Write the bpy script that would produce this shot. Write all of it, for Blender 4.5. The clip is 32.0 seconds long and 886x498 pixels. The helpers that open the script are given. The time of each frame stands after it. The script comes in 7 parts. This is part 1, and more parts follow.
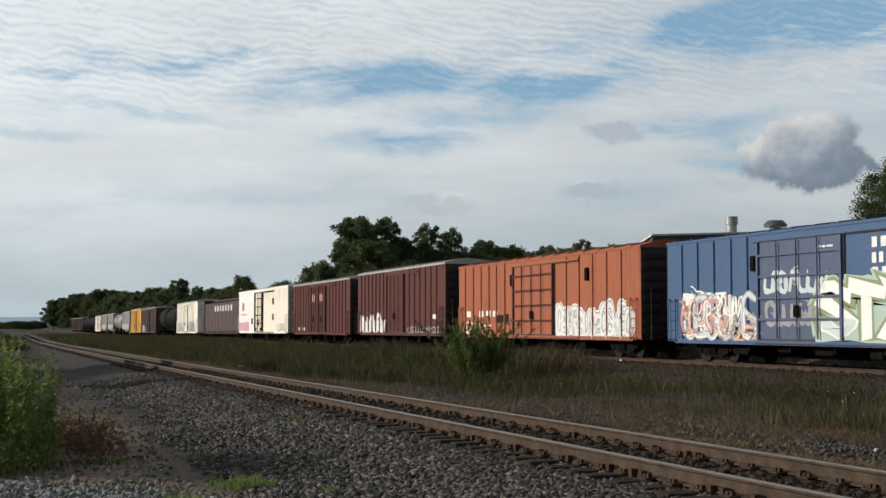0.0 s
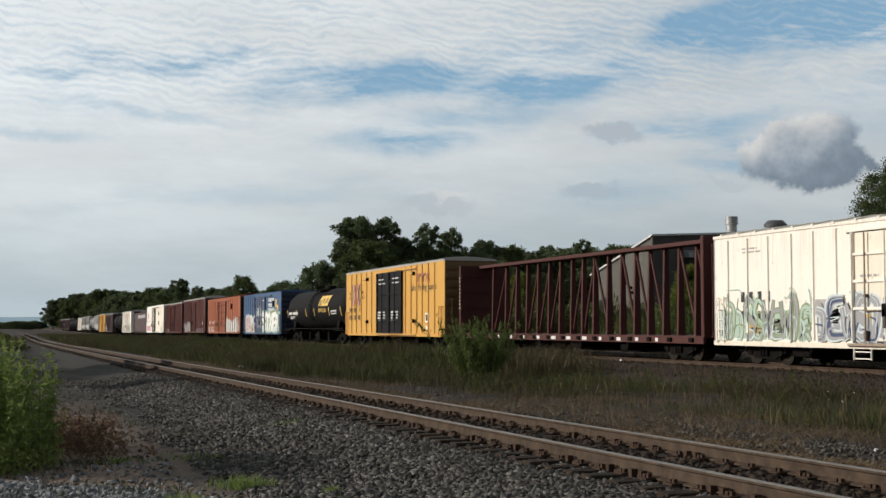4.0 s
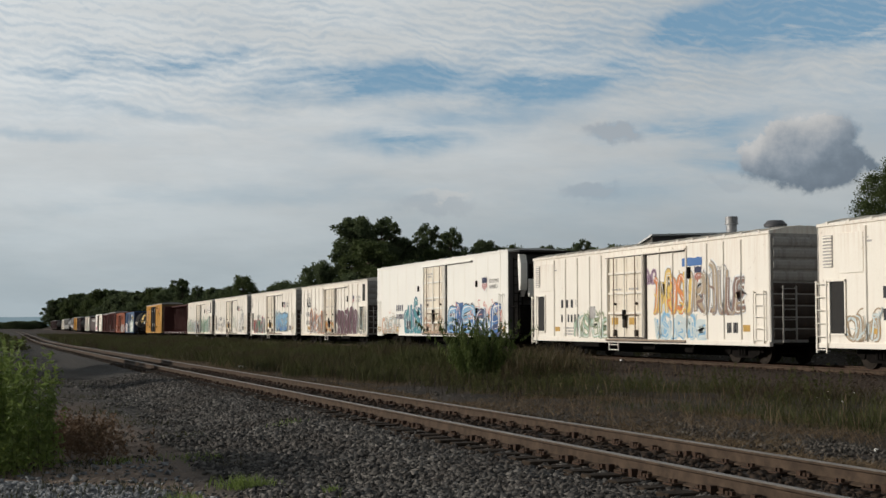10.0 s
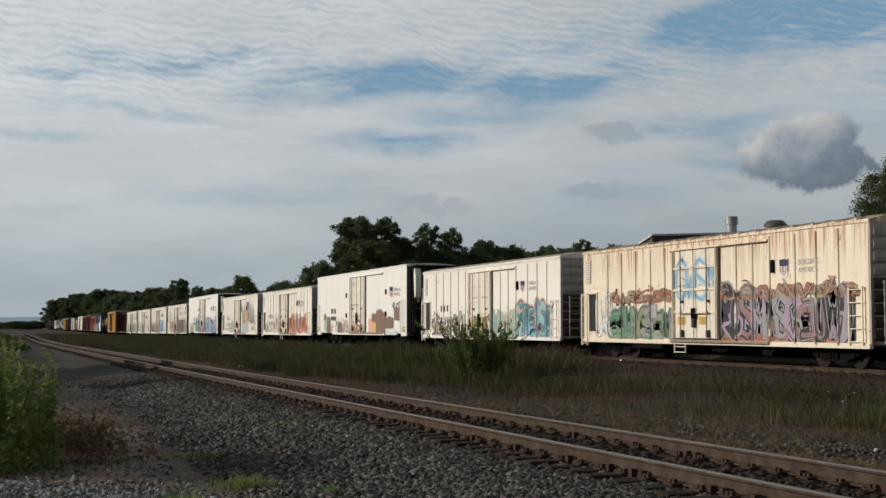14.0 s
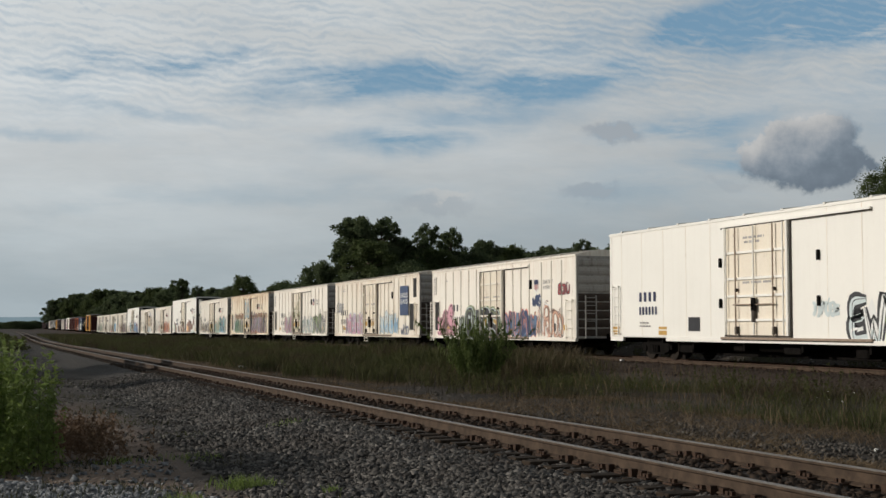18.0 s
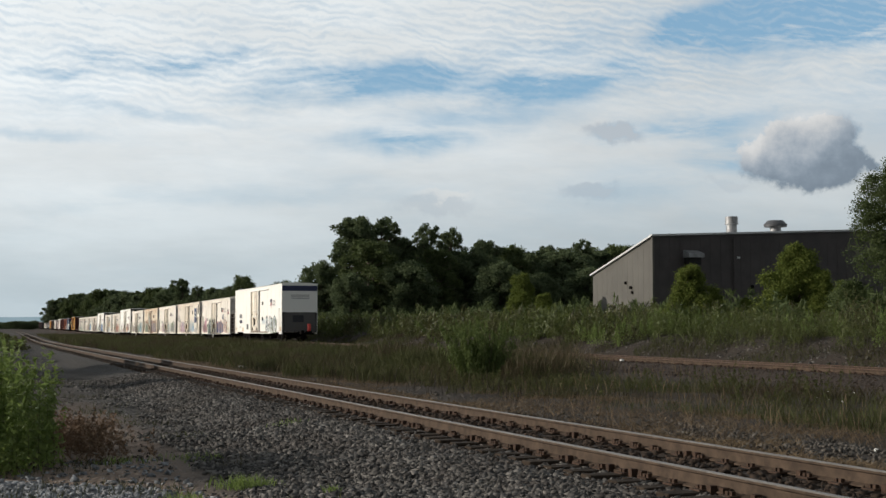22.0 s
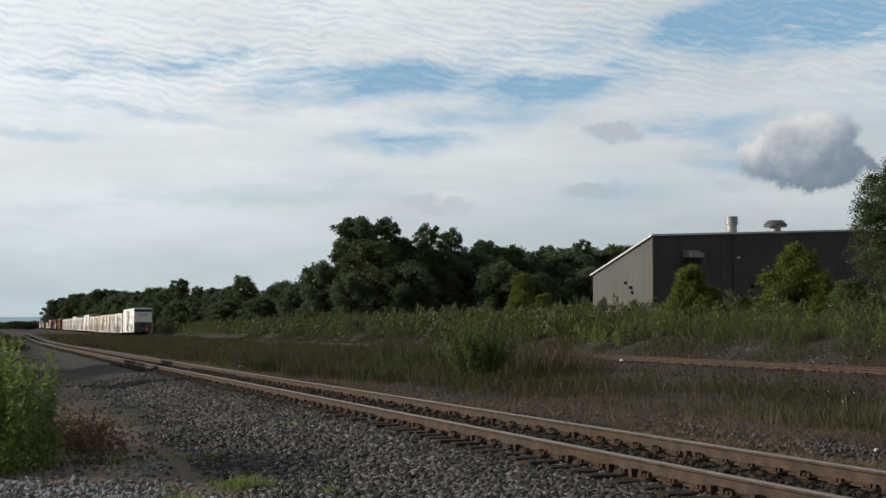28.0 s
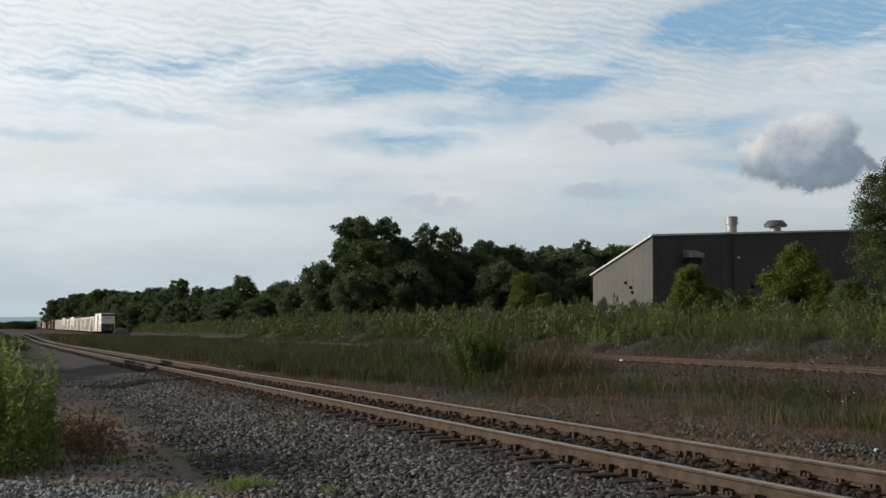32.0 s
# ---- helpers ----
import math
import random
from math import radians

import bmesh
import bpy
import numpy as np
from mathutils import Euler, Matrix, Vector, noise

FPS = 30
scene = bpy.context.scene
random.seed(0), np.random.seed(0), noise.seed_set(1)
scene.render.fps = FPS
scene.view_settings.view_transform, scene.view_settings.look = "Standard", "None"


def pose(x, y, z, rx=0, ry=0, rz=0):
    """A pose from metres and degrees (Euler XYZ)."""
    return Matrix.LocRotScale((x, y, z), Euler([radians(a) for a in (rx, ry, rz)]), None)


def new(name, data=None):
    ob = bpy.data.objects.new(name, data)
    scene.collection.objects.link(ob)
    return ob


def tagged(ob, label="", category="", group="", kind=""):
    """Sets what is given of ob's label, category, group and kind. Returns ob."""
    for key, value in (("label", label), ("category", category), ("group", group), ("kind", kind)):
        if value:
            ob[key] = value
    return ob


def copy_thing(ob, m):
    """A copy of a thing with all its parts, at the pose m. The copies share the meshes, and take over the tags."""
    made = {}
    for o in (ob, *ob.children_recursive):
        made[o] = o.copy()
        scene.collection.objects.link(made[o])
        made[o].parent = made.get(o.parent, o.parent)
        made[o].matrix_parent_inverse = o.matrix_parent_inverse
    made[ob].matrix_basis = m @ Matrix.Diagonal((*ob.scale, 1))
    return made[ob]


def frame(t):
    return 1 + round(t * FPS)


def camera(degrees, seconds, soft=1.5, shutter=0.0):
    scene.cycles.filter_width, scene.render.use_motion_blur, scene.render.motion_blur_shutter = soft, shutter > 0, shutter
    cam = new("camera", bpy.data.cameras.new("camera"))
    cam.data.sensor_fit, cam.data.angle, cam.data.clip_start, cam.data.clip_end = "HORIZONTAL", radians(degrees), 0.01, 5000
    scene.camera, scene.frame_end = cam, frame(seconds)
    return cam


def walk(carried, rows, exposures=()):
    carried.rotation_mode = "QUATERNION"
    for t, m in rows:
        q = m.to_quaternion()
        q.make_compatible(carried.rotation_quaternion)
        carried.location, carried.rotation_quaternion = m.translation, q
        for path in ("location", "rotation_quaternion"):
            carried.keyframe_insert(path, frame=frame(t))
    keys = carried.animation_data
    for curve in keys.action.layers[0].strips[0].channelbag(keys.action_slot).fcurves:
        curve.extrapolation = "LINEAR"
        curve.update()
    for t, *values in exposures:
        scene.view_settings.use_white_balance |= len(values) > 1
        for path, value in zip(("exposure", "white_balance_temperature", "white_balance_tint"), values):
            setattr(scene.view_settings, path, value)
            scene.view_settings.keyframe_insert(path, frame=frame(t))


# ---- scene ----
# World: x across the tracks, y along them towards the far end, z up; rail tops at z = 0.
TILT, TURN, EYE_Z = 3.37, 19.52, 1.29
cam = camera(37.5, 32.0)
eye_pose = pose(0, 0, EYE_Z, 90 + TILT, 0, -TURN)
walk(cam, [(0, eye_pose), (32, eye_pose)], [(0, -0.09), (3.5, -0.09), (6, -0.32), (9, -0.38), (13, -0.44), (17, -0.45), (19, -0.44), (20, -0.30), (21, -0.08), (22, 0.0), (23, 0.01), (32, -0.01)])

SPEED = 21.0
NEAR_TRACK, FAR_TRACK = 7.1, 25.7
GAUGE = 1.505


def bend(s):
    """Sideways offset of both tracks at the distance s along them."""
    if s < 60:
        return 0.0
    if s < 240:
        return (s - 60) ** 2 / 20000
    return 1.62 + 0.018 * (s - 240)


def grade(s):
    """Height of the rails at the distance s along the tracks."""
    k = min(max((s - 50) / 260, 0), 1)
    return -0.75 * k * k * (3 - 2 * k)


def near_grade(s):
    """Height of the near track's rails."""
    return -0.004 * min(max(s, -30), 175)


def ease(a, b, v):
    k = min(max((v - a) / (b - a), 0), 1)
    return k * k * (3 - 2 * k)


def ground_z(x, y):
    """Height of the ground."""
    s, o = y, bend(y)
    x = x - o
    z = -0.45 + 0.05 * noise.noise((x * 0.25, y * 0.2, 3.1))
    bed = ease(3.6, 5.4, x) * (1 - ease(8.7, 10.6, x))
    z += (-0.230 - z) * bed
    z -= 0.10 * ease(9.5, 12, x) * (1 - ease(20, 23, x))
    z += 0.05 * ease(6.3, 6.5, x) * (1 - ease(7.7, 7.9, x))
    bed2 = ease(22.4, 24.3, x) * (1 - ease(27.1, 28.3, x))
    z += (-0.165 - z) * bed2
    z += 1.25 * ease(28.2, 33.0, x) + 0.9 * ease(36, 60, x)
    far = ease(150, 420, math.hypot(x, y))
    z += 0.12 * (1 - bed) * (1 - bed2) * (1 - far) * noise.noise((x * 0.6, y * 0.5, 8.0))
    k = ease(11, 21, x)
    return z + grade(y) * k + near_grade(y) * (1 - k)


# ---- sky and sun ----
SUN_TO = Vector((-0.9425, 0.334, math.tan(radians(17)))).normalized()
sun = new("sun", bpy.data.lights.new("sun", "SUN"))
sun.data.energy, sun.data.angle, sun.data.color = 4.3, radians(0.6), (1.0, 0.93, 0.84)
sun.matrix_world = SUN_TO.to_track_quat("Z", "Y").to_matrix().to_4x4()


class Nodes:
    """Short ways to wire a node tree."""

    def __init__(self, tree):
        self.t = tree
        tree.nodes.clear()

    def add(self, kind, **values):
        n = self.t.nodes.new(kind)
        for k, v in values.items():
            if k == "op":
                n.operation = v
            elif k == "blend":
                n.blend_type = v
        return n

    def put(self, socket, value):
        if isinstance(value, bpy.types.NodeSocket):
            self.t.links.new(value, socket)
        elif value is not None:
            socket.default_value = value

    def m(self, op, a, b=None, c=None):
        n = self.add("ShaderNodeMath", op=op)
        for i, v in enumerate((a, b, c)):
            self.put(n.inputs[i], v)
        return n.outputs[0]

    def vm(self, op, a, b=None, c=None):
        n = self.add("ShaderNodeVectorMath", op=op)
        for i, v in enumerate((a, b, c)):
            self.put(n.inputs[i], v)
        return n.outputs["Value"] if op in ("DOT_PRODUCT", "LENGTH") else n.outputs[0]

    def xyz(self, x, y, z):
        n = self.add("ShaderNodeCombineXYZ")
        for i, v in enumerate((x, y, z)):
            self.put(n.inputs[i], v)
        return n.outputs[0]

    def sep(self, v):
        n = self.add("ShaderNodeSeparateXYZ")
        self.put(n.inputs[0], v)
        return n.outputs

    def noise(self, vector, scale, detail=4.0, rough=0.55, warp=0.0, color=False):
        n = self.add("ShaderNodeTexNoise")
        self.put(n.inputs["Vector"], vector)
        n.inputs["Scale"].default_value = scale
        n.inputs["Detail"].default_value = detail
        n.inputs["Roughness"].default_value = rough
        n.inputs["Distortion"].default_value = warp
        return n.outputs["Color" if color else "Fac"]

    def voronoi(self, vector, scale, feature="F1", out="Distance"):
        n = self.add("ShaderNodeTexVoronoi")
        n.feature = feature
        self.put(n.inputs["Vector"], vector)
        n.inputs["Scale"].default_value = scale
        return n.outputs[out]

    def step(self, v, a, b, lo=0.0, hi=1.0):
        n = self.add("ShaderNodeMapRange")
        n.interpolation_type = "SMOOTHSTEP"
        for i, x in enumerate((v, a, b, lo, hi)):
            self.put(n.inputs[i], x)
        return n.outputs[0]

    def mix(self, fac, a, b, blend="MIX"):
        n = self.add("ShaderNodeMix")
        n.data_type, n.blend_type = "RGBA", blend
        self.put(n.inputs[0], fac)
        for i, v in ((6, a), (7, b)):
            if isinstance(v, tuple) and len(v) == 3:
                v = (*v, 1)
            self.put(n.inputs[i], v)
        return n.outputs[2]

    def bump(self, height, strength, distance):
        n = self.add("ShaderNodeBump")
        n.inputs["Strength"].default_value = strength
        n.inputs["Distance"].default_value = distance
        self.put(n.inputs["Height"], height)
        return n.outputs[0]


def make_sky():
    world = bpy.data.worlds.new("sky")
    scene.world = world
    world.use_nodes = True
    k = Nodes(world.node_tree)
    sky = k.add("ShaderNodeTexSky")
    sky.sky_type, sky.sun_disc = "NISHITA", False
    sky.sun_elevation, sky.sun_rotation = radians(17), math.atan2(SUN_TO.x, SUN_TO.y)
    d = k.add("ShaderNodeTexCoord").outputs["Generated"]
    r = eye_pose.to_3x3()
    right, up, ahead = r @ Vector((1, 0, 0)), r @ Vector((0, 1, 0)), r @ Vector((0, 0, -1))
    z = k.m("MAXIMUM", k.vm("DOT_PRODUCT", d, tuple(ahead)), 0.12)
    # a flat chart of the sky: a to the side, b upwards, 0 at the middle of the view
    a = k.m("DIVIDE", k.vm("DOT_PRODUCT", d, tuple(right)), z)
    b = k.m("DIVIDE", k.vm("DOT_PRODUCT", d, tuple(up)), z)
    chart = k.xyz(a, b, 0.0)

    def spot(x, y, rx, ry, turn=0.0, warp=None):
        """1 inside an ellipse of the chart, fading to 0 at its rim."""
        px, py = k.m("SUBTRACT", a, (x - 784) / 2310), k.m("SUBTRACT", b, (441 - y) / 2310)
        if warp is not None:
            px, py = k.m("ADD", px, warp[0]), k.m("ADD", py, warp[1])
        c, s = math.cos(radians(turn)), math.sin(radians(turn))
        ex = k.m("ADD", k.m("MULTIPLY", px, c * 2310 / rx), k.m("MULTIPLY", py, -s * 2310 / rx))
        ey = k.m("ADD", k.m("MULTIPLY", px, s * 2310 / ry), k.m("MULTIPLY", py, c * 2310 / ry))
        q = k.m("SQRT", k.m("ADD", k.m("MULTIPLY", ex, ex), k.m("MULTIPLY", ey, ey)))
        return k.step(q, 0.0, 1.0, 1.0, 0.0)

    wn = k.sep(k.noise(chart, 9.0, 5, 0.6, color=True))
    warp = (k.m("MULTIPLY", k.m("SUBTRACT", wn[0], 0.5), 0.10), k.m("MULTIPLY", k.m("SUBTRACT", wn[1], 0.5), 0.045))
    # blue gaps
    gaps = None
    for g in ((660, 150, 330, 62, -3, 1.15), (330, 118, 240, 30, -3, 0.7), (960, 158, 300, 66, -8, 1.0), (730, 250, 190, 36, -3, 0.95), (860, 205, 300, 60, -5, 0.55),
              (1270, 275, 120, 60, -6, 0.8), (1230, 225, 220, 44, -8, 0.75), (1480, 15, 420, 110, -8, 1.7), (1235, 40, 220, 60, -14, 1.1), (430, 345, 520, 34, -2, 0.22),
              (1130, 330, 300, 60, -4, 0.30), (185, 108, 110, 24, 2, 0.75), (90, 134, 90, 18, 4, 0.5), (250, 200, 300, 15, 6, 0.35), (60, 232, 190, 14, 5, 0.35), (1900, 120, 500, 200, -10, 1.0), (700, -260, 900, 130, -4, 0.8), (1020, 70, 420, 60, -12, 0.35)):
        m = k.m("MULTIPLY", spot(*g[:5], warp=warp), g[5])
        gaps = m if gaps is None else k.m("MAXIMUM", gaps, m)
    streak = k.noise(k.vm("MULTIPLY", chart, (5.0, 26.0, 1.0)), 1.6, 7, 0.6, 0.5)
    gaps = k.m("MINIMUM", k.m("MULTIPLY", gaps, k.step(streak, 0.68, 0.42, 0.20, 1.35)), 1.0)
    cover = k.m("SUBTRACT", 1.0, k.m("MULTIPLY", gaps, 0.92))
    cover = k.m("MULTIPLY", cover, k.step(k.noise(k.vm("MULTIPLY", chart, (4.0, 13.0, 1.0)), 1.0, 6, 0.6, 0.3), 0.25, 0.6, 0.80, 1.0))
    # ripples in the high deck
    wob = k.m("MULTIPLY", k.m("SUBTRACT", k.noise(chart, 5.0, 3), 0.5), 0.05)
    turned = k.xyz(k.m("MULTIPLY", a, 0.75), k.m("ADD", k.m("ADD", b, wob), k.m("MULTIPLY", a, 0.13)), 0.0)
    ripple = k.add("ShaderNodeTexWave")
    ripple.wave_type, ripple.bands_direction = "BANDS", "Y"
    k.put(ripple.inputs["Vector"], turned)
    for name, v in (("Scale", 52.0), ("Distortion", 9.0), ("Detail", 4.0), ("Detail Scale", 1.1), ("Detail Roughness", 0.6)):
        ripple.inputs[name].default_value = v
    flecks = k.noise(k.vm("MULTIPLY", turned, (0.9, 2.4, 1.0)), 50.0, 5, 0.62, 0.8)
    high = k.m("MULTIPLY", k.step(k.m("ADD", b, wob), 0.085, 0.155), k.step(k.noise(chart, 6.0, 4), 0.32, 0.62, 0.25, 1.0))
    rip = k.m("MULTIPLY", k.m("SUBTRACT", ripple.outputs["Fac"], 0.60), k.m("MULTIPLY", high, 0.30))
    rip = k.m("ADD", rip, k.m("MULTIPLY", k.m("SUBTRACT", flecks, 0.52), k.m("MULTIPLY", k.step(b, 0.06, 0.15, 0.25, 1.0), 0.75)))
    cover = k.m("ADD", cover, rip)
    low = k.step(b, 0.04, -0.06)
    cover = k.m("MAXIMUM", cover, k.m("MULTIPLY", low, 0.86))
    add = k.add("ShaderNodeClamp")
    k.put(add.inputs[0], cover)
    cover = add.outputs[0]
    # tone of the deck: bright towards the sun, greyer low down to the right
    tone = k.step(a, -0.36, 0.30, 0.86, 0.68)
    tone = k.m("MULTIPLY", tone, k.step(b, -0.05, 0.12, 0.80, 1.04))
    tone = k.m("MULTIPLY", tone, k.step(k.noise(k.vm("MULTIPLY", chart, (3.0, 15.0, 1.0)), 1.3, 6, 0.6), 0.3, 0.7, 0.90, 1.06))
    tint = k.mix(k.step(b, -0.06, 0.10), (0.82, 0.94, 1.0), (0.93, 0.98, 1.0))
    # away from the sun's quarter and overhead the deck thins out and greys
    aside = k.m("MULTIPLY", k.step(k.vm("DOT_PRODUCT", d, tuple(ahead)), -0.35, 0.86, 0.48, 1.0), k.step(k.sep(d)[2], 0.80, 0.30, 0.55, 1.0))
    tone = k.m("MULTIPLY", tone, aside)
    deck = k.vm("SCALE", tint)
    deck.node.inputs["Scale"].default_value = 1.0
    k.put(deck.node.inputs["Scale"], tone)
    # low cumulus with lit crowns and grey bases
    puff = k.sep(k.noise(chart, 26.0, 6, 0.62, color=True))
    pw = (k.m("MULTIPLY", k.m("SUBTRACT", puff[0], 0.5), 0.042), k.m("MULTIPLY", k.m("SUBTRACT", puff[1], 0.5), 0.042))
    lump = None
    for g in ((1358, 272, 78, 66, 0, 1.0), (1405, 252, 88, 70, 0, 1.0), (1462, 248, 84, 72, 0, 1.0), (1496, 286, 66, 56, 0, 1.0), (1425, 296, 120, 48, 0, 1.0), (1545, 288, 48, 26, 0, 0.5)):
        m = k.m("MULTIPLY", spot(*g[:5], warp=pw), g[5])
        lump = m if lump is None else k.m("MAXIMUM", lump, m)
    cumulus = k.step(lump, 0.05, 0.40)
    slope = k.m("MULTIPLY", k.m("SUBTRACT", a, 0.275), -0.34)
    crown = k.step(k.m("ADD", k.m("ADD", b, slope), k.m("MULTIPLY", k.m("SUBTRACT", k.noise(chart, 30.0, 6, 0.6), 0.5), 0.075)), 0.046, 0.118, 0.27, 0.74)
    wisp = None
    for g in ((1082, 242, 84, 28, 0, 0.9), (1050, 344, 96, 24, 0, 0.75), (770, 366, 120, 26, 0, 0.45), (1290, 325, 60, 14, 0, 0.3)):
        m = k.m("MULTIPLY", k.step(spot(*g[:5], warp=pw), 0.1, 0.7), g[5])
        wisp = m if wisp is None else k.m("MAXIMUM", wisp, m)
    lit = k.m("MULTIPLY", k.step(spot(790, 350, 90, 16, 0, warp=pw), 0.1, 0.8), 0.6)
    colour = k.mix(wisp, deck, (0.47, 0.51, 0.55))
    colour = k.mix(lit, colour, (0.74, 0.74, 0.72))
    grey = k.xyz(k.m("MULTIPLY", crown, k.step(crown, 0.25, 0.7, 0.74, 0.98)), k.m("MULTIPLY", crown, k.step(crown, 0.25, 0.7, 0.92, 0.99)), k.m("MULTIPLY", crown, k.step(crown, 0.25, 0.7, 1.12, 0.99)))
    colour = k.mix(cumulus, colour, grey)
    cover = k.m("MAXIMUM", k.m("MAXIMUM", cover, cumulus), wisp)
    bg_sky, bg_cloud = k.add("ShaderNodeBackground"), k.add("ShaderNodeBackground")
    blue = k.mix(0.6, sky.outputs[0], (2.7, 5.1, 7.5))
    k.put(bg_sky.inputs[0], blue)
    bg_sky.inputs[1].default_value = 0.10
    k.put(bg_cloud.inputs[0], colour)
    bg_cloud.inputs[1].default_value = 1.0
    ms = k.add("ShaderNodeMixShader")
    k.put(ms.inputs[0], cover)
    k.put(ms.inputs[1], bg_sky.outputs[0])
    k.put(ms.inputs[2], bg_cloud.outputs[0])
    out = k.add("ShaderNodeOutputWorld")
    k.put(out.inputs[0], ms.outputs[0])


make_sky()

# ---- materials ----
MATS = {}


def material(name, build):
    if name not in MATS:
        m = bpy.data.materials.new(name)
        m.use_nodes = True
        k = Nodes(m.node_tree)
        bsdf = k.add("ShaderNodeBsdfPrincipled")
        out = k.add("ShaderNodeOutputMaterial")
        k.put(out.inputs[0], bsdf.outputs[0])
        build(k, bsdf)
        MATS[name] = m
    return MATS[name]


def where(k, spread=7.0):
    """Object space shifted by a chance amount for each object."""
    co = k.add("ShaderNodeTexCoord").outputs["Object"]
    rnd = k.add("ShaderNodeObjectInfo").outputs["Random"]
    s = k.m("MULTIPLY", rnd, spread)
    return k.vm("ADD", co, k.xyz(s, s, 0.0))


def paint(name, col, rough=0.5, grime=0.35, rust=0.15, dirt=(0.09, 0.065, 0.045), metal=0.0, fade=0.25, runs=0.0, spec=0.5):
    """Weathered paint on steel: chalky fading, grime in streaks, rust spots, rust runs below the roof edge."""

    def build(k, b):
        p = where(k)
        big = k.noise(p, 0.55, 5, 0.6)
        streak = k.noise(k.vm("MULTIPLY", p, (2.6, 2.6, 0.16)), 1.5, 6, 0.65)
        fine = k.noise(p, 14.0, 5, 0.7)
        c = k.mix(k.m("MULTIPLY", k.step(big, 0.35, 0.7), fade), col, tuple(min(1, v * 0.85 + 0.03) for v in col))
        c = k.mix(k.m("MULTIPLY", k.step(streak, 0.48, 0.74), grime), c, dirt)
        c = k.mix(k.m("MULTIPLY", k.step(fine, 0.42, 0.72), grime * 0.35), c, dirt)
        spots = k.m("MULTIPLY", k.step(k.noise(p, 3.2, 7, 0.72), 0.60, 0.68), k.step(streak, 0.40, 0.60))
        c = k.mix(k.m("MULTIPLY", spots, rust), c, (0.17, 0.065, 0.025))
        if runs:
            own = k.add("ShaderNodeTexCoord").outputs["Object"]
            thin = k.noise(k.vm("MULTIPLY", p, (5.0, 5.0, 0.22)), 1.5, 6, 0.7)
            high = k.step(k.m("ADD", k.sep(own)[2], k.m("MULTIPLY", k.m("SUBTRACT", thin, 0.5), 3.0)), 3.0, 4.5)
            c = k.mix(k.m("MULTIPLY", k.m("MULTIPLY", high, k.step(thin, 0.42, 0.66)), runs), c, (0.40, 0.20, 0.075))
        k.put(b.inputs["Base Color"], c)
        k.put(b.inputs["Roughness"], k.step(fine, 0.3, 0.7, rough - 0.08, min(1, rough + 0.15)))
        b.inputs["Metallic"].default_value = metal
        b.inputs["Specular IOR Level"].default_value = spec
        k.put(b.inputs["Normal"], k.bump(k.noise(p, 3.0, 4), 0.12, 0.05))

    return material(name, build)


def plain(name, col, rough=0.6, metal=0.0, vary=0.2, scale=4.0, spec=0.5):
    def build(k, b):
        p = where(k)
        n = k.noise(p, scale, 5, 0.65)
        dark = tuple(v * (1 - vary) for v in col)
        lite = tuple(min(1, v * (1 + vary)) for v in col)
        k.put(b.inputs["Base Color"], k.mix(k.step(n, 0.3, 0.7), dark, lite))
        b.inputs["Roughness"].default_value = rough
        b.inputs["Metallic"].default_value = metal
        b.inputs["Specular IOR Level"].default_value = spec
        k.put(b.inputs["Normal"], k.bump(n, 0.2, 0.02))

    return material(name, build)


def leafy(name, col, col2, gloss=0.5, glow=0.3, dry=None):
    """Leaves: two greens mixed leaf by leaf, a little light coming through; dry: the colours of withered patches."""

    def build(k, b):
        g = k.add("ShaderNodeNewGeometry").outputs["Random Per Island"]
        p = k.add("ShaderNodeTexCoord").outputs["Object"]
        n = k.noise(p, 0.8, 3)
        c = k.mix(k.m("ADD", k.m("MULTIPLY", g, 0.6), k.m("MULTIPLY", n, 0.4)), col, col2)
        if dry:
            c = k.mix(k.step(k.noise(p, 0.16, 4, 0.65), 0.46, 0.62), c, k.mix(g, *dry))
        k.put(b.inputs["Base Color"], c)
        b.inputs["Roughness"].default_value = gloss
        b.inputs["Specular IOR Level"].default_value = 0.25
        t = k.add("ShaderNodeBsdfTranslucent")
        k.put(t.inputs[0], c)
        ms = k.add("ShaderNodeMixShader")
        ms.inputs[0].default_value = glow
        k.put(ms.inputs[1], b.outputs[0])
        k.put(ms.inputs[2], t.outputs[0])
        out = [n for n in k.t.nodes if n.type == "OUTPUT_MATERIAL"][0]
        k.put(out.inputs[0], ms.outputs[0])

    return material(name, build)


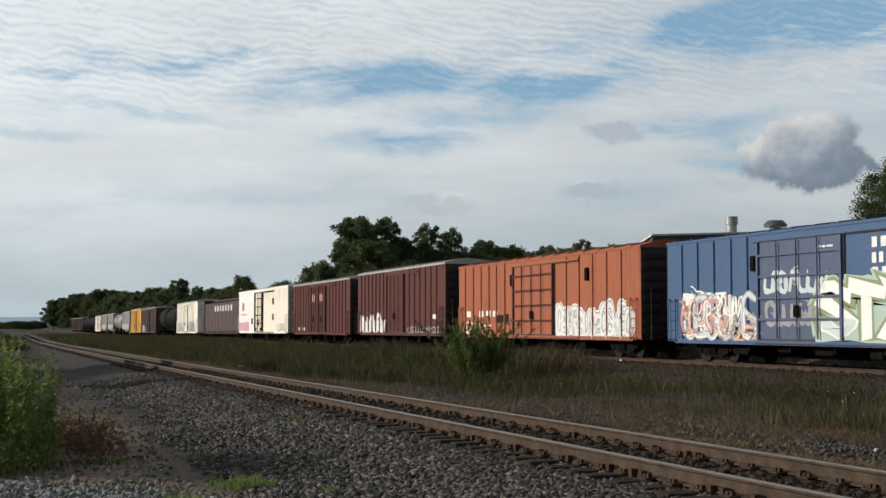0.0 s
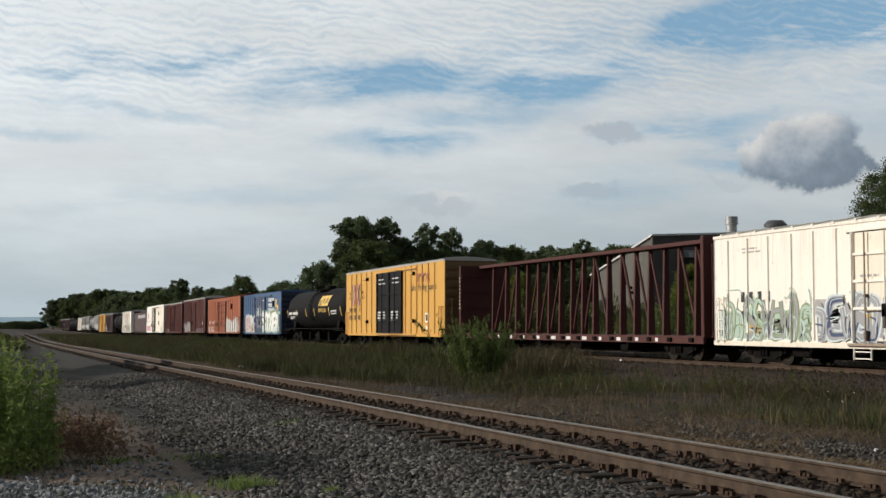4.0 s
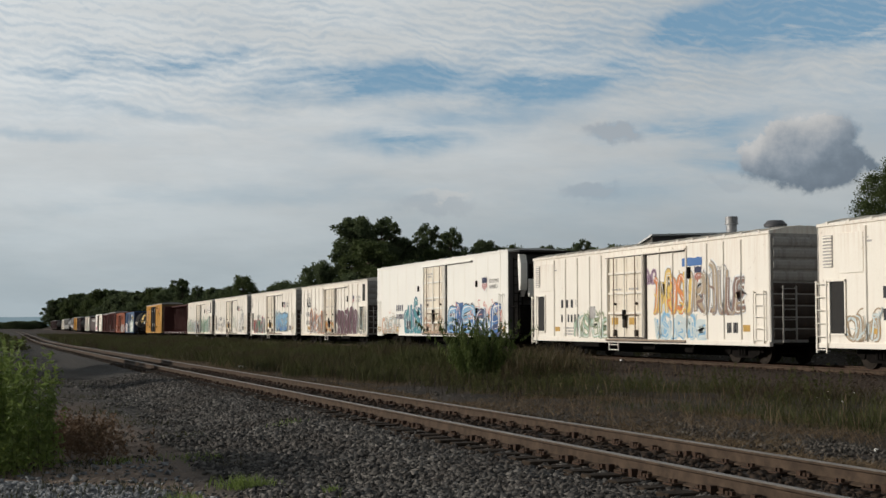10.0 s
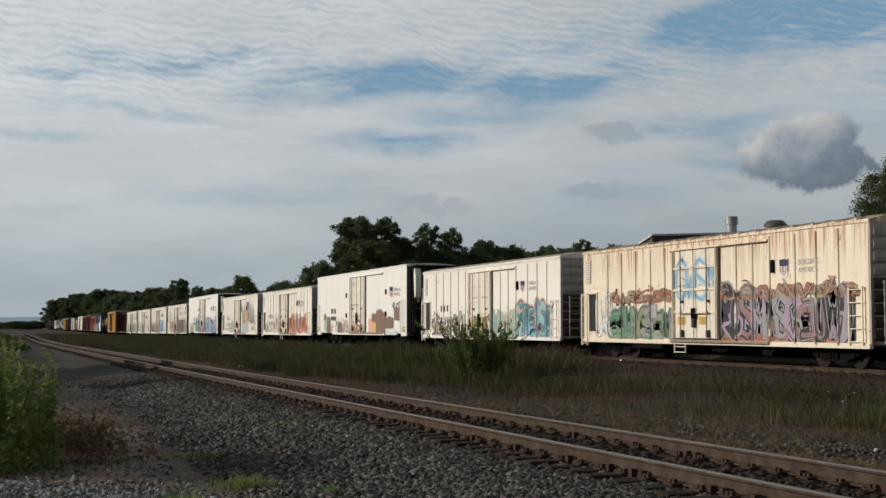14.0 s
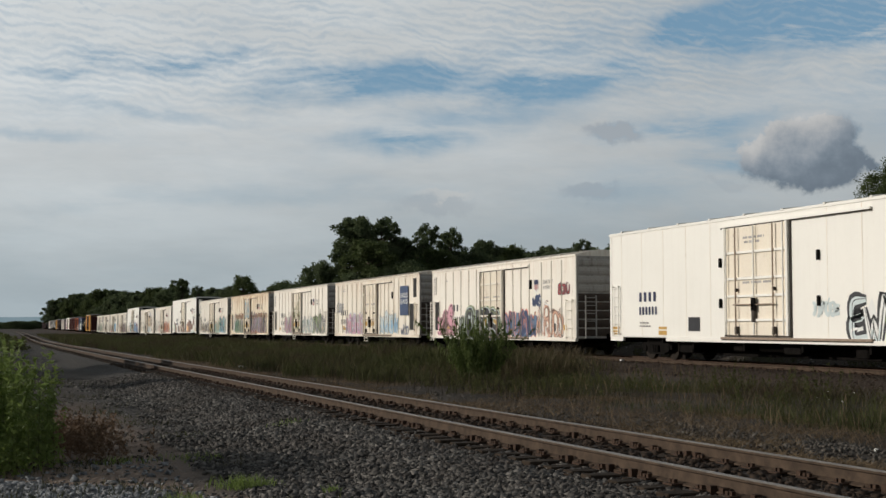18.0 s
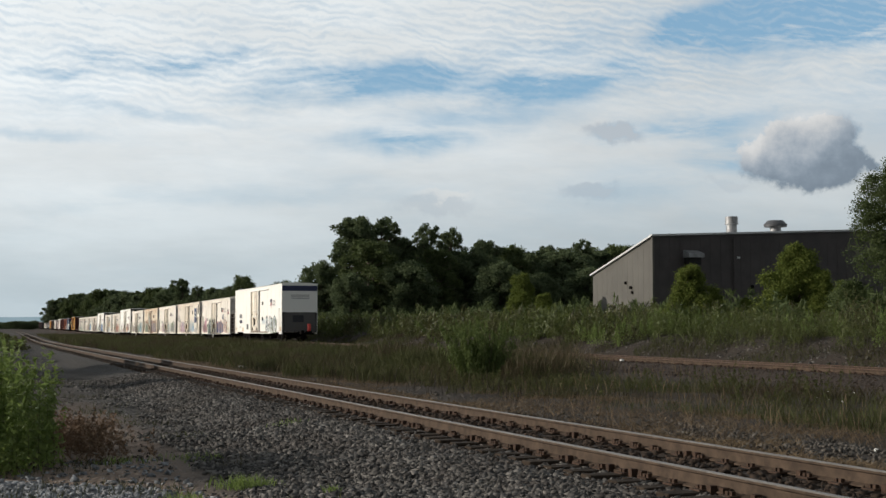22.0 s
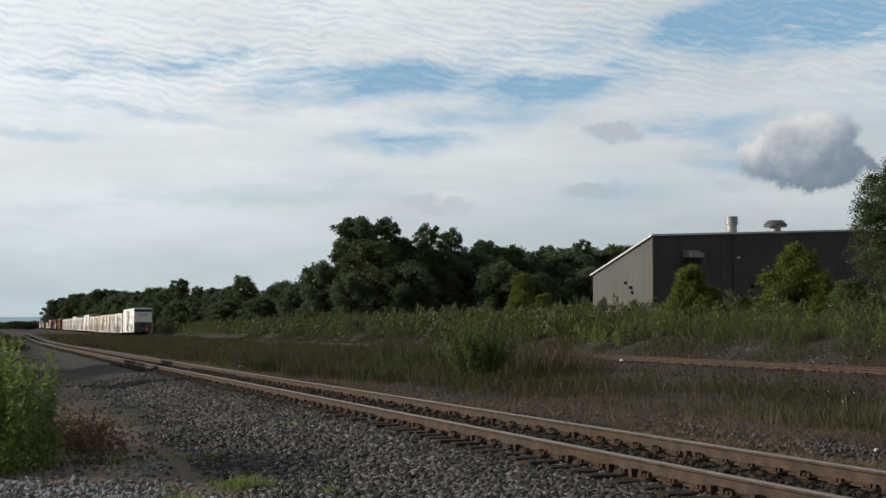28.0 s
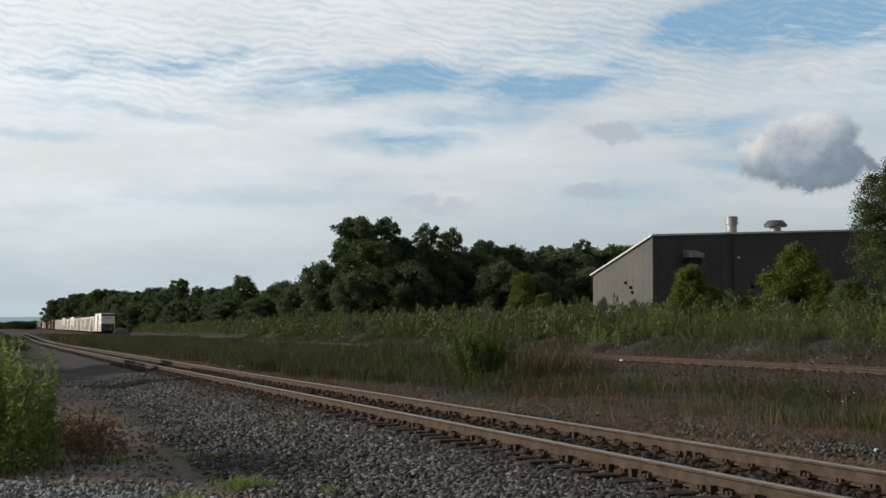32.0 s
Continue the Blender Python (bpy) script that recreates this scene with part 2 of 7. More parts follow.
def ground_look(k, b):
    p = k.add("ShaderNodeTexCoord").outputs["Object"]
    x = k.sep(p)[0]
    edge = k.m("MULTIPLY", k.m("SUBTRACT", k.noise(p, 0.35, 5, 0.6), 0.5), 4.0)
    xx = k.m("ADD", x, edge)
    stones = k.voronoi(p, 17.0, "F1", "Color")
    tone = k.sep(stones)[0]
    size = k.voronoi(p, 17.0)
    gravel = k.mix(tone, (0.012, 0.011, 0.010), (0.084, 0.076, 0.068))
    gravel = k.mix(k.step(k.noise(p, 0.5, 4), 0.4, 0.7, 0, 0.5), gravel, (0.034, 0.027, 0.021))
    dirt = k.mix(k.noise(p, 2.2, 8, 0.7), (0.088, 0.064, 0.049), (0.245, 0.180, 0.138))
    dirt = k.mix(k.step(tone, 0.72, 0.95, 0, 0.5), dirt, (0.15, 0.135, 0.12))
    # farther road: same earth darkened, the roadside trees' shade put into its colour
    shaded_dirt = k.mix(k.noise(p, 1.4, 8, 0.75), (0.021, 0.017, 0.014), (0.074, 0.060, 0.049))
    dirt = k.mix(k.step(k.m("ADD", k.sep(p)[1], edge), 24.0, 34.0), dirt, shaded_dirt)
    soil = k.mix(k.noise(p, 1.1, 6, 0.7), (0.017, 0.013, 0.010), (0.058, 0.046, 0.035))
    c = k.mix(k.step(k.m("ADD", x, k.m("MULTIPLY", edge, 0.35)), 2.0, 3.2), dirt, gravel)
    c = k.mix(k.step(xx, 9.4, 11.5), c, soil)
    stained = k.step(k.m("ABSOLUTE", k.m("SUBTRACT", x, NEAR_TRACK)), 1.5, 1.0)
    c = k.mix(k.m("MULTIPLY", stained, 0.85), c, k.mix(tone, (0.012, 0.008, 0.006), (0.052, 0.036, 0.026)))
    rusty = k.mix(tone, (0.016, 0.011, 0.008), (0.060, 0.043, 0.032))
    c = k.mix(k.m("MULTIPLY", k.step(xx, 21.0, 23.0), k.step(xx, 30.5, 29.0)), c, rusty)
    c = k.mix(k.step(x, 200.0, 500.0), c, (0.035, 0.055, 0.022))
    k.put(b.inputs["Base Color"], c)
    b.inputs["Roughness"].default_value = 0.95
    b.inputs["Specular IOR Level"].default_value = 0.2
    h = k.m("ADD", k.m("MULTIPLY", k.m("SUBTRACT", 1.0, size), 0.6), k.m("MULTIPLY", k.noise(p, 5.0, 6), 0.6))
    k.put(b.inputs["Normal"], k.bump(h, 0.8, 0.05))


GROUND = material("ground", ground_look)


def stone_look(k, b):
    g = k.add("ShaderNodeNewGeometry").outputs["Random Per Island"]
    p = k.add("ShaderNodeTexCoord").outputs["Object"]
    n = k.noise(p, 30.0, 4)
    c = k.mix(k.m("POWER", g, 1.8), (0.009, 0.0082, 0.0075), (0.190, 0.176, 0.158))
    c = k.mix(k.m("MULTIPLY", k.step(k.noise(p, 0.45, 4), 0.42, 0.66), 0.55), c, (0.040, 0.030, 0.023))
    c = k.mix(k.m("MULTIPLY", n, 0.3), c, (0.035, 0.032, 0.029))
    k.put(b.inputs["Base Color"], c)
    b.inputs["Roughness"].default_value = 0.85


STONE = material("ballast stone", stone_look)
PALE_STONE = plain("pale stone", (0.086, 0.077, 0.066), 0.9, 0, 0.65, 14, 0.2)
RAIL_RUST = plain("rail rust", (0.060, 0.041, 0.028), 0.85, 0.0, 0.35, 6, 0.2)
RAIL_HEAD = plain("rail head", (0.17, 0.15, 0.13), 0.5, 0.5, 0.2, 8)
RUSTY_HEAD = plain("rusty rail head", (0.085, 0.042, 0.028), 0.65, 0.3, 0.3, 8)
TIE_WOOD = plain("creosoted wood", (0.034, 0.025, 0.018), 0.95, 0, 0.5, 5, 0.12)
PLATE = plain("tie plate iron", (0.050, 0.030, 0.020), 0.8, 0.1, 0.3, 9, 0.2)
BARK = plain("bark", (0.075, 0.058, 0.043), 0.9, 0, 0.4, 6)
BLACK_IRON = plain("grimy iron", (0.0075, 0.0065, 0.0058), 0.85, 0.0, 0.4, 5, 0.06)
WHEEL_STEEL = plain("wheel steel", (0.024, 0.019, 0.015), 0.7, 0.2, 0.3, 5, 0.12)
DARK_HOLE = plain("dark openings and machinery", (0.012, 0.011, 0.010), 0.8, 0.0, 0.3, 5)

# ---- mesh building ----


class MB:
    """Collects the faces of one mesh."""

    def __init__(self):
        self.v, self.f, self.i = [], [], []

    def add(self, verts, faces, mi=0):
        n = len(self.v)
        self.v += [tuple(p) for p in verts]
        self.f += [tuple(n + j for j in q) for q in faces]
        self.i += [mi] * len(faces)
        return self

    def box(self, x0, x1, y0, y1, z0, z1, c=0.0, mi=0):
        if c <= 0:
            v = [(x, y, z) for x in (x0, x1) for y in (y0, y1) for z in (z0, z1)]
            return self.add(v, [(0, 1, 3, 2), (4, 6, 7, 5), (0, 4, 5, 1), (2, 3, 7, 6), (0, 2, 6, 4), (1, 5, 7, 3)], mi)
        c = min(c, (x1 - x0) * 0.45, (y1 - y0) * 0.45, (z1 - z0) * 0.45)
        lo, hi = (x0, y0, z0), (x1, y1, z1)
        v, at = [], {}
        for k in range(8):
            s = (k >> 2 & 1, k >> 1 & 1, k & 1)
            for ax in range(3):
                p = [(hi[j] - (c if j != ax else 0)) if s[j] else (lo[j] + (c if j != ax else 0)) for j in range(3)]
                at[s, ax] = len(v)
                v.append(p)
        fs = []
        for ax in range(3):
            u, w = [j for j in range(3) if j != ax]
            for side in (0, 1):
                ring = []
                for du, dw in ((0, 0), (1, 0), (1, 1), (0, 1)):
                    s = [0, 0, 0]
                    s[ax], s[u], s[w] = side, du, dw
                    ring.append(at[tuple(s), ax])
                fs.append(tuple(ring))
        for ax in range(3):
            u, w = [j for j in range(3) if j != ax]
            for du in (0, 1):
                for dw in (0, 1):
                    s0, s1 = [0, 0, 0], [0, 0, 0]
                    s0[u] = s1[u] = du
                    s0[w] = s1[w] = dw
                    s1[ax] = 1
                    s0, s1 = tuple(s0), tuple(s1)
                    fs.append((at[s0, u], at[s0, w], at[s1, w], at[s1, u]))
        for k in range(8):
            s = (k >> 2 & 1, k >> 1 & 1, k & 1)
            fs.append((at[s, 0], at[s, 1], at[s, 2]))
        return self.add(v, fs, mi)

    def tube(self, p0, p1, r0, r1=None, n=8, mi=0, caps=True):
        r1 = r0 if r1 is None else r1
        p0, p1 = Vector(p0), Vector(p1)
        d = (p1 - p0).normalized()
        a = d.orthogonal().normalized()
        b = d.cross(a)
        v = []
        for p, r in ((p0, r0), (p1, r1)):
            for j in range(n):
                t = 2 * math.pi * j / n
                v.append(p + (a * math.cos(t) + b * math.sin(t)) * r)
        f = [(j, (j + 1) % n, n + (j + 1) % n, n + j) for j in range(n)]
        if caps:
            f += [tuple(range(n - 1, -1, -1)), tuple(range(n, 2 * n))]
        return self.add(v, f, mi)

    def pipe(self, pts, r, n=6, mi=0):
        for p, q in zip(pts, pts[1:]):
            self.tube(p, q, r, r, n, mi)
        return self

    def prism(self, poly, axis, a0, a1, mi=0):
        """A polygon of the two other axes, drawn out along one axis."""
        n = len(poly)
        v = []
        for a in (a0, a1):
            for p, q in poly:
                v.append((a, p, q) if axis == 0 else (p, a, q) if axis == 1 else (p, q, a))
        f = [(j, (j + 1) % n, n + (j + 1) % n, n + j) for j in range(n)]
        f += [tuple(range(n - 1, -1, -1)), tuple(range(n, 2 * n))]
        return self.add(v, f, mi)

    def mesh(self, name, mats, smooth=False):
        me = bpy.data.meshes.new(name)
        me.from_pydata(self.v, [], self.f)
        for m in mats if isinstance(mats, (list, tuple)) else [mats]:
            me.materials.append(m)
        if any(self.i):
            me.polygons.foreach_set("material_index", self.i)
        bm = bmesh.new()
        bm.from_mesh(me)
        bmesh.ops.recalc_face_normals(bm, faces=bm.faces)
        bm.to_mesh(me)
        bm.free()
        if smooth:
            me.shade_smooth()
        return me


def part(name, shape, mats, parent, label="", at=None, smooth=False):
    """One mesh object under a thing or a part. shape: an MB or a finished mesh."""
    me = shape.mesh(name, mats, smooth) if isinstance(shape, MB) else shape
    ob = new(name, me)
    ob.parent = parent
    if at is not None:
        ob.matrix_basis = at if isinstance(at, Matrix) else Matrix.Translation(at)
    if label:
        ob["label"] = label
    return ob


def thing(name, label, category, group="", at=None, shape=None, mats=None, kind="", smooth=False):
    ob = new(name, shape.mesh(name, mats, smooth) if isinstance(shape, MB) else shape)
    if at is not None:
        ob.matrix_basis = at
    return tagged(ob, label, category, group, kind)


def np_mesh(name, verts, faces, mats, smooth=False):
    """A mesh from arrays; all faces have the same number of corners."""
    me = bpy.data.meshes.new(name)
    verts, faces = np.asarray(verts, np.float32), np.asarray(faces, np.int32)
    n, c = faces.shape
    me.vertices.add(len(verts))
    me.vertices.foreach_set("co", verts.ravel())
    me.loops.add(n * c)
    me.loops.foreach_set("vertex_index", faces.ravel())
    me.polygons.add(n)
    me.polygons.foreach_set("loop_start", np.arange(n, dtype=np.int32) * c)
    me.polygons.foreach_set("loop_total", np.full(n, c, np.int32))
    for m in mats if isinstance(mats, (list, tuple)) else [mats]:
        me.materials.append(m)
    me.update(calc_edges=True)
    me.validate()
    if smooth:
        me.shade_smooth()
    return me


# ---- ground ----


def make_ground():
    def axis(lo, hi, a, b, fine):
        """Even steps between a and b, growing steps out to lo and hi."""
        v = list(np.arange(a, b + 1e-6, fine))
        st, p = fine, b
        while p < hi:
            st *= 1.25
            p = min(p + st, hi)
            v.append(p)
        st, p = fine, a
        while p > lo:
            st *= 1.25
            p = max(p - st, lo)
            v.insert(0, p)
        return np.array(v)

    xs, ys = axis(-4600, 4600, -12, 48, 0.4), axis(-4600, 4600, 4, 110, 0.7)
    zs = np.array([[ground_z(x, y) for x in xs] for y in ys])
    gx, gy = np.meshgrid(xs, ys)
    v = np.stack([gx, gy, zs], -1).reshape(-1, 3)
    n, m = len(ys), len(xs)
    idx = np.arange(n * m).reshape(n, m)
    f = np.stack([idx[:-1, :-1], idx[:-1, 1:], idx[1:, 1:], idx[1:, :-1]], -1).reshape(-1, 4)
    thing("ground", "dark gravel and trodden earth beside the tracks", "ground", kind="structure", shape=np_mesh("ground", v, f, GROUND, True))


make_ground()
_gx, _gy = np.arange(-80, 140.1, 0.5), np.arange(-60, 420.1, 1.0)
_gz = np.array([[ground_z(x, y) for x in _gx] for y in _gy])


def level(x, y):
    """Ground height for arrays of places near the tracks."""
    x, y = np.asarray(x, float), np.asarray(y, float)
    i = np.clip((x - _gx[0]) / 0.5, 0, len(_gx) - 1.001)
    j = np.clip((y - _gy[0]) / 1.0, 0, len(_gy) - 1.001)
    i0, j0 = i.astype(int), j.astype(int)
    a, b = i - i0, j - j0
    return (_gz[j0, i0] * (1 - a) + _gz[j0, i0 + 1] * a) * (1 - b) + (_gz[j0 + 1, i0] * (1 - a) + _gz[j0 + 1, i0 + 1] * a) * b


def bends(s):
    return np.where(s < 60, 0, np.where(s < 240, (s - 60) ** 2 / 20000, 1.62 + 0.018 * (s - 240)))


# ---- tracks ----
RAIL_PROFILE = [(-0.070, -0.172), (0.070, -0.172), (0.070, -0.160), (0.012, -0.140), (0.010, -0.045), (0.036, -0.032), (0.036, -0.010), (0.026, 0.0),
                (-0.026, 0.0), (-0.036, -0.010), (-0.036, -0.032), (-0.010, -0.045), (-0.012, -0.140), (-0.070, -0.160)]


def rail_mesh(centre, side, y0, y1, web, head, fall):
    b = MB()
    ys = [y0 + (y1 - y0) * j / 90 for j in range(91)]
    n = len(RAIL_PROFILE)
    for j, y in enumerate(ys):
        for p, q in RAIL_PROFILE:
            b.v.append((centre + side * GAUGE / 2 + bend(y) + p, y, q + fall(y)))
        if j:
            for e in range(n):
                a, c = (j - 1) * n + e, (j - 1) * n + (e + 1) % n
                b.f.append((a, c, c + n, a + n))
                b.i.append(1 if e in (6, 7, 8) else 0)
    return b.mesh("rail", [web, head])


def tie_mesh():
    b = MB()
    b.box(-1.28, 1.28, -0.115, 0.115, -0.345, -0.168, 0.012)
    return b.mesh("tie", TIE_WOOD)


def plate_mesh():
    b = MB()
    b.box(-0.18, 0.18, -0.09, 0.09, -0.170, -0.152)
    for sx in (-1, 1):
        b.box(sx * 0.115 - 0.02, sx * 0.115 + 0.02, -0.055, -0.015, -0.155, -0.115)
        b.box(sx * 0.115 - 0.02, sx * 0.115 + 0.02, 0.015, 0.055, -0.155, -0.120)
    return b.mesh("tie_plate", PLATE)


def anchor_mesh():
    b = MB()
    b.box(-0.10, 0.10, -0.02, 0.02, -0.20, -0.165)
    b.box(0.05, 0.12, -0.035, 0.035, -0.19, -0.095)
    b.box(-0.12, -0.05, -0.035, 0.035, -0.19, -0.105)
    return b.mesh("rail_anchor", PLATE)


def make_track(name, centre, y0, y1, ties_from, ties_to, webs, head, label, seed, fall):
    rnd = random.Random(seed)
    track = thing(name, label, "railway track", kind="structure")
    for side in (-1, 1):
        part("rail", rail_mesh(centre, side, y0, y1, webs, head, fall), None, track, "worn steel rail")
    tie, plate, anchor = tie_mesh(), plate_mesh(), anchor_mesh()
    y, n = ties_from, 0
    far = MB()
    while y < y1:
        x, z = centre + bend(y), fall(y)
        if y < ties_to and n < 290:
            m = pose(x + rnd.uniform(-0.05, 0.05), y, z + rnd.uniform(-0.012, 0.004), 0, rnd.uniform(-0.3, 0.3), rnd.uniform(-1.2, 1.2))
            part("tie", tie, None, track, at=m)
            n += 1
            if y < ties_from + 45:
                for side in (-1, 1):
                    part("tie_plate", plate, None, track, at=(x + side * GAUGE / 2, y, z))
                    if rnd.random() < 0.75:
                        part("rail_anchor", anchor, None, track, at=(x + side * GAUGE / 2, y + rnd.choice((-0.15, 0.15)), z))
        else:
            far.box(x - 1.28, x + 1.28, y - 0.115, y + 0.115, z - 0.34, z - 0.168)
        y += 0.505
        if y > 330:
            break
    if far.v:
        tagged(part("far_ties", far, TIE_WOOD, track), kind="stuff")
    return track


# ---- train ----
SHARED = {}
CARS = []


def shared(key, build):
    if key not in SHARED:
        SHARED[key] = build()
    return SHARED[key]


SIDE = Matrix(((0, 0, -1, 0), (-1, 0, 0, 0), (0, 1, 0, 0), (0, 0, 0, 1)))


def side_frame_mesh():
    b = MB()
    out = [(-1.18, 0.40), (-1.18, 0.60), (-0.98, 0.66), (-0.72, 0.66), (-0.45, 0.86), (0.45, 0.86), (0.72, 0.66), (0.98, 0.66), (1.18, 0.60),
           (1.18, 0.40), (0.92, 0.36), (0.55, 0.20), (-0.55, 0.20), (-0.92, 0.36)]
    b.prism(out, 0, -0.06, 0.06)
    for y in (-0.889, 0.889):
        b.tube((-0.10, y, 0.42), (0.10, y, 0.42), 0.13, n=12)
    for y in (-0.17, 0.0, 0.17):
        b.tube((-0.10, y, 0.30), (-0.10, y, 0.56), 0.07, n=8)
    return b.mesh("side_frame", BLACK_IRON)


def wheel_mesh():
    b = MB()
    b.tube((-0.065, 0, 0), (0.065, 0, 0), 0.42, 0.425, 24)
    b.tube((0.04, 0, 0), (0.068, 0, 0), 0.452, 0.452, 24)
    b.tube((-0.075, 0, 0), (-0.064, 0, 0), 0.34, 0.37, 20)
    b.tube((-0.16, 0, 0), (-0.07, 0, 0), 0.11, 0.13, 12)
    return b.mesh("wheel", WHEEL_STEEL)


def make_bogie(car, y):
    def bolster():
        b = MB()
        b.box(-0.95, 0.95, -0.2, 0.2, 0.42, 0.66, 0.03)
        b.box(-0.3, 0.3, -0.3, 0.3, 0.62, 0.74, 0.02)
        return b.mesh("bogie", BLACK_IRON)

    def axle():
        return MB().tube((-0.95, 0, 0), (0.95, 0, 0), 0.085, n=10).mesh("axle", WHEEL_STEEL)

    bogie = part("bogie", shared("bogie", bolster), None, car, "grimy four-wheel cast-iron truck", (0, y, 0))
    for sx in (-1, 1):
        part("side_frame", shared("side_frame", side_frame_mesh), None, bogie, at=pose(sx * 0.98, 0, 0, 0, 0, 0 if sx < 0 else 180))
        for dy in (-0.889, 0.889):
            part("wheel", shared("wheel", wheel_mesh), None, bogie, at=pose(sx * 0.745, dy, 0.42, 0, 0, 0 if sx < 0 else 180))
    for dy in (-0.889, 0.889):
        part("axle", shared("axle", axle), None, bogie, at=(0, dy, 0.42))
    return bogie


def make_coupler(car, y, way, reach):
    def shape():
        b = MB()
        b.box(-0.10, 0.10, -0.1, reach - 0.25, 0.72, 0.94, 0.02)
        b.box(-0.16, 0.16, reach - 0.32, reach - 0.02, 0.66, 1.0, 0.04)
        b.pipe([(0.25, 0.0, 0.70), (0.25, reach * 0.5, 0.40), (0.1, reach * 0.9, 0.45)], 0.03)
        return b.mesh("coupler", BLACK_IRON)

    part("coupler", shared(("coupler", round(reach, 2)), shape), None, car, at=pose(0, y, 0, 0, 0, 0 if way > 0 else 180))


def make_underframe(car, L, sill, reach, truck_in, mat):
    b = MB()
    b.box(-0.22, 0.22, -L / 2 + 0.1, L / 2 - 0.1, 0.68, sill + 0.12, 0.02)
    deep = L / 2 - truck_in - 1.5
    b.box(-0.3, 0.3, -deep, deep, 0.22, 0.70, 0.02)
    for k in range(4):
        y = deep * (-0.75 + 0.5 * k)
        b.box(-1.3, 1.3, y - 0.05, y + 0.05, 0.45, sill)
        b.box(-1.15, -0.6, y + 0.3, y + 0.9 + 0.35 * (k % 2), 0.30 + 0.06 * (k % 3), sill - 0.04, 0.04)
    for k in range(7):
        y = -L / 2 + 0.3 + (L - 0.6) * k / 6
        b.box(-1.35, 1.35, y - 0.06, y + 0.06, sill - 0.08, sill + 0.1)
    part("underframe", b, BLACK_IRON, car, "dark grimy steel underframe")

    def tank():
        t = MB()
        t.tube((-0.75, -0.75, 0.62), (-0.75, 0.75, 0.62), 0.21, n=14)
        t.pipe([(-0.75, 0.75, 0.62), (-0.4, 1.5, 0.62), (-0.3, 3.2, 0.66)], 0.025)
        t.box(-0.95, -0.55, -1.5, -1.0, 0.45, 0.8, 0.03)
        return t.mesh("brake_reservoir", BLACK_IRON)

    part("brake_reservoir", shared("air tank", tank), None, car, at=(0, 0.6, 0))
    part("brake_rod", MB().tube((0.45, -L / 2 + truck_in, 0.6), (0.45, L / 2 - truck_in, 0.6), 0.025), BLACK_IRON, car)
    for way in (-1, 1):
        make_bogie(car, way * (L / 2 - truck_in))
        make_coupler(car, way * L / 2, way, reach)


def new_car(name, label, category, front, L):
    """front: where its leading end is along the track at 0 s."""
    car = thing(name, label, category, "cars of the freight train")
    CARS.append((car, front - L / 2))
    return car


def make_box(car, L, half, sill, eave, crown, wall, roof, end, end_ribs=8, roof_ribs=16, corner=0.03, low=None):
    part("body", MB().box(-half, half, -L / 2, L / 2, sill, eave, corner), wall, car)
    top = [(-half - 0.03, eave - 0.02), (-half - 0.03, eave + 0.07), (-half * 0.62, eave + 0.07 + crown * 0.62), (0, eave + 0.07 + crown),
           (half * 0.62, eave + 0.07 + crown * 0.62), (half + 0.03, eave + 0.07), (half + 0.03, eave - 0.02)]
    part("roof", MB().prism(top, 1, -L / 2 - 0.02, L / 2 + 0.02), roof, car)

    def rib():
        t = [(p * 1.015, q + (0.045 if 0 < k < 6 else 0.0)) for k, (p, q) in enumerate(top)]
        return MB().prism(t[1:-1] + [(t[-2][0], t[-2][1] - 0.07), (t[1][0], t[1][1] - 0.07)], 1, -0.05, 0.05).mesh("roof_rib", roof)

    me = rib()
    for k in range(roof_ribs):
        part("roof_rib", me, None, car, at=(0, -L / 2 + L * (k + 0.5) / roof_ribs, 0))
    for way in (-1, 1):
        b = MB().box(-half + 0.01, half - 0.01, 0.0, 0.035, sill + 0.02, eave - 0.01)
        panel = part("end_panel", b, end, car, at=pose(0, way * L / 2, 0, 0, 0, 0 if way > 0 else 180))
        h = (eave - sill - 0.2) / max(end_ribs, 1)
        if end_ribs:
            poly = [(0.03, -h * 0.46), (0.075, -h * 0.28), (0.09, 0), (0.075, h * 0.28), (0.03, h * 0.46)]
            rm = MB().prism(poly, 0, -half + 0.10, half - 0.10).mesh("end_rib", end)
            rl = MB().prism(poly, 0, -half + 0.10, half - 0.10).mesh("end_rib", low or end)
            for k in range(end_ribs):
                part("end_rib", rl if k < end_ribs * 0.55 else rm, None, panel, at=(0, 0, sill + 0.1 + h * (k + 0.5)))


RIBS = {}


def make_ribs(car, L, half, qs, z0, z1, mat, width=0.11, proud=0.04):
    RIBS[car.name] = [(L / 2 - q, width * 0.3, proud) for q in qs]
    poly = [(0.0, -width / 2), (-proud, -width * 0.3), (-proud, width * 0.3), (0.0, width / 2)]
    me = MB().prism([(p, q) for p, q in poly], 2, z0, z1).mesh("rib", mat)
    for q in qs:
        for sx in (-1, 1):
            part("rib", me, None, car, at=pose(sx * half, L / 2 - q, 0, 0, 0, 0 if sx < 0 else 180))


def make_sill(car, L, half, z0, z1, mat, inset=0.0):
    for sx in (-1, 1):
        part("side_sill", MB().box(*sorted((sx * (half - 0.1), sx * (half + 0.045))), -L / 2 + inset, L / 2 - inset, z0, z1, 0.01), mat, car)


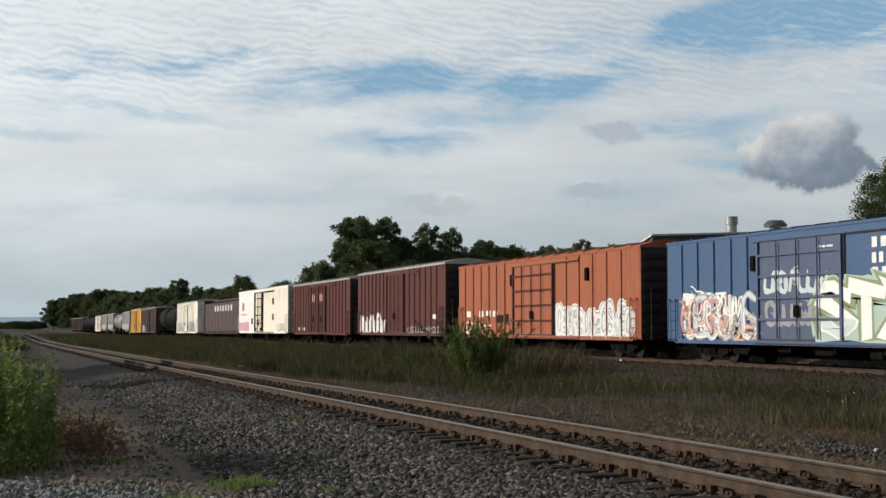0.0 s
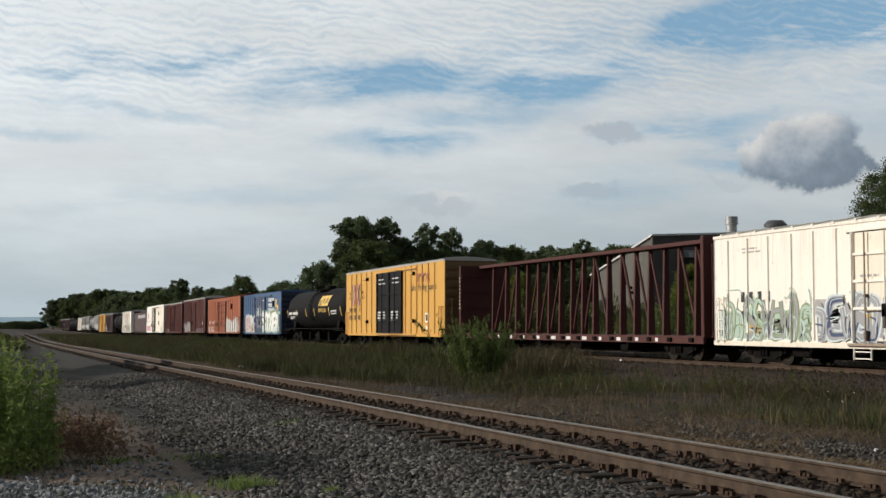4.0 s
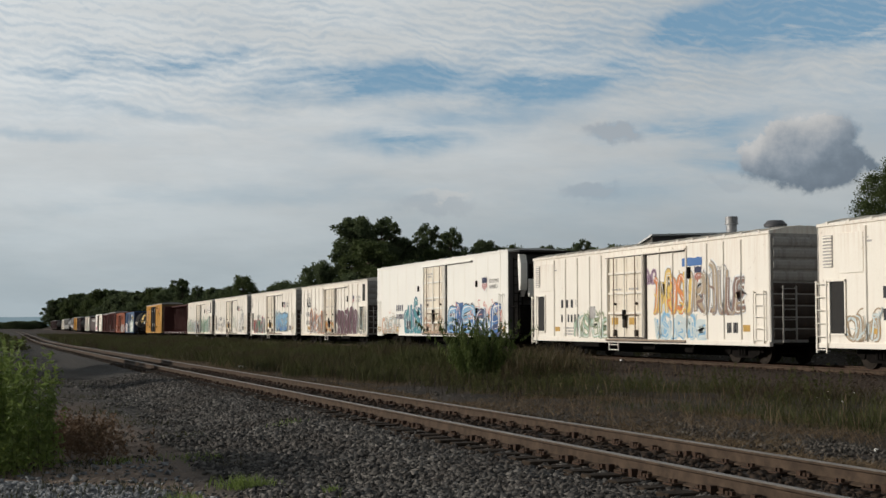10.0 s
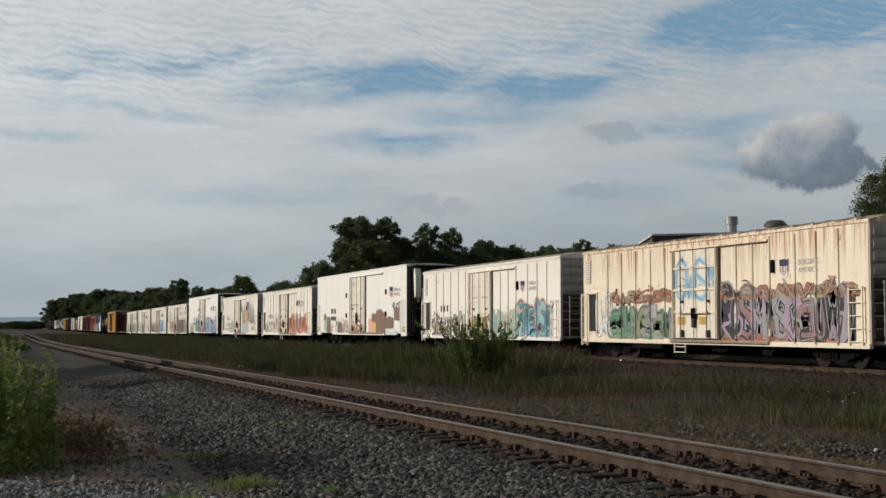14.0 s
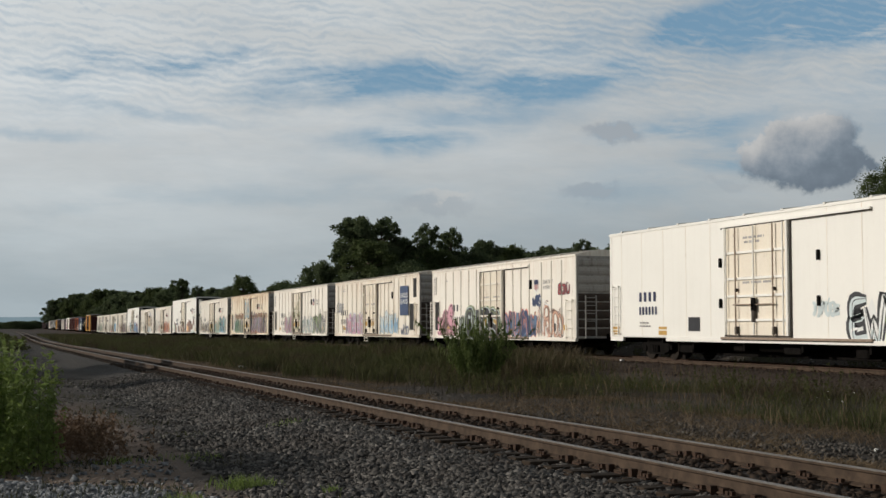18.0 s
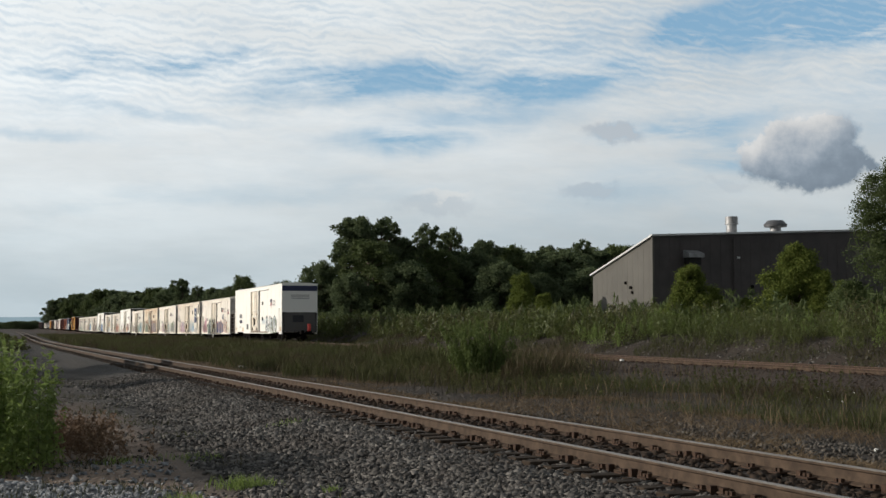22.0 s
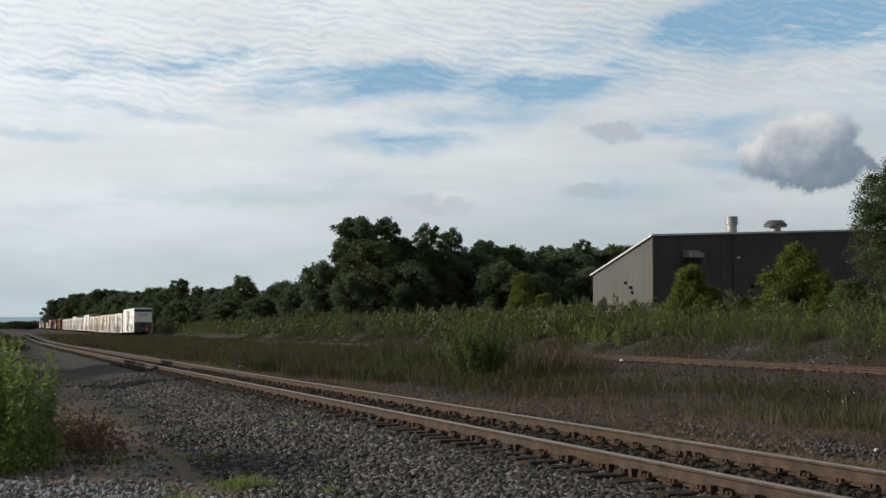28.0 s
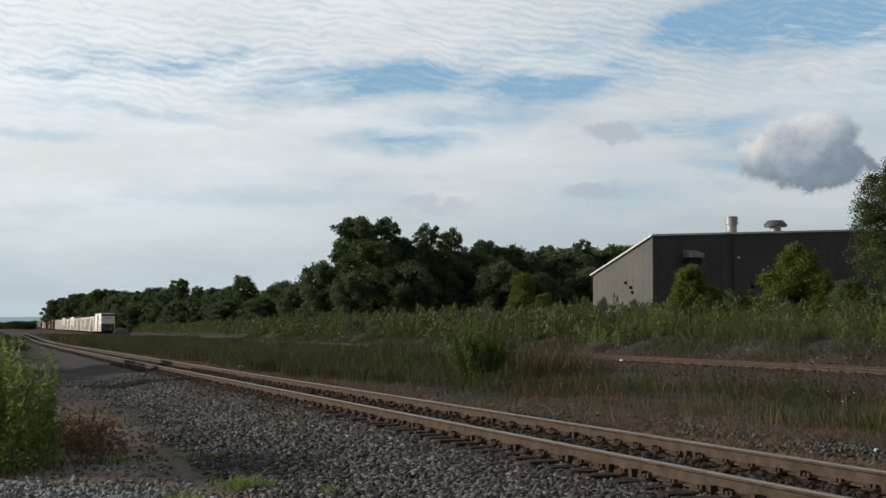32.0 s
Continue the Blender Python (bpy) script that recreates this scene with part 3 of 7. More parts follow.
def make_ladder(car, L, half, q, width, z0, z1, rungs, mat, end=0):
    """On the side at q, or on an end (end = 1 or -1) at x = q."""
    w = width / 2
    b = MB()
    for s in (-1, 1):
        b.box(-0.11, -0.075, s * w - 0.025, s * w + 0.025, z0, z1)
        for z in (z0 + 0.04, z1 - 0.08):
            b.box(-0.08, 0.0, s * w - 0.02, s * w + 0.02, z, z + 0.04)
    sides = (-1, 1) if not end else (1,)
    for sx in sides:
        m = pose(sx * half, L / 2 - q, 0, 0, 0, 0 if sx < 0 else 180) if not end else pose(q, end * (L / 2 + 0.08), 0, 0, 0, -90 if end > 0 else 90)
        ladder = part("ladder", b, mat, car, at=m)
        rung = shared(("rung", width, mat.name), lambda: MB().tube((-0.095, -w, 0), (-0.095, w, 0), 0.017, n=6).mesh("rung", mat))
        for k in range(rungs):
            part("rung", rung, None, ladder, at=(0, 0, z0 + 0.1 + (z1 - z0 - 0.2) * k / max(1, rungs - 1)))


DOOR_DARK = plain("dark door seal and rail shade", (0.05, 0.04, 0.032), 0.8, 0, 0.3)


def make_plug_door(car, L, half, q0, q1, z0, z1, mat, bar, rows=(0.30, 0.55, 0.80), cols=(0.5,), rail_to=None, rail_mat=None, rods=None):
    w = q1 - q0
    for sx in (-1, 1):
        m = pose(sx * half, L / 2 - (q0 + q1) / 2, 0, 0, 0, 0 if sx < 0 else 180)
        b = MB().box(-0.06, 0.0, -w / 2, w / 2, z0, z1, 0.015)
        door = part("door", b, mat, car, "sliding plug door crossed by bars", m)
        part("door_seal", MB().box(-0.055, 0.0, -w / 2 - 0.06, w / 2 + 0.06, z0 - 0.05, z1 + 0.05), DOOR_DARK, door)
        fb = MB()
        for s in (-1, 1):
            fb.box(-0.14, -0.055, s * (w / 2 - 0.05) - 0.05, s * (w / 2 - 0.05) + 0.05, z0, z1)
        part("door_frame", fb, bar, door)
        for r in rows:
            z = z0 + (z1 - z0) * r
            part("door_bar", MB().box(-0.13, -0.055, -w / 2 + 0.1, w / 2 - 0.1, z - 0.04, z + 0.04), bar, door)
        for c in cols:
            part("locking_rod", MB().tube((-0.15, w * (0.48 - c * 0.96), z0 + 0.03), (-0.15, w * (0.48 - c * 0.96), z1 - 0.03), 0.03, n=8), bar, door)
        if rods is not None:
            for c in (0.22, 0.80):
                y = w * (0.5 - c)
                rod = part("locking_rod", MB().tube((-0.17, y, z0 - 0.02), (-0.17, y, z1 - 0.02), 0.026, n=8), rods, door)
                part("rod_bracket", MB().box(-0.19, -0.06, y - 0.07, y + 0.07, z0 + 0.04, z0 + 0.30, 0.02), DOOR_DARK, rod)
                part("rod_bracket", MB().box(-0.18, -0.06, y - 0.05, y + 0.05, z0 + (z1 - z0) * 0.40, z0 + (z1 - z0) * 0.43, 0.01), DOOR_DARK, rod)
            part("locking_gear", MB().box(-0.20, -0.06, -0.07, 0.10, z0 + (z1 - z0) * 0.12, z0 + (z1 - z0) * 0.30, 0.03), DOOR_DARK, door)
            part("cross_rod", MB().tube((-0.16, -w * 0.32, z0 + (z1 - z0) * 0.28), (-0.16, w * 0.32, z0 + (z1 - z0) * 0.28), 0.022, n=6), rods, door)
        part("door_handle", MB().box(-0.20, -0.13, -0.12, 0.12, z0 + (z1 - z0) * 0.22, z0 + (z1 - z0) * 0.34, 0.02), BLACK_IRON, door)
        if rail_to is not None:
            y1, y0 = L / 2 - q0 + 0.25, L / 2 - rail_to
            for z in (z1 + 0.06, z0 - 0.10):
                part("door_rail", MB().box(*sorted((sx * (half + 0.01), sx * (half + 0.10))), y0, y1, z - 0.035, z + 0.035), ROD if rods is not None and z < z0 else rail_mat or bar, car)
                # the rail's shade on the wall, put in as a dark strip
                part("rail_gap", MB().box(*sorted((sx * half, sx * (half + 0.06))), y0, y1, z - 0.075, z - 0.036), DOOR_DARK, car)


def lettering(car, L, half, text, q, z, size, mat, gap=0.008, align="LEFT", name="lettering"):
    cu = bpy.data.curves.new("lettering", "FONT")
    cu.body, cu.size, cu.align_x, cu.extrude = text, size, align, 0.002
    tmp = bpy.data.objects.new("lettering", cu)
    me = bpy.data.meshes.new_from_object(tmp)
    bpy.data.objects.remove(tmp)
    me.materials.clear()
    me.materials.append(mat)
    return part(name, me, None, car, at=Matrix.Translation((-half - gap, L / 2 - q, z)) @ SIDE)


def bars(car, L, half, q0, q1, z0, z1, cells, mat, gap=0.008, fill=0.72):
    """Writing that is not lettered: a row of plain blocks. cells: how many, 0 for a gap."""
    w = (q1 - q0) / len(cells)
    for k, c in enumerate(cells):
        if c != " ":
            a = q0 + w * k
            part("marking", MB().box(-half - gap - 0.004, -half - gap, L / 2 - a - w * fill, L / 2 - a, z0, z1), mat, car)


def small_print(car, L, half, q0, q1, z0, z1, rows, mat, seed=0, gap=0.008):
    rnd = random.Random(seed)
    b = MB()
    h = (z1 - z0) / rows
    for r in range(rows):
        z = z1 - h * (r + 1)
        q = q0 + rnd.uniform(0, 0.1) * (q1 - q0)
        end = q1 - rnd.uniform(0, 0.25) * (q1 - q0)
        while q < end:
            w = min(rnd.uniform(0.12, 0.32) * (q1 - q0), end - q)
            b.box(-half - gap - 0.004, -half - gap, L / 2 - q - w, L / 2 - q, z, z + h * 0.5)
            q += w + 0.06 * (q1 - q0)
    return part("marking", b, mat, car)


def smooth_line(pts, n=4):
    p = [Vector((*a, 0)) for a in pts]
    p = [p[0] * 2 - p[1]] + p + [p[-1] * 2 - p[-2]]
    out = []
    for i in range(1, len(p) - 2):
        for j in range(n):
            t = j / n
            a, b, c, d = p[i - 1:i + 3]
            out.append(0.5 * ((2 * b) + (c - a) * t + (2 * a - 5 * b + 4 * c - d) * t * t + (3 * b - a - 3 * c + d) * t ** 3))
    out.append(p[-2])
    return [(v.x, v.y) for v in out]


SWIRLS = [[(0.9, 0.85), (0.35, 1.0), (0.05, 0.7), (0.5, 0.5), (0.95, 0.3), (0.6, 0.0), (0.05, 0.12)], [(0.05, 0.0), (0.3, 0.95), (0.55, 0.55), (0.75, 0.95), (0.98, 0.0)],
          [(0.1, 0.95), (0.15, 0.2), (0.5, 0.02), (0.85, 0.2), (0.9, 0.95)], [(0.15, 0.0), (0.12, 0.9), (0.7, 0.98), (0.85, 0.65), (0.3, 0.5), (0.95, 0.02)],
          [(0.5, 0.98), (0.08, 0.75), (0.1, 0.2), (0.55, 0.0), (0.92, 0.3), (0.88, 0.78), (0.45, 0.96)], [(0.02, 0.92), (0.3, 0.05), (0.5, 0.6), (0.7, 0.05), (0.98, 0.92)],
          [(0.95, 0.9), (0.2, 0.85), (0.1, 0.5), (0.7, 0.52), (0.1, 0.45), (0.15, 0.08), (0.98, 0.1)], [(0.05, 1.0), (0.5, 0.8), (0.45, 0.1), (0.1, 0.0)]]


def graffiti(car, L, half, q0, q1, z0, z1, n, fills, outline, halo=None, seed=0, thick=0.26, gap=0.008, splash=0, lines=True):
    """Sprayed bulging swirls over a stretch of the side: halo, outline, filling and glints laid over one another."""
    rnd = random.Random(seed * 7 + 3)
    n = max(2, round(n * 1.4))
    b, w, h = MB(), (q1 - q0) / n, z1 - z0
    mats = [halo or outline, outline] + list(fills)
    layer = [0]

    def on_ribs(faces, mi):
        """The same paint on the faces of the ribs that stand proud of the wall."""
        for y, w2, proud in RIBS.get(car.name, ()):
            for poly in faces:
                ys = [p[1] for p in poly]
                if max(ys) <= y - w2 or min(ys) >= y + w2:
                    continue
                for edge, sgn in ((y - w2, 1), (y + w2, -1)):
                    cut = []
                    for i, p in enumerate(poly):
                        o = poly[i - 1]
                        dp, do = (p[1] - edge) * sgn, (o[1] - edge) * sgn
                        if (dp >= 0) != (do >= 0):
                            t = do / (do - dp)
                            cut.append((p[0], edge, o[2] + (p[2] - o[2]) * t))
                        if dp >= 0:
                            cut.append(p)
                    poly = cut
                    if len(poly) < 3:
                        break
                if len(poly) >= 3:
                    b.add([(p[0] - proud, p[1], p[2]) for p in poly], [tuple(range(len(poly)))], mi)

    def stroke(pts, t, off, mi, taper=1.0):
        line = smooth_line(pts)
        layer[0] += 1
        off += layer[0] * 0.00012
        v, m = [], len(line)
        for k, (q, z) in enumerate(line):
            a, c = line[max(0, k - 1)], line[min(m - 1, k + 1)]
            dq, dz = c[0] - a[0], c[1] - a[1]
            l = math.hypot(dq, dz) or 1
            e = min(k, m - 1 - k) / 2
            tt = t * (0.72 + 0.28 * min(1, e)) * (1 + 0.18 * math.sin(k * 0.9 + seed))
            for s in (-1, 1):
                zz = min(max(z + s * dq / l * tt / 2, z0 - 0.05), z1 + 0.30)
                v.append((-half - off, L / 2 - (q - s * dz / l * tt / 2), zz))
        b.add(v, [(2 * k, 2 * k + 1, 2 * k + 3, 2 * k + 2) for k in range(m - 1)], mi)
        if gap < 0.05:
            on_ribs([[v[i] for i in (2 * k, 2 * k + 1, 2 * k + 3, 2 * k + 2)] for k in range(m - 1)], mi)

    t = 1.25 * thick * min(w, h)
    plans = []
    for k in range(n):
        sw = rnd.choice(SWIRLS)
        sl, tall, up = rnd.uniform(-0.3, 0.45), rnd.uniform(0.72, 1.08), rnd.uniform(0, 0.06)
        pts = [(q0 + w * (k - 0.10 + 1.22 * a + sl * (c - 0.5) * 0.5), z0 + h * (up + c * tall * 0.9) + rnd.uniform(-0.02, 0.02)) for a, c in sw]
        plans.append((pts, 2 + rnd.randrange(len(fills)), rnd.uniform(0.9, 1.25)))
    if n > 3 and thick >= 0.2:
        # a cloud of colour behind the swirls
        top = [(q0 - 0.05 * w + (q1 - q0) * j / 24, z0 + h * (0.55 + 0.35 * rnd.random() * (0.4 + 0.6 * (j % 2)))) for j in range(25)]
        low = [(q1 - (q1 - q0) * j / 12, z0 + 0.02 + 0.07 * h * rnd.random()) for j in range(13)]
        b.add([(-half - gap + 0.002, L / 2 - q, z) for q, z in top + low], [tuple(range(38))], 2 + rnd.randrange(len(fills)))
    if halo:
        for pts, f, g in plans:
            stroke(pts, t * g + 0.26, gap, 0)
    for pts, f, g in plans:
        stroke(pts, t * g + 0.11, gap + 0.003, 1)
    for pts, f, g in plans:
        stroke(pts, t * g, gap + 0.005, f)
    for pts, f, g in plans:
        inner = 2 + (f - 1) % len(fills)
        lo = [(q + rnd.uniform(-0.06, 0.06), z0 + (z - z0) * 0.55) for q, z in pts[-4:]]
        stroke(lo, t * 0.42, gap + 0.006, inner)
    # loose lines and spikes
    for pts, f, g in plans:
        q, z = rnd.choice(pts)
        a = rnd.uniform(0.3, 2.8)
        l = rnd.uniform(0.25, 0.6) * min(1.0, h)
        stroke([(q, z), (q + l * 0.5 * math.cos(a), z + l * 0.4), (q + l * math.cos(a), z + l * math.sin(a) * 0.8)], 0.05, gap + 0.002, 1)
        k = rnd.randrange(len(pts) - 2)
        stroke([(q2 + rnd.uniform(-0.05, 0.05), z2 - t * 0.22) for q2, z2 in pts[k:k + 3]], 0.035, gap + 0.007, rnd.choice((0, 1)))
    if halo and lines:
        for pts, f, g in plans:
            glint = [(q + 0.02, z + t * 0.2) for q, z in pts[:3]]
            stroke(glint, t * 0.14, gap + 0.008, 0)
    for k in range(splash):
        q, z = rnd.uniform(q0, q1), z0 + h * rnd.uniform(0.0, 1.1)
        pts = [(q, z)]
        for j in range(4):
            pts.append((min(max(pts[-1][0] + rnd.uniform(-0.4, 0.4), q0), q1), min(max(pts[-1][1] + rnd.uniform(-0.35, 0.35), z0), z1 + 0.2)))
        stroke(pts, rnd.uniform(0.03, 0.07), gap + 0.009, rnd.choice([1, 2, len(mats) - 1]))
    return part("graffiti", b, mats, car, "sprayed graffiti")


def glyph(ch, swell):
    """The outline of one letter of the built-in font, swollen: its triangles in the plane."""
    cu = bpy.data.curves.new("letter", "FONT")
    cu.body, cu.size, cu.offset, cu.resolution_u = ch, 1.0, swell, 3
    tmp = bpy.data.objects.new("letter", cu)
    me = bpy.data.meshes.new_from_object(tmp)
    bpy.data.objects.remove(tmp)
    bpy.data.curves.remove(cu)
    v = [(p.co.x, p.co.y) for p in me.vertices]
    f = [tuple(p.vertices) for p in me.polygons]
    bpy.data.meshes.remove(me)
    return v, f


def sprayed_word(car, L, half, text, q0, q1, z0, z1, fill, low, outline, halo, seed=0, gap=0.008, swell=0.035, slant=0.15):
    """A sprayed word of fat leaning letters: halo, dark outline, filling, a second colour in the lower part and thin glints."""
    rnd = random.Random(seed)
    b = MB()
    w, h = (q1 - q0) / len(text), z1 - z0
    for n, ch in enumerate(text):
        v0 = glyph(ch, 0.0)[0]
        x0, x1 = min(p[0] for p in v0), max(p[0] for p in v0)
        y0, y1 = min(p[1] for p in v0), max(p[1] for p in v0)
        tall, up, lean, wide = rnd.uniform(0.86, 1.04), rnd.uniform(0.0, 0.08), slant + rnd.uniform(-0.12, 0.12), rnd.uniform(0.92, 1.06)

        def place(p, off):
            u, t = (p[0] - x0) / (x1 - x0), (p[1] - y0) / (y1 - y0)
            u += lean * (t - 0.5) + 0.10 * math.sin(3.2 * t + n * 1.7 + seed) + 0.05 * math.sin(8.0 * t + n)
            t = up + t * tall * (1 + 0.10 * math.sin(4 * u + n)) + 0.05 * math.sin(7.0 * u + 2 * n)
            return (-half - off, L / 2 - min(max(q0 + w * (n + 0.5 + (u - 0.5) * wide), 0.12), L - 0.12), max(z0 + h * t, z0 - 0.10))

        layers = [(swell + 0.085, 0.000, 0), (swell + 0.05, 0.003, 1), (swell, 0.006, 2), (max(0, swell - 0.025), 0.008, 3)]
        for sw, lift, mi in layers:
            v, f = glyph(ch, sw)
            off = gap + lift + n * 0.0004
            for poly in f:
                pts = [place(v[i], off) for i in poly]
                if mi == 3 and max(p[2] for p in pts) > z0 + h * (0.42 + 0.1 * math.sin(n * 2.1)):
                    continue
                b.add(pts, [tuple(range(len(pts)))], mi)
                for y, w2, proud in RIBS.get(car.name, ()) if gap < 0.05 else ():
                    if min(p[1] for p in pts) > y - w2 and max(p[1] for p in pts) < y + w2:
                        b.add([(p[0] - proud, p[1], p[2]) for p in pts], [tuple(range(len(pts)))], mi)
    return part("graffiti", b, [halo, outline, fill, low], car, "sprayed graffiti letters")


def patch(car, L, half, q0, q1, z0, z1, mat, gap=0.008, seed=0, name="paint_patch", wavy=0.06):
    """A roughly rectangular patch of paint."""
    rnd = random.Random(seed)
    pts = []
    for k in range(10):
        pts.append((q0 + (q1 - q0) * k / 9, z1 + rnd.uniform(-wavy, wavy)))
    for k in range(10):
        pts.append((q1 - (q1 - q0) * k / 9, z0 + rnd.uniform(-wavy, wavy) * 0.4))
    b = MB().add([(-half - gap, L / 2 - q, z) for q, z in pts], [tuple(range(20))])
    return part(name, b, mat, car)

WHITE = paint("weathered white paint", (0.82, 0.775, 0.69), 0.55, 0.17, 0.4, (0.46, 0.34, 0.22), runs=0.22)
CREAM = paint("rust-stained cream paint", (0.79, 0.74, 0.64), 0.6, 0.36, 0.6, (0.46, 0.27, 0.12), runs=0.45)
ROD = paint("rusty locking rods", (0.30, 0.23, 0.17), 0.7, 0.4, 0.4, (0.12, 0.07, 0.04))
CLEAN_WHITE = paint("clean white paint", (0.82, 0.80, 0.74), 0.5, 0.07, 0.03, (0.5, 0.42, 0.32))
DOOR_CREAM = paint("yellowed door paint", (0.78, 0.71, 0.59), 0.6, 0.30, 0.6, (0.35, 0.23, 0.12))
RUSTY = paint("rust-washed cream paint", (0.80, 0.71, 0.56), 0.6, 0.42, 0.8, (0.48, 0.28, 0.12), runs=1.0)
END_GREY = paint("sooty galvanised end", (0.40, 0.38, 0.35), 0.7, 0.55, 0.2)
# darker brown for the lower ribs of the refrigerator cars' ends
END_BROWN = paint("dark brown lower end", (0.050, 0.034, 0.026), 0.75, 0.5, 0.3)
# boxcar ends turned from the sun: their shade is put into these two colours
SHADED_BLUE = paint("shade-darkened navy end paint", (0.012, 0.020, 0.045), 0.7, 0.4, 0.1, (0.012, 0.011, 0.010))
SHADED_RED = paint("shade-darkened brown end paint", (0.022, 0.012, 0.010), 0.75, 0.4, 0.2, (0.012, 0.010, 0.009))
# grey for tall cars' ends, with the shade on them in the colour
SHADED_END = paint("shade-darkened grey end paint", (0.09, 0.085, 0.08), 0.7, 0.5, 0.2)
ROOF_GREY = paint("galvanised roof", (0.46, 0.45, 0.43), 0.55, 0.4, 0.1, metal=0.3)
ORANGE = paint("faded orange paint", (0.33, 0.088, 0.032), 0.7, 0.55, 0.6, (0.08, 0.03, 0.015), fade=0.35)
MAROON = paint("faded oxide-red paint", (0.088, 0.023, 0.018), 0.7, 0.4, 0.35, (0.035, 0.016, 0.012), fade=0.12, spec=0.3)
BEAM_RED = paint("dull maroon steel paint", (0.068, 0.019, 0.015), 0.7, 0.4, 0.3, (0.030, 0.014, 0.011), fade=0.12, spec=0.3)
DEEP_MAROON = paint("dark oxide-red paint", (0.05, 0.022, 0.020), 0.65, 0.4, 0.3, (0.03, 0.016, 0.014))
BLUE = paint("faded blue paint", (0.036, 0.088, 0.190), 0.6, 0.25, 0.2, (0.05, 0.05, 0.06), fade=0.2)
BLUE_DARK = paint("dull blue door paint", (0.060, 0.085, 0.155), 0.6, 0.35, 0.25, (0.05, 0.05, 0.06))
YELLOW = paint("yellow wagon paint", (0.60, 0.32, 0.055), 0.55, 0.22, 0.15, (0.25, 0.13, 0.03))
BLACK_DOOR = paint("black door paint", (0.007, 0.007, 0.0075), 0.6, 0.3, 0.1, (0.015, 0.013, 0.012), fade=0.05, spec=0.15)
# the wagon yellow darkened, so the end's shade is in the paint
YELLOW_SHADED = paint("shade-darkened yellow end paint", (0.13, 0.072, 0.022), 0.7, 0.5, 0.3)
TANK_BLACK = paint("sooty black tank paint", (0.006, 0.0056, 0.0056), 0.7, 0.4, 0.1, (0.013, 0.011, 0.010), fade=0.05, spec=0.1)
TANK_GREY = paint("grey tank paint", (0.22, 0.22, 0.22), 0.5, 0.5, 0.2)
HOPPER_GREY = paint("pale grey hopper paint", (0.33, 0.32, 0.30), 0.6, 0.45, 0.2)
PALE_PLATE = paint("chalk-white paint", (0.70, 0.70, 0.67), 0.6, 0.25, 0.1)
NAVY = plain("navy lettering", (0.02, 0.025, 0.07), 0.5, 0, 0.2)
BLACK_LETTER = plain("black lettering", (0.018, 0.018, 0.022), 0.5, 0, 0.2)
GREY_LETTER = plain("faded lettering", (0.36, 0.34, 0.325), 0.6, 0, 0.2)
WHITE_LETTER = plain("white lettering", (0.72, 0.72, 0.70), 0.6, 0, 0.15)
YELLOW_LETTER = plain("golden lettering", (0.75, 0.50, 0.12), 0.6, 0, 0.15)
SPRAY = {}
for _n, _c in dict(white=(0.78, 0.78, 0.75), black=(0.02, 0.02, 0.024), grey=(0.30, 0.30, 0.31), teal=(0.05, 0.24, 0.27), aqua=(0.25, 0.50, 0.50), blue=(0.05, 0.15, 0.38), sky=(0.20, 0.40, 0.58),
                  pale=(0.55, 0.62, 0.62), red=(0.42, 0.06, 0.05), wine=(0.10, 0.04, 0.055), orange=(0.62, 0.20, 0.05), rust=(0.36, 0.12, 0.06), peach=(0.68, 0.40, 0.28), pink=(0.60, 0.30, 0.36),
                  lilac=(0.38, 0.27, 0.36), green=(0.07, 0.22, 0.12), moss=(0.22, 0.27, 0.14), mint=(0.38, 0.50, 0.42), yellow=(0.68, 0.46, 0.10), tan=(0.38, 0.29, 0.19), brown=(0.20, 0.115, 0.085), navy=(0.03, 0.05, 0.12), steel=(0.10, 0.17, 0.27), mauve=(0.26, 0.15, 0.15), coral=(0.60, 0.24, 0.18)).items():
    SPRAY[_n] = paint("spray " + _n, _c, 0.6, 0.22, 0.12, tuple(0.5 * v + 0.16 for v in _c), fade=0.5)


def spray(*names):
    return [SPRAY[n] for n in names]


def emblem(car, L, half, q, z, w, h, gap=0.01):
    """A shield: dark blue head, red and white bars below."""
    b = MB()
    pts = [(-0.5, 0.5), (-0.28, 0.44), (0, 0.5), (0.28, 0.44), (0.5, 0.5), (0.46, 0.12), (-0.46, 0.12)]
    b.add([(-half - gap - 0.008, L / 2 - q - p * w, z + r * h) for p, r in pts], [tuple(range(7))], 0)
    pts = [(-0.47, 0.10), (0.47, 0.10), (0.48, -0.2), (0.3, -0.42), (0, -0.5), (-0.3, -0.42), (-0.48, -0.2)]
    b.add([(-half - gap - 0.004, L / 2 - q - p * w, z + r * h) for p, r in pts], [tuple(range(7))], 1)
    for k in range(5):
        p = -0.40 + k * 0.2
        b.box(-half - gap - 0.012, -half - gap - 0.008, L / 2 - q - (p + 0.045) * w, L / 2 - q - (p - 0.045) * w, z - (0.40 - abs(p) * 0.5) * h, z + 0.09 * h, mi=2)
    part("emblem", b, [NAVY, SPRAY["white"], SPRAY["red"]], car, "faded blue and red shield emblem")


MARKER = plain("dull yellow reflector", (0.50, 0.30, 0.07), 0.5, 0, 0.2)


def marker(car, L, half, q, z, w=0.42, h=0.22):
    part("reflector", MB().box(-half - 0.012, -half - 0.002, L / 2 - q - w, L / 2 - q, z, z + h), MARKER, car)


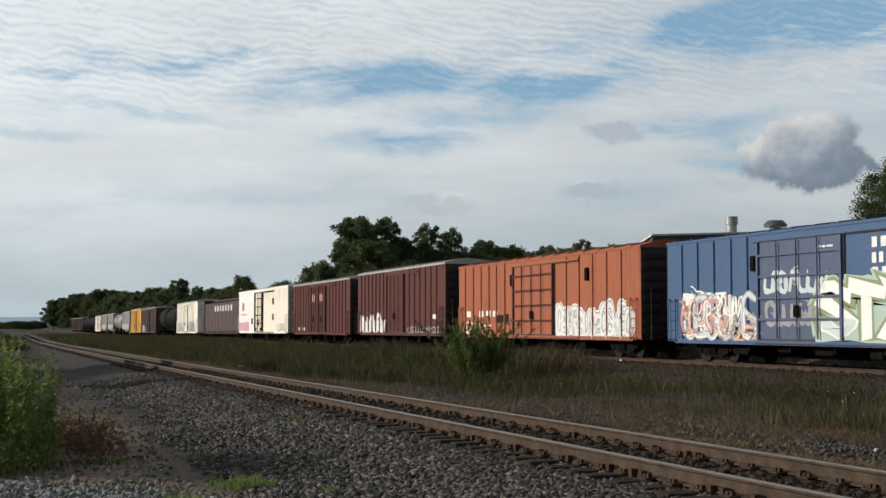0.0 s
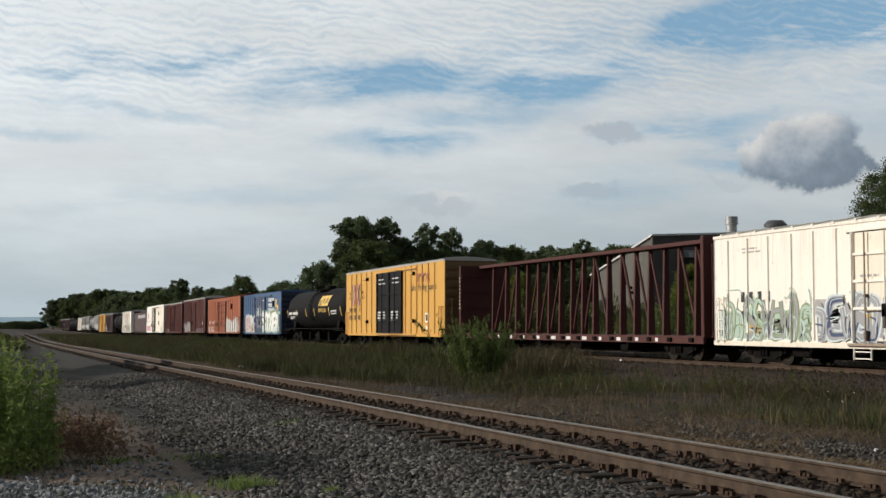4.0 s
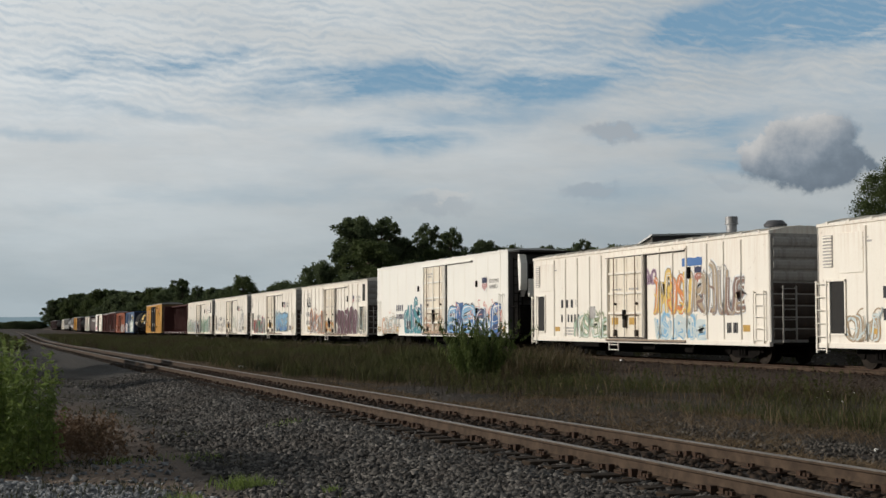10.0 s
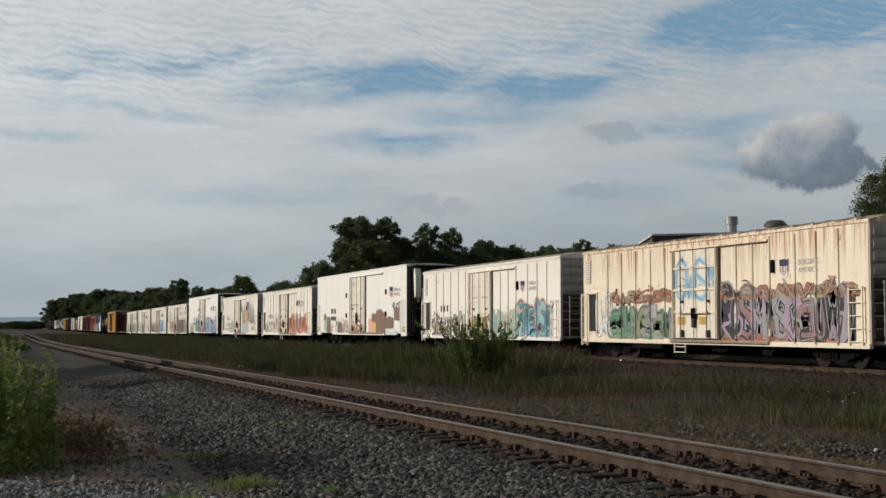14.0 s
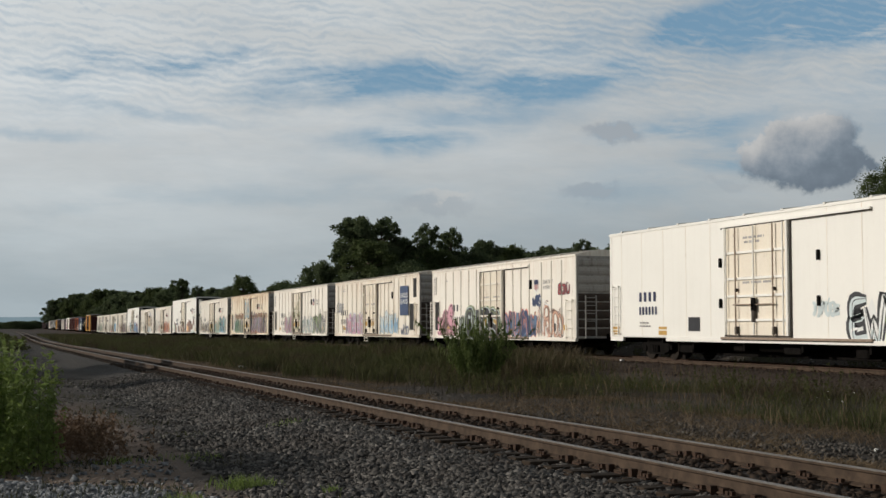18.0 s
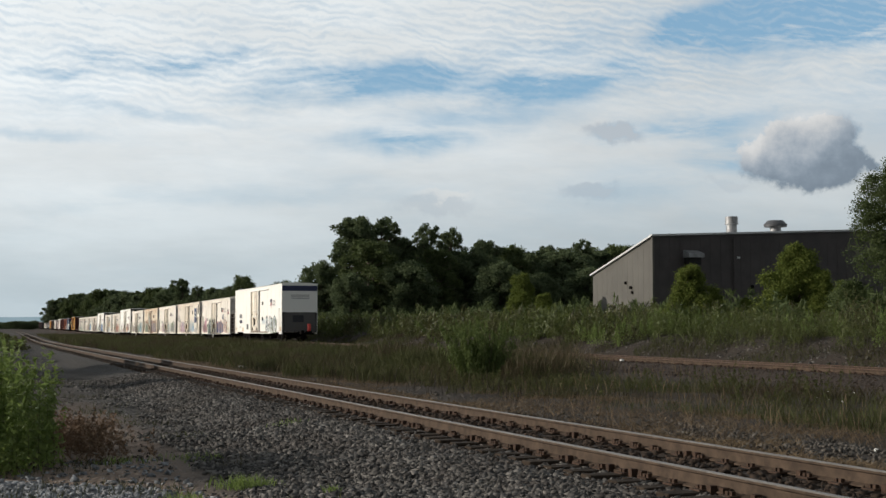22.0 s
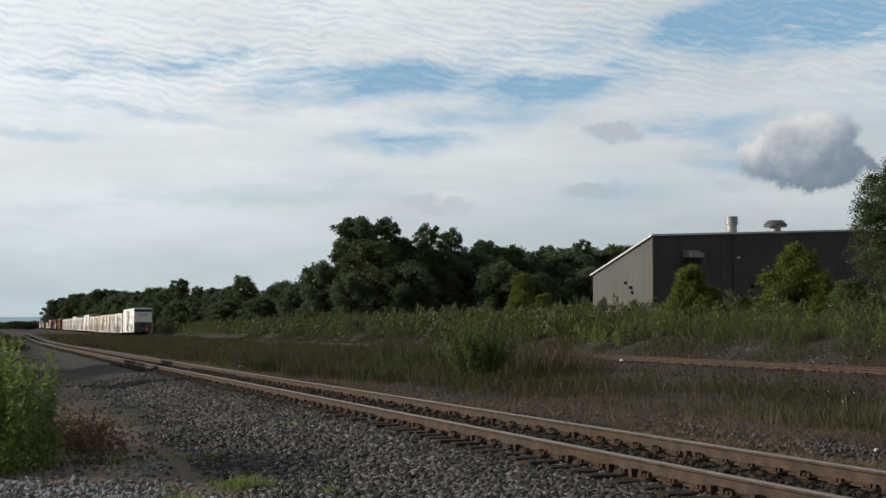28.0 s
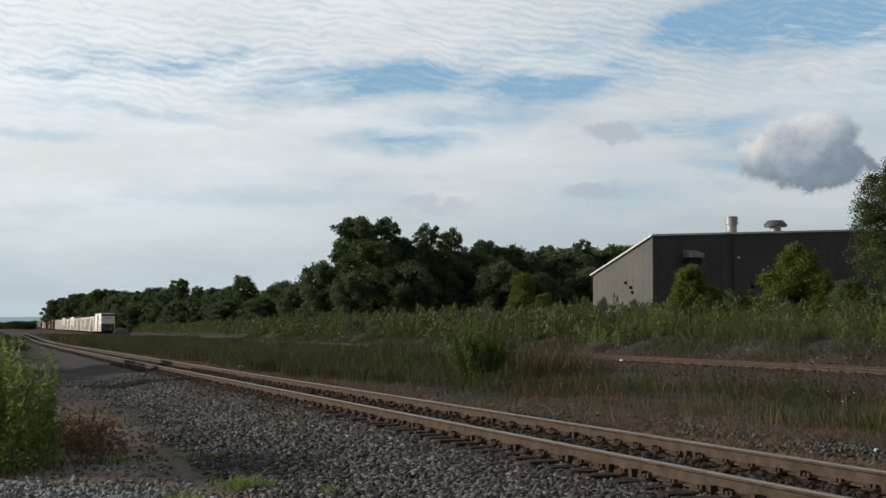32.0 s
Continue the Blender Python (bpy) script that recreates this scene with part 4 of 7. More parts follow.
def vent_slats(car, L, half, q0, q1, z0, z1, mat):
    frame_b = MB().box(-half - 0.02, -half, L / 2 - q1, L / 2 - q0, z0, z1)
    vent = part("louvre", frame_b, GREY_LETTER, car)
    n = int((z1 - z0) / 0.09)
    me = MB().box(-half - 0.05, -half - 0.02, L / 2 - q1 + 0.02, L / 2 - q0 - 0.02, -0.025, 0.025).mesh("slat", mat)
    for k in range(n):
        part("slat", me, None, vent, at=(0, 0, z0 + (z1 - z0) * (k + 0.5) / n))


def reefer(label, front, L=18.95, wall=None, flip=False, ribs=True, badge=True, sill=0.72, eave=4.32):
    """White mechanical refrigerator car with a plug door; the machine room is at its leading end, or with flip at its trailing end."""
    wall = wall or WHITE
    car = new_car("refrigerator_car", label, "refrigerator car", front, L)
    half = 1.53
    make_box(car, L, half, sill, eave, 0.20, wall, wall, END_GREY, 9, 18, 0.05, END_BROWN)
    make_underframe(car, L, sill, 1.12, 2.35, BLACK_IRON)
    make_sill(car, L, half, sill - 0.10, sill + 0.06, wall if not flip else DOOR_CREAM)
    if ribs:
        qs = [2.3, 3.5, 4.7, 5.9, 7.0, 11.9, 12.9, 13.9, 15.3, 16.4, 17.5] if not flip else [0.9, 2.1, 3.3, 4.6, 5.75, 6.9, 11.4, 12.3, 13.2, 14.3, 15.3, 16.6]
        make_ribs(car, L, half, qs, sill + 0.12, eave - 0.12, wall, 0.13, 0.048)
    make_plug_door(car, L, half, 7.75, 10.85, sill + 0.12, eave - 0.30, DOOR_CREAM if wall is not CLEAN_WHITE else wall, wall, rail_to=13.9, cols=(0.0, 0.5, 1.0), rods=ROD)
    a, e = (0.62, 1.32) if not flip else (L - 1.75, L - 0.85)
    # no real hole: the room's inner shade is a near-black plate on the wall
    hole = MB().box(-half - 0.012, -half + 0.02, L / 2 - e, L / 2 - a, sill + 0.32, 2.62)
    part("machine_opening", hole, DARK_HOLE, car, "dark plate standing for the shaded opening of the machine room")
    fr = MB()
    for zz in (sill + 0.28, 2.62):
        fr.box(-half - 0.05, -half, L / 2 - e - 0.05, L / 2 - a + 0.05, zz, zz + 0.06)
    for qq in (a - 0.05, e):
        fr.box(-half - 0.05, -half, L / 2 - qq - 0.05, L / 2 - qq, sill + 0.28, 2.66)
    part("opening_frame", fr, wall, car)
    if flip:
        # upper opening likewise a near-black plate in place of shade
        part("upper_opening", MB().box(-half - 0.012, -half + 0.02, L / 2 - (L - 0.55), L / 2 - (L - 1.15), 3.0, 4.12), DARK_HOLE, car, "dark plate standing for the shaded upper opening")
        make_ladder(car, L, half, L - 0.5, 0.45, sill, 2.6, 6, wall)
        make_ladder(car, L, half, 0.5, 0.45, sill, 2.3, 5, wall)
    else:
        vent_slats(car, L, half, 0.28, 0.75, 3.05, 4.02, wall)
        part("upper_hatch", MB().box(-half - 0.03, -half, L / 2 - 2.2, L / 2 - 1.05, 2.85, 4.05, 0.01), wall, car)
        make_ladder(car, L, half, 0.26, 0.5, sill - 0.25, 2.66, 6, wall)
        make_ladder(car, L, half, L - 0.55, 0.62, sill, 2.45, 5, wall)
    make_ladder(car, L, half, -0.9, 0.5, sill, 2.6, 6, END_GREY, end=-1)
    part("end_platform", MB().box(-half + 0.1, half - 0.1, -L / 2 - 0.55, -L / 2 - 0.09, sill - 0.02, sill + 0.03), BLACK_IRON, car)
    part("hand_brake", MB().tube((0.6, -L / 2 - 0.28, 2.1), (0.6, -L / 2 - 0.20, 2.1), 0.27, n=16), BLACK_IRON, car)
    box_q = 4.2 if not flip else 12.0
    part("battery_box", MB().box(-half + 0.05, -half + 0.6, L / 2 - box_q - 2.4, L / 2 - box_q, 0.42, sill - 0.1, 0.03), BLACK_IRON, car)
    step = MB()
    for qq in (7.7, 8.5):
        step.box(-half - 0.05, -half, L / 2 - qq - 0.03, L / 2 - qq, 0.3, sill)
    for zz in (0.32, 0.52):
        step.box(-half - 0.05, -half, L / 2 - 8.5, L / 2 - 7.7, zz, zz + 0.03)
    part("sill_step", step, wall, car)
    part("door_lock", MB().box(-half - 0.10, -half, L / 2 - 14.2, L / 2 - 14.05, 3.0, 3.42, 0.02), BLACK_IRON, car)
    part("panel_frame", MB().box(-half - 0.03, -half, L / 2 - 6.4, L / 2 - 5.8, 1.6, 2.1, 0.01), GREY_LETTER, car)
    small_print(car, L, half, 1.7, 2.6 if not flip else 2.9, 3.72, 3.95, 2, GREY_LETTER, 5)
    small_print(car, L, half, 8.0, 9.2, 2.55, 2.85, 2, GREY_LETTER, 6, 0.066)
    small_print(car, L, half, 9.5, 10.6, 2.55, 2.85, 2, GREY_LETTER, 8, 0.066)
    bars(car, L, half, 16.6 if not flip else 3.4, 17.3 if not flip else 4.1, 1.05, 1.40, "111 111", BLACK_LETTER, 0.008)
    marker(car, L, half, 17.6 if not flip else 2.2, 1.1)
    marker(car, L, half, 2.4, 1.05, 0.5, 0.2)
    for q in (8.05, 9.55):
        part("placard", MB().box(-half - 0.072, -half - 0.061, L / 2 - q - 0.55, L / 2 - q, 1.34, 1.62), MARKER, car, "yellow placard")
    mq = 3.05 if not flip else 1.7
    bars(car, L, half, mq, mq + 2.0, 2.08, 2.42, "1111", BLACK_LETTER, 0.010, 0.42)
    bars(car, L, half, mq, mq + 2.0, 1.45, 1.78, "111111", BLACK_LETTER, 0.010, 0.44)
    small_print(car, L, half, mq + 0.2, mq + 1.4, 0.9, 1.3, 3, GREY_LETTER, 9)
    lq = 14.72 if not flip else 15.45
    if badge:
        emblem(car, L, half, lq, 3.12, 0.50, 0.62)
        lettering(car, L, half, "BUILDING\nAMERICA", lq + 0.75, 3.20, 0.25, GREY_LETTER, 0.008)
    return car, L, half


def big_reefer(label, front, last=False, L=22.15):
    car = new_car("refrigerator_car", label, "refrigerator car", front, L)
    half, sill, eave = 1.55, 0.72, 4.93
    make_box(car, L, half, sill + 0.12, eave, 0.10, CLEAN_WHITE, CLEAN_WHITE, CLEAN_WHITE if last else SHADED_END, 0, 10, 0.03)
    make_underframe(car, L, sill, 1.25, 2.9, BLACK_IRON)
    make_sill(car, L, half, sill, sill + 0.14, CLEAN_WHITE, 4.6)
    for k in range(13):
        q = 1.0 + k * 1.68
        if not 8.8 < q < 13.8:
            part("panel_seam", MB().box(-half - 0.006, -half, L / 2 - q - 0.02, L / 2 - q + 0.02, sill + 0.2, eave - 0.05), WHITE, car)
    for way in (-1, 1):
        for sx in (-1, 1):
            part("corner_post", MB().box(*sorted((sx * (half - 0.08), sx * (half + 0.015))), *sorted((way * L / 2, way * (L / 2 - 0.16))), sill + 0.1, eave, 0.01), CLEAN_WHITE, car)
            part("bolster_skirt", MB().box(*sorted((sx * (half - 0.1), sx * (half + 0.01))), *sorted((way * (L / 2 - 1.1), way * (L / 2 - 0.02))), sill - 0.03, sill + 0.13, 0.01), CLEAN_WHITE, car)
    make_plug_door(car, L, half, 8.75 if last else 9.5, 12.55 if last else 13.3, sill + 0.25, eave - 0.30, DOOR_CREAM, CLEAN_WHITE, rows=(0.14, 0.36, 0.52, 0.76), cols=(0.04, 0.5, 0.96), rods=ROD, rail_to=16.6 if last else 17.3)
    for q in (8.5, 14.1 if last else 18.0):
        for z in (1.9, 3.3):
            part("door_stop", MB().box(-half - 0.09, -half, L / 2 - q, L / 2 - q + 0.12, z, z + 0.32, 0.02), BLACK_IRON, car)
    make_ladder(car, L, half, L - 0.75, 0.5, sill + 0.2, 2.9, 6, CLEAN_WHITE)
    make_ladder(car, L, half, 0.6, 0.5, sill + 0.2, 2.9, 6, CLEAN_WHITE)
    mq = 2.5 if last else 4.15
    bars(car, L, half, mq, mq + 1.5, 2.22, 2.58, "1111", NAVY, 0.02, 0.45)
    bars(car, L, half, mq, mq + 1.5, 1.72, 2.02, "111111", NAVY, 0.02, 0.48)
    small_print(car, L, half, mq, mq + 0.9, 1.25, 1.5, 2, GREY_LETTER, 3, 0.02)
    part("inspection_plate", MB().box(-half - 0.02, -half, L / 2 - 7.0, L / 2 - 6.2, 1.1, 1.6, 0.01), BLACK_LETTER, car)
    small_print(car, L, half, 9.9, 11.2, 4.05, 4.35, 2, GREY_LETTER, 4, 0.066)
    small_print(car, L, half, 9.7, 11.6, 2.7, 3.0, 2, GREY_LETTER, 5, 0.066)
    lq = 17.75 if last else 19.05
    emblem(car, L, half, lq, 3.38, 0.72, 0.78, 0.02)
    lettering(car, L, half, "BUILDING\nAMERICA", lq + 0.62, 3.45, 0.29, GREY_LETTER, 0.016)
    for q in (0.2, 4.0, L - 0.9):
        marker(car, L, half, q, 0.95, 0.6, 0.16)
        marker(car, L, half, q, 1.16, 0.6, 0.10)
    y = -L / 2
    if last:
        part("end_stripe", MB().box(-half + 0.02, half - 0.02, y - 0.05, y - 0.036, eave - 0.55, eave - 0.10), NAVY, car, "navy stripe across the top of the end")
        b = MB()
        for k in range(3):
            b.box(-0.75, 0.85, y - 0.042, y - 0.036, eave - 0.95 - k * 0.14, eave - 0.88 - k * 0.14)
        part("marking", b, GREY_LETTER, car)
        part("end_door", MB().box(-0.6, 0.35, y - 0.06, y - 0.036, 1.7, 2.3, 0.01), BLACK_LETTER, car)
        # lower plate, its paint darkened for the shade on the end
        grime = MB().box(-half + 0.03, half - 0.03, y - 0.048, y - 0.036, sill + 0.14, 2.55)
        part("lower_plate", grime, SHADED_END, car, "lower end plate in shade-darkened paint")
        rail_b = MB()
        for s in (-1, 1):
            rail_b.pipe([(s * 1.4, y - 0.1, sill + 0.1), (s * 1.4, y - 0.35, sill + 0.5), (s * 1.4, y - 0.1, 2.6)], 0.02)
        part("grab_iron", rail_b, BLACK_IRON, car)
        lamp = MB().box(0.55, 0.80, y - 0.85, y - 0.62, 0.95, 1.55, 0.03)
        eot = part("end_of_train_marker", lamp, plain("red signal paint", (0.55, 0.05, 0.035), 0.45, 0, 0.2), car, "red end-of-train marker on the coupler")
        part("marker_base", MB().box(0.5, 0.85, y - 0.9, y - 0.1, 0.78, 0.95, 0.02), BLACK_IRON, eot)
        part("brake_hose", MB().pipe([(0.35, y - 0.5, 0.8), (0.4, y - 0.9, 0.45), (0.5, y - 0.95, 0.2)], 0.03), BLACK_IRON, car)
    else:
        poly = [(y - 1.0, 3.05), (y - 1.12, 3.35), (y - 1.12, 4.3), (y - 0.95, 4.72), (y - 0.04, 4.86), (y - 0.04, 2.7), (y - 0.75, 2.7)]
        unit = part("cooling_unit", MB().prism([(p + 0.06, q) for p, q in poly], 0, -1.0, 1.25), DARK_HOLE, car, "black and white cooling unit on the car's end")
        cheek = [(y - 1.0, 3.0), (y - 1.08, 3.3), (y - 1.08, 4.3), (y - 0.94, 4.70), (y - 0.76, 4.74), (y - 0.72, 4.3), (y - 0.80, 3.5), (y - 0.86, 3.0)]
        part("side_cover", MB().prism(cheek, 0, -1.34, -1.0), CLEAN_WHITE, unit, "white rounded side cover")
        part("lower_cover", MB().box(-0.95, 1.25, y - 1.14, y - 1.0, 2.66, 3.55, 0.05), CLEAN_WHITE, unit, "white lower cover")
        part("grille", MB().box(-0.9, 1.1, y - 1.10, y - 1.05, 3.5, 4.25, 0.01), BLACK_IRON, unit)
        part("hood", MB().box(-1.45, 1.45, y - 1.15, y - 0.04, 4.84, 4.93, 0.02), DARK_HOLE, unit)
        part("fuel_tank", MB().box(-1.3, 1.3, y - 0.8, y - 0.1, 0.9, 2.3, 0.05), BLACK_IRON, car)
        ep = MB().box(-half + 0.05, half - 0.05, y - 1.0, y - 0.04, sill - 0.02, sill + 0.05)
        for s in (-1, 1):
            ep.box(s * (half - 0.12) - 0.03, s * (half - 0.12) + 0.03, y - 1.0, y - 0.94, sill, 2.9)
            ep.box(s * (half - 0.12) - 0.03, s * (half - 0.12) + 0.03, y - 1.0, y - 0.04, 2.2, 2.26)
        part("end_platform", ep, BLACK_IRON, car)
        make_ladder(car, L, half, -1.1, 0.45, sill, 4.6, 10, BLACK_IRON, end=-1)
    return car, L, half


def boxcar(label, front, L, wall, doors, ribs, eave=4.36, sill=0.74, end=None, door_mat=None, roof=None, bar=None, crown=0.25, rib_w=0.10, cols=(0.25, 0.5, 0.75)):
    car = new_car("boxcar", label, "boxcar", front, L)
    half = 1.53
    make_box(car, L, half, sill, eave, crown, wall, roof or ROOF_GREY, end or wall, 8, 14, 0.03)
    make_underframe(car, L, sill, 1.2, 2.4, BLACK_IRON)
    make_sill(car, L, half, sill - 0.06, sill + 0.10, wall, 0.6)
    make_ribs(car, L, half, ribs, sill + 0.12, eave - 0.06, wall, rib_w + 0.03, 0.06)
    for q0, q1 in doors:
        make_plug_door(car, L, half, q0, q1, sill + 0.14, eave - 0.28, door_mat or wall, bar or door_mat or wall, rows=(0.2, 0.42, 0.64, 0.86), cols=cols, rail_to=min(L - 0.8, q1 + 2.6), rail_mat=wall)
    make_ladder(car, L, half, 0.45, 0.5, sill, 2.3, 5, wall)
    make_ladder(car, L, half, L - 0.5, 0.5, sill, 2.4, 5, wall)
    make_ladder(car, L, half, -0.9, 0.5, sill, 2.8, 6, end or wall, end=-1)
    part("hand_brake", MB().tube((0.6, -L / 2 - 0.22, 2.3), (0.6, -L / 2 - 0.14, 2.3), 0.27, n=16), BLACK_IRON, car)
    part("end_platform", MB().box(-0.9, 0.9, -L / 2 - 0.5, -L / 2 - 0.09, sill + 0.1, sill + 0.14), BLACK_IRON, car)
    return car, L, half


def tank_car(label, front, L, mat, r=1.60, zc=2.85):
    car = new_car("tank_car", label, "tank car", front, L)
    make_underframe(car, L, 0.95, 1.0, 2.2, BLACK_IRON)
    n, b = 36, MB()
    prof = [(-L / 2 + 0.35, 0.0), (-L / 2 + 0.38, r * 0.35), (-L / 2 + 0.50, r * 0.65), (-L / 2 + 0.72, r * 0.87), (-L / 2 + 1.0, r * 0.97), (-L / 2 + 1.3, r)]
    prof += [(0.0, r * 1.0)] + [(-y, q) for y, q in reversed(prof)]
    for y, q in prof:
        for j in range(n):
            t = 2 * math.pi * j / n
            b.v.append((q * math.cos(t), y, zc + q * math.sin(t)))
    for k in range(len(prof) - 1):
        for j in range(n):
            b.f.append((k * n + j, k * n + (j + 1) % n, (k + 1) * n + (j + 1) % n, (k + 1) * n + j))
            b.i.append(0)
    me = b.mesh("tank", mat, True)
    part("tank", me, None, car)
    for y in (-L / 2 + 2.6, L / 2 - 2.6):
        part("saddle", MB().prism([(-1.35, 1.0), (1.35, 1.0), (1.2, 1.75), (0.9, 1.45), (-0.9, 1.45), (-1.2, 1.75)], 1, y - 0.3, y + 0.3), BLACK_IRON, car)
    for sx in (-1, 1):
        part("side_rail", MB().pipe([(sx * 1.5, -L / 2 + 0.4, 1.15), (sx * 1.5, L / 2 - 0.4, 1.15)], 0.03), mat, car)
        part("running_board", MB().box(*sorted((sx * 1.1, sx * 1.55)), -L / 2 - 0.2, -L / 2 + 1.9, 0.98, 1.05), BLACK_IRON, car)
        part("running_board", MB().box(*sorted((sx * 1.1, sx * 1.55)), L / 2 - 1.9, L / 2 + 0.2, 0.98, 1.05), BLACK_IRON, car)
    for q in (L / 2 - 0.35, L / 2 + 0.85):
        band = MB()
        for k in range(24):
            t0, t1 = 2 * math.pi * k / 24, 2 * math.pi * (k + 1) / 24
            v = []
            for t in (t0, t1):
                for rr, dy in ((r + 0.002, -0.09), (r + 0.03, -0.09), (r + 0.03, 0.09), (r + 0.002, 0.09)):
                    v.append((rr * math.cos(t), L / 2 - q + dy, zc + rr * math.sin(t)))
            band.add(v, [(0, 1, 5, 4), (1, 2, 6, 5), (2, 3, 7, 6)])
        part("tank_band", band, mat, car)
    part("manway", MB().tube((0, 0, zc + r - 0.05), (0, 0, zc + r + 0.28), 0.42, n=16), mat, car)
    part("valve_bonnet", MB().tube((0, 1.1, zc + r - 0.05), (0, 1.1, zc + r + 0.22), 0.2, n=12), mat, car)
    deck = MB().box(-1.15, 1.15, -1.9, 1.3, zc + r - 0.12, zc + r - 0.06)
    platform = part("top_platform", deck, BLACK_IRON, car)
    for sx in (-1, 1):
        posts = MB()
        for y in (-1.9, -0.3, 1.3):
            posts.tube((sx * 1.15, y, zc + r - 0.2), (sx * 1.15, y, zc + r + 0.58), 0.03)
        for z in (0.32, 0.58):
            posts.tube((sx * 1.15, -1.9, zc + r + z), (sx * 1.15, 1.3, zc + r + z), 0.03)
        part("handrail", posts, BLACK_IRON, platform)
    ladder = None
    for w in (-0.24, 0.24):
        pts = []
        for k in range(9):
            t = math.pi - 0.95 + 1.55 * k / 8
            pts.append(((r + 0.12) * math.cos(t), 0.4 + w, zc + (r + 0.12) * math.sin(t)))
        rail = part("ladder" if ladder is None else "stringer", MB().pipe(pts, 0.022), BLACK_IRON, ladder or car)
        ladder = ladder or rail
    for k in range(9):
        t = math.pi - 0.95 + 1.55 * k / 8
        p = ((r + 0.12) * math.cos(t), zc + (r + 0.12) * math.sin(t))
        part("rung", MB().tube((p[0], 0.16, p[1]), (p[0], 0.64, p[1]), 0.017), BLACK_IRON, ladder)
    part("hand_brake", MB().tube((-0.6, -L / 2 + 0.1, 1.9), (-0.6, -L / 2 + 0.18, 1.9), 0.26, n=16), BLACK_IRON, car)
    return car, L, r


def on_tank(car, L, r, zc, q0, q1, z0, z1, mat, name="marking", lean=0.0):
    """A plate lying on the round flank."""
    b, v = MB(), []
    n = 6
    for k in range(n + 1):
        z = z0 + (z1 - z0) * k / n
        x = -math.sqrt(max(0.01, r * r - (z - zc) ** 2)) - 0.02
        dq = lean * (z - z0)
        v += [(x, L / 2 - q0 - dq, z), (x, L / 2 - q1 - dq, z)]
    b.add(v, [(2 * k, 2 * k + 1, 2 * k + 3, 2 * k + 2) for k in range(n)])
    return part(name, b, mat, car)


def centerbeam(label, front, L, mat, top=4.50, deck=0.86):
    car = new_car("centerbeam_flatcar", label, "flatcar", front, L)
    make_underframe(car, L, deck - 0.12, 1.0, 2.4, BLACK_IRON)
    half = 1.42
    part("deck", MB().box(-half, half, -L / 2, L / 2, deck - 0.02, deck + 0.06, 0.01), mat, car)
    for sx in (-1, 1):
        part("side_sill", MB().box(*sorted((sx * (half - 0.08), sx * (half + 0.04))), -L / 2, L / 2, deck - 0.22, deck + 0.03, 0.01), mat, car)
    for way in (-1, 1):
        y = way * (L / 2 - 0.12)
        bulk = part("bulkhead", MB().box(-half, half, y - 0.10, y + 0.10, deck, top, 0.02), mat, car, "solid end bulkhead")
        for k in range(4):
            part("stiffener", MB().box(-half + 0.05, half - 0.05, y - way * 0.10 - 0.06, y - way * 0.10 + 0.06, deck + 0.5 + k * 0.85, deck + 0.6 + k * 0.85), mat, bulk)
    part("top_chord", MB().box(-0.35, 0.35, -L / 2 + 0.2, L / 2 - 0.2, top - 0.16, top, 0.02), mat, car)
    qs = [1.6, 3.4, 4.8, 6.15, 7.5, 8.8, 10.07, 11.33, 12.5, 13.65, 15.0, 16.25, 17.5, 18.7, 19.95, 21.1, 22.4, 23.6]
    post = MB().prism([(-0.16, deck + 0.05), (0.16, deck + 0.05), (0.08, top - 0.1), (-0.08, top - 0.1)], 1, -0.065, 0.065).mesh("post", mat)
    for q in qs:
        if q < L - 0.8:
            part("post", post, None, car, at=(0, L / 2 - q, 0))
    for k in range(len(qs) - 1):
        if qs[k + 1] > L - 0.8:
            break
        y0, y1 = L / 2 - qs[k], L / 2 - qs[k + 1]
        lo, hi = (y0, y1) if k >= 8 and k % 2 else (y1, y0) if k < 9 else (y0, y1)
        if k % 4 != 2:
            part("diagonal", MB().tube((0, hi, deck + 0.1), (0, lo, top - 0.2), 0.06, n=8), mat, car)
    for k in range(16):
        y = -L / 2 + 0.8 + (L - 1.6) * k / 15
        part("strap_winch", MB().box(-half - 0.12, -half - 0.03, y - 0.14, y + 0.14, deck - 0.16, deck + 0.0, 0.02), BLACK_IRON, car)
    make_ladder(car, L, half, -0.9, 0.5, deck, top - 0.3, 9, mat, end=-1)
    return car, L, half


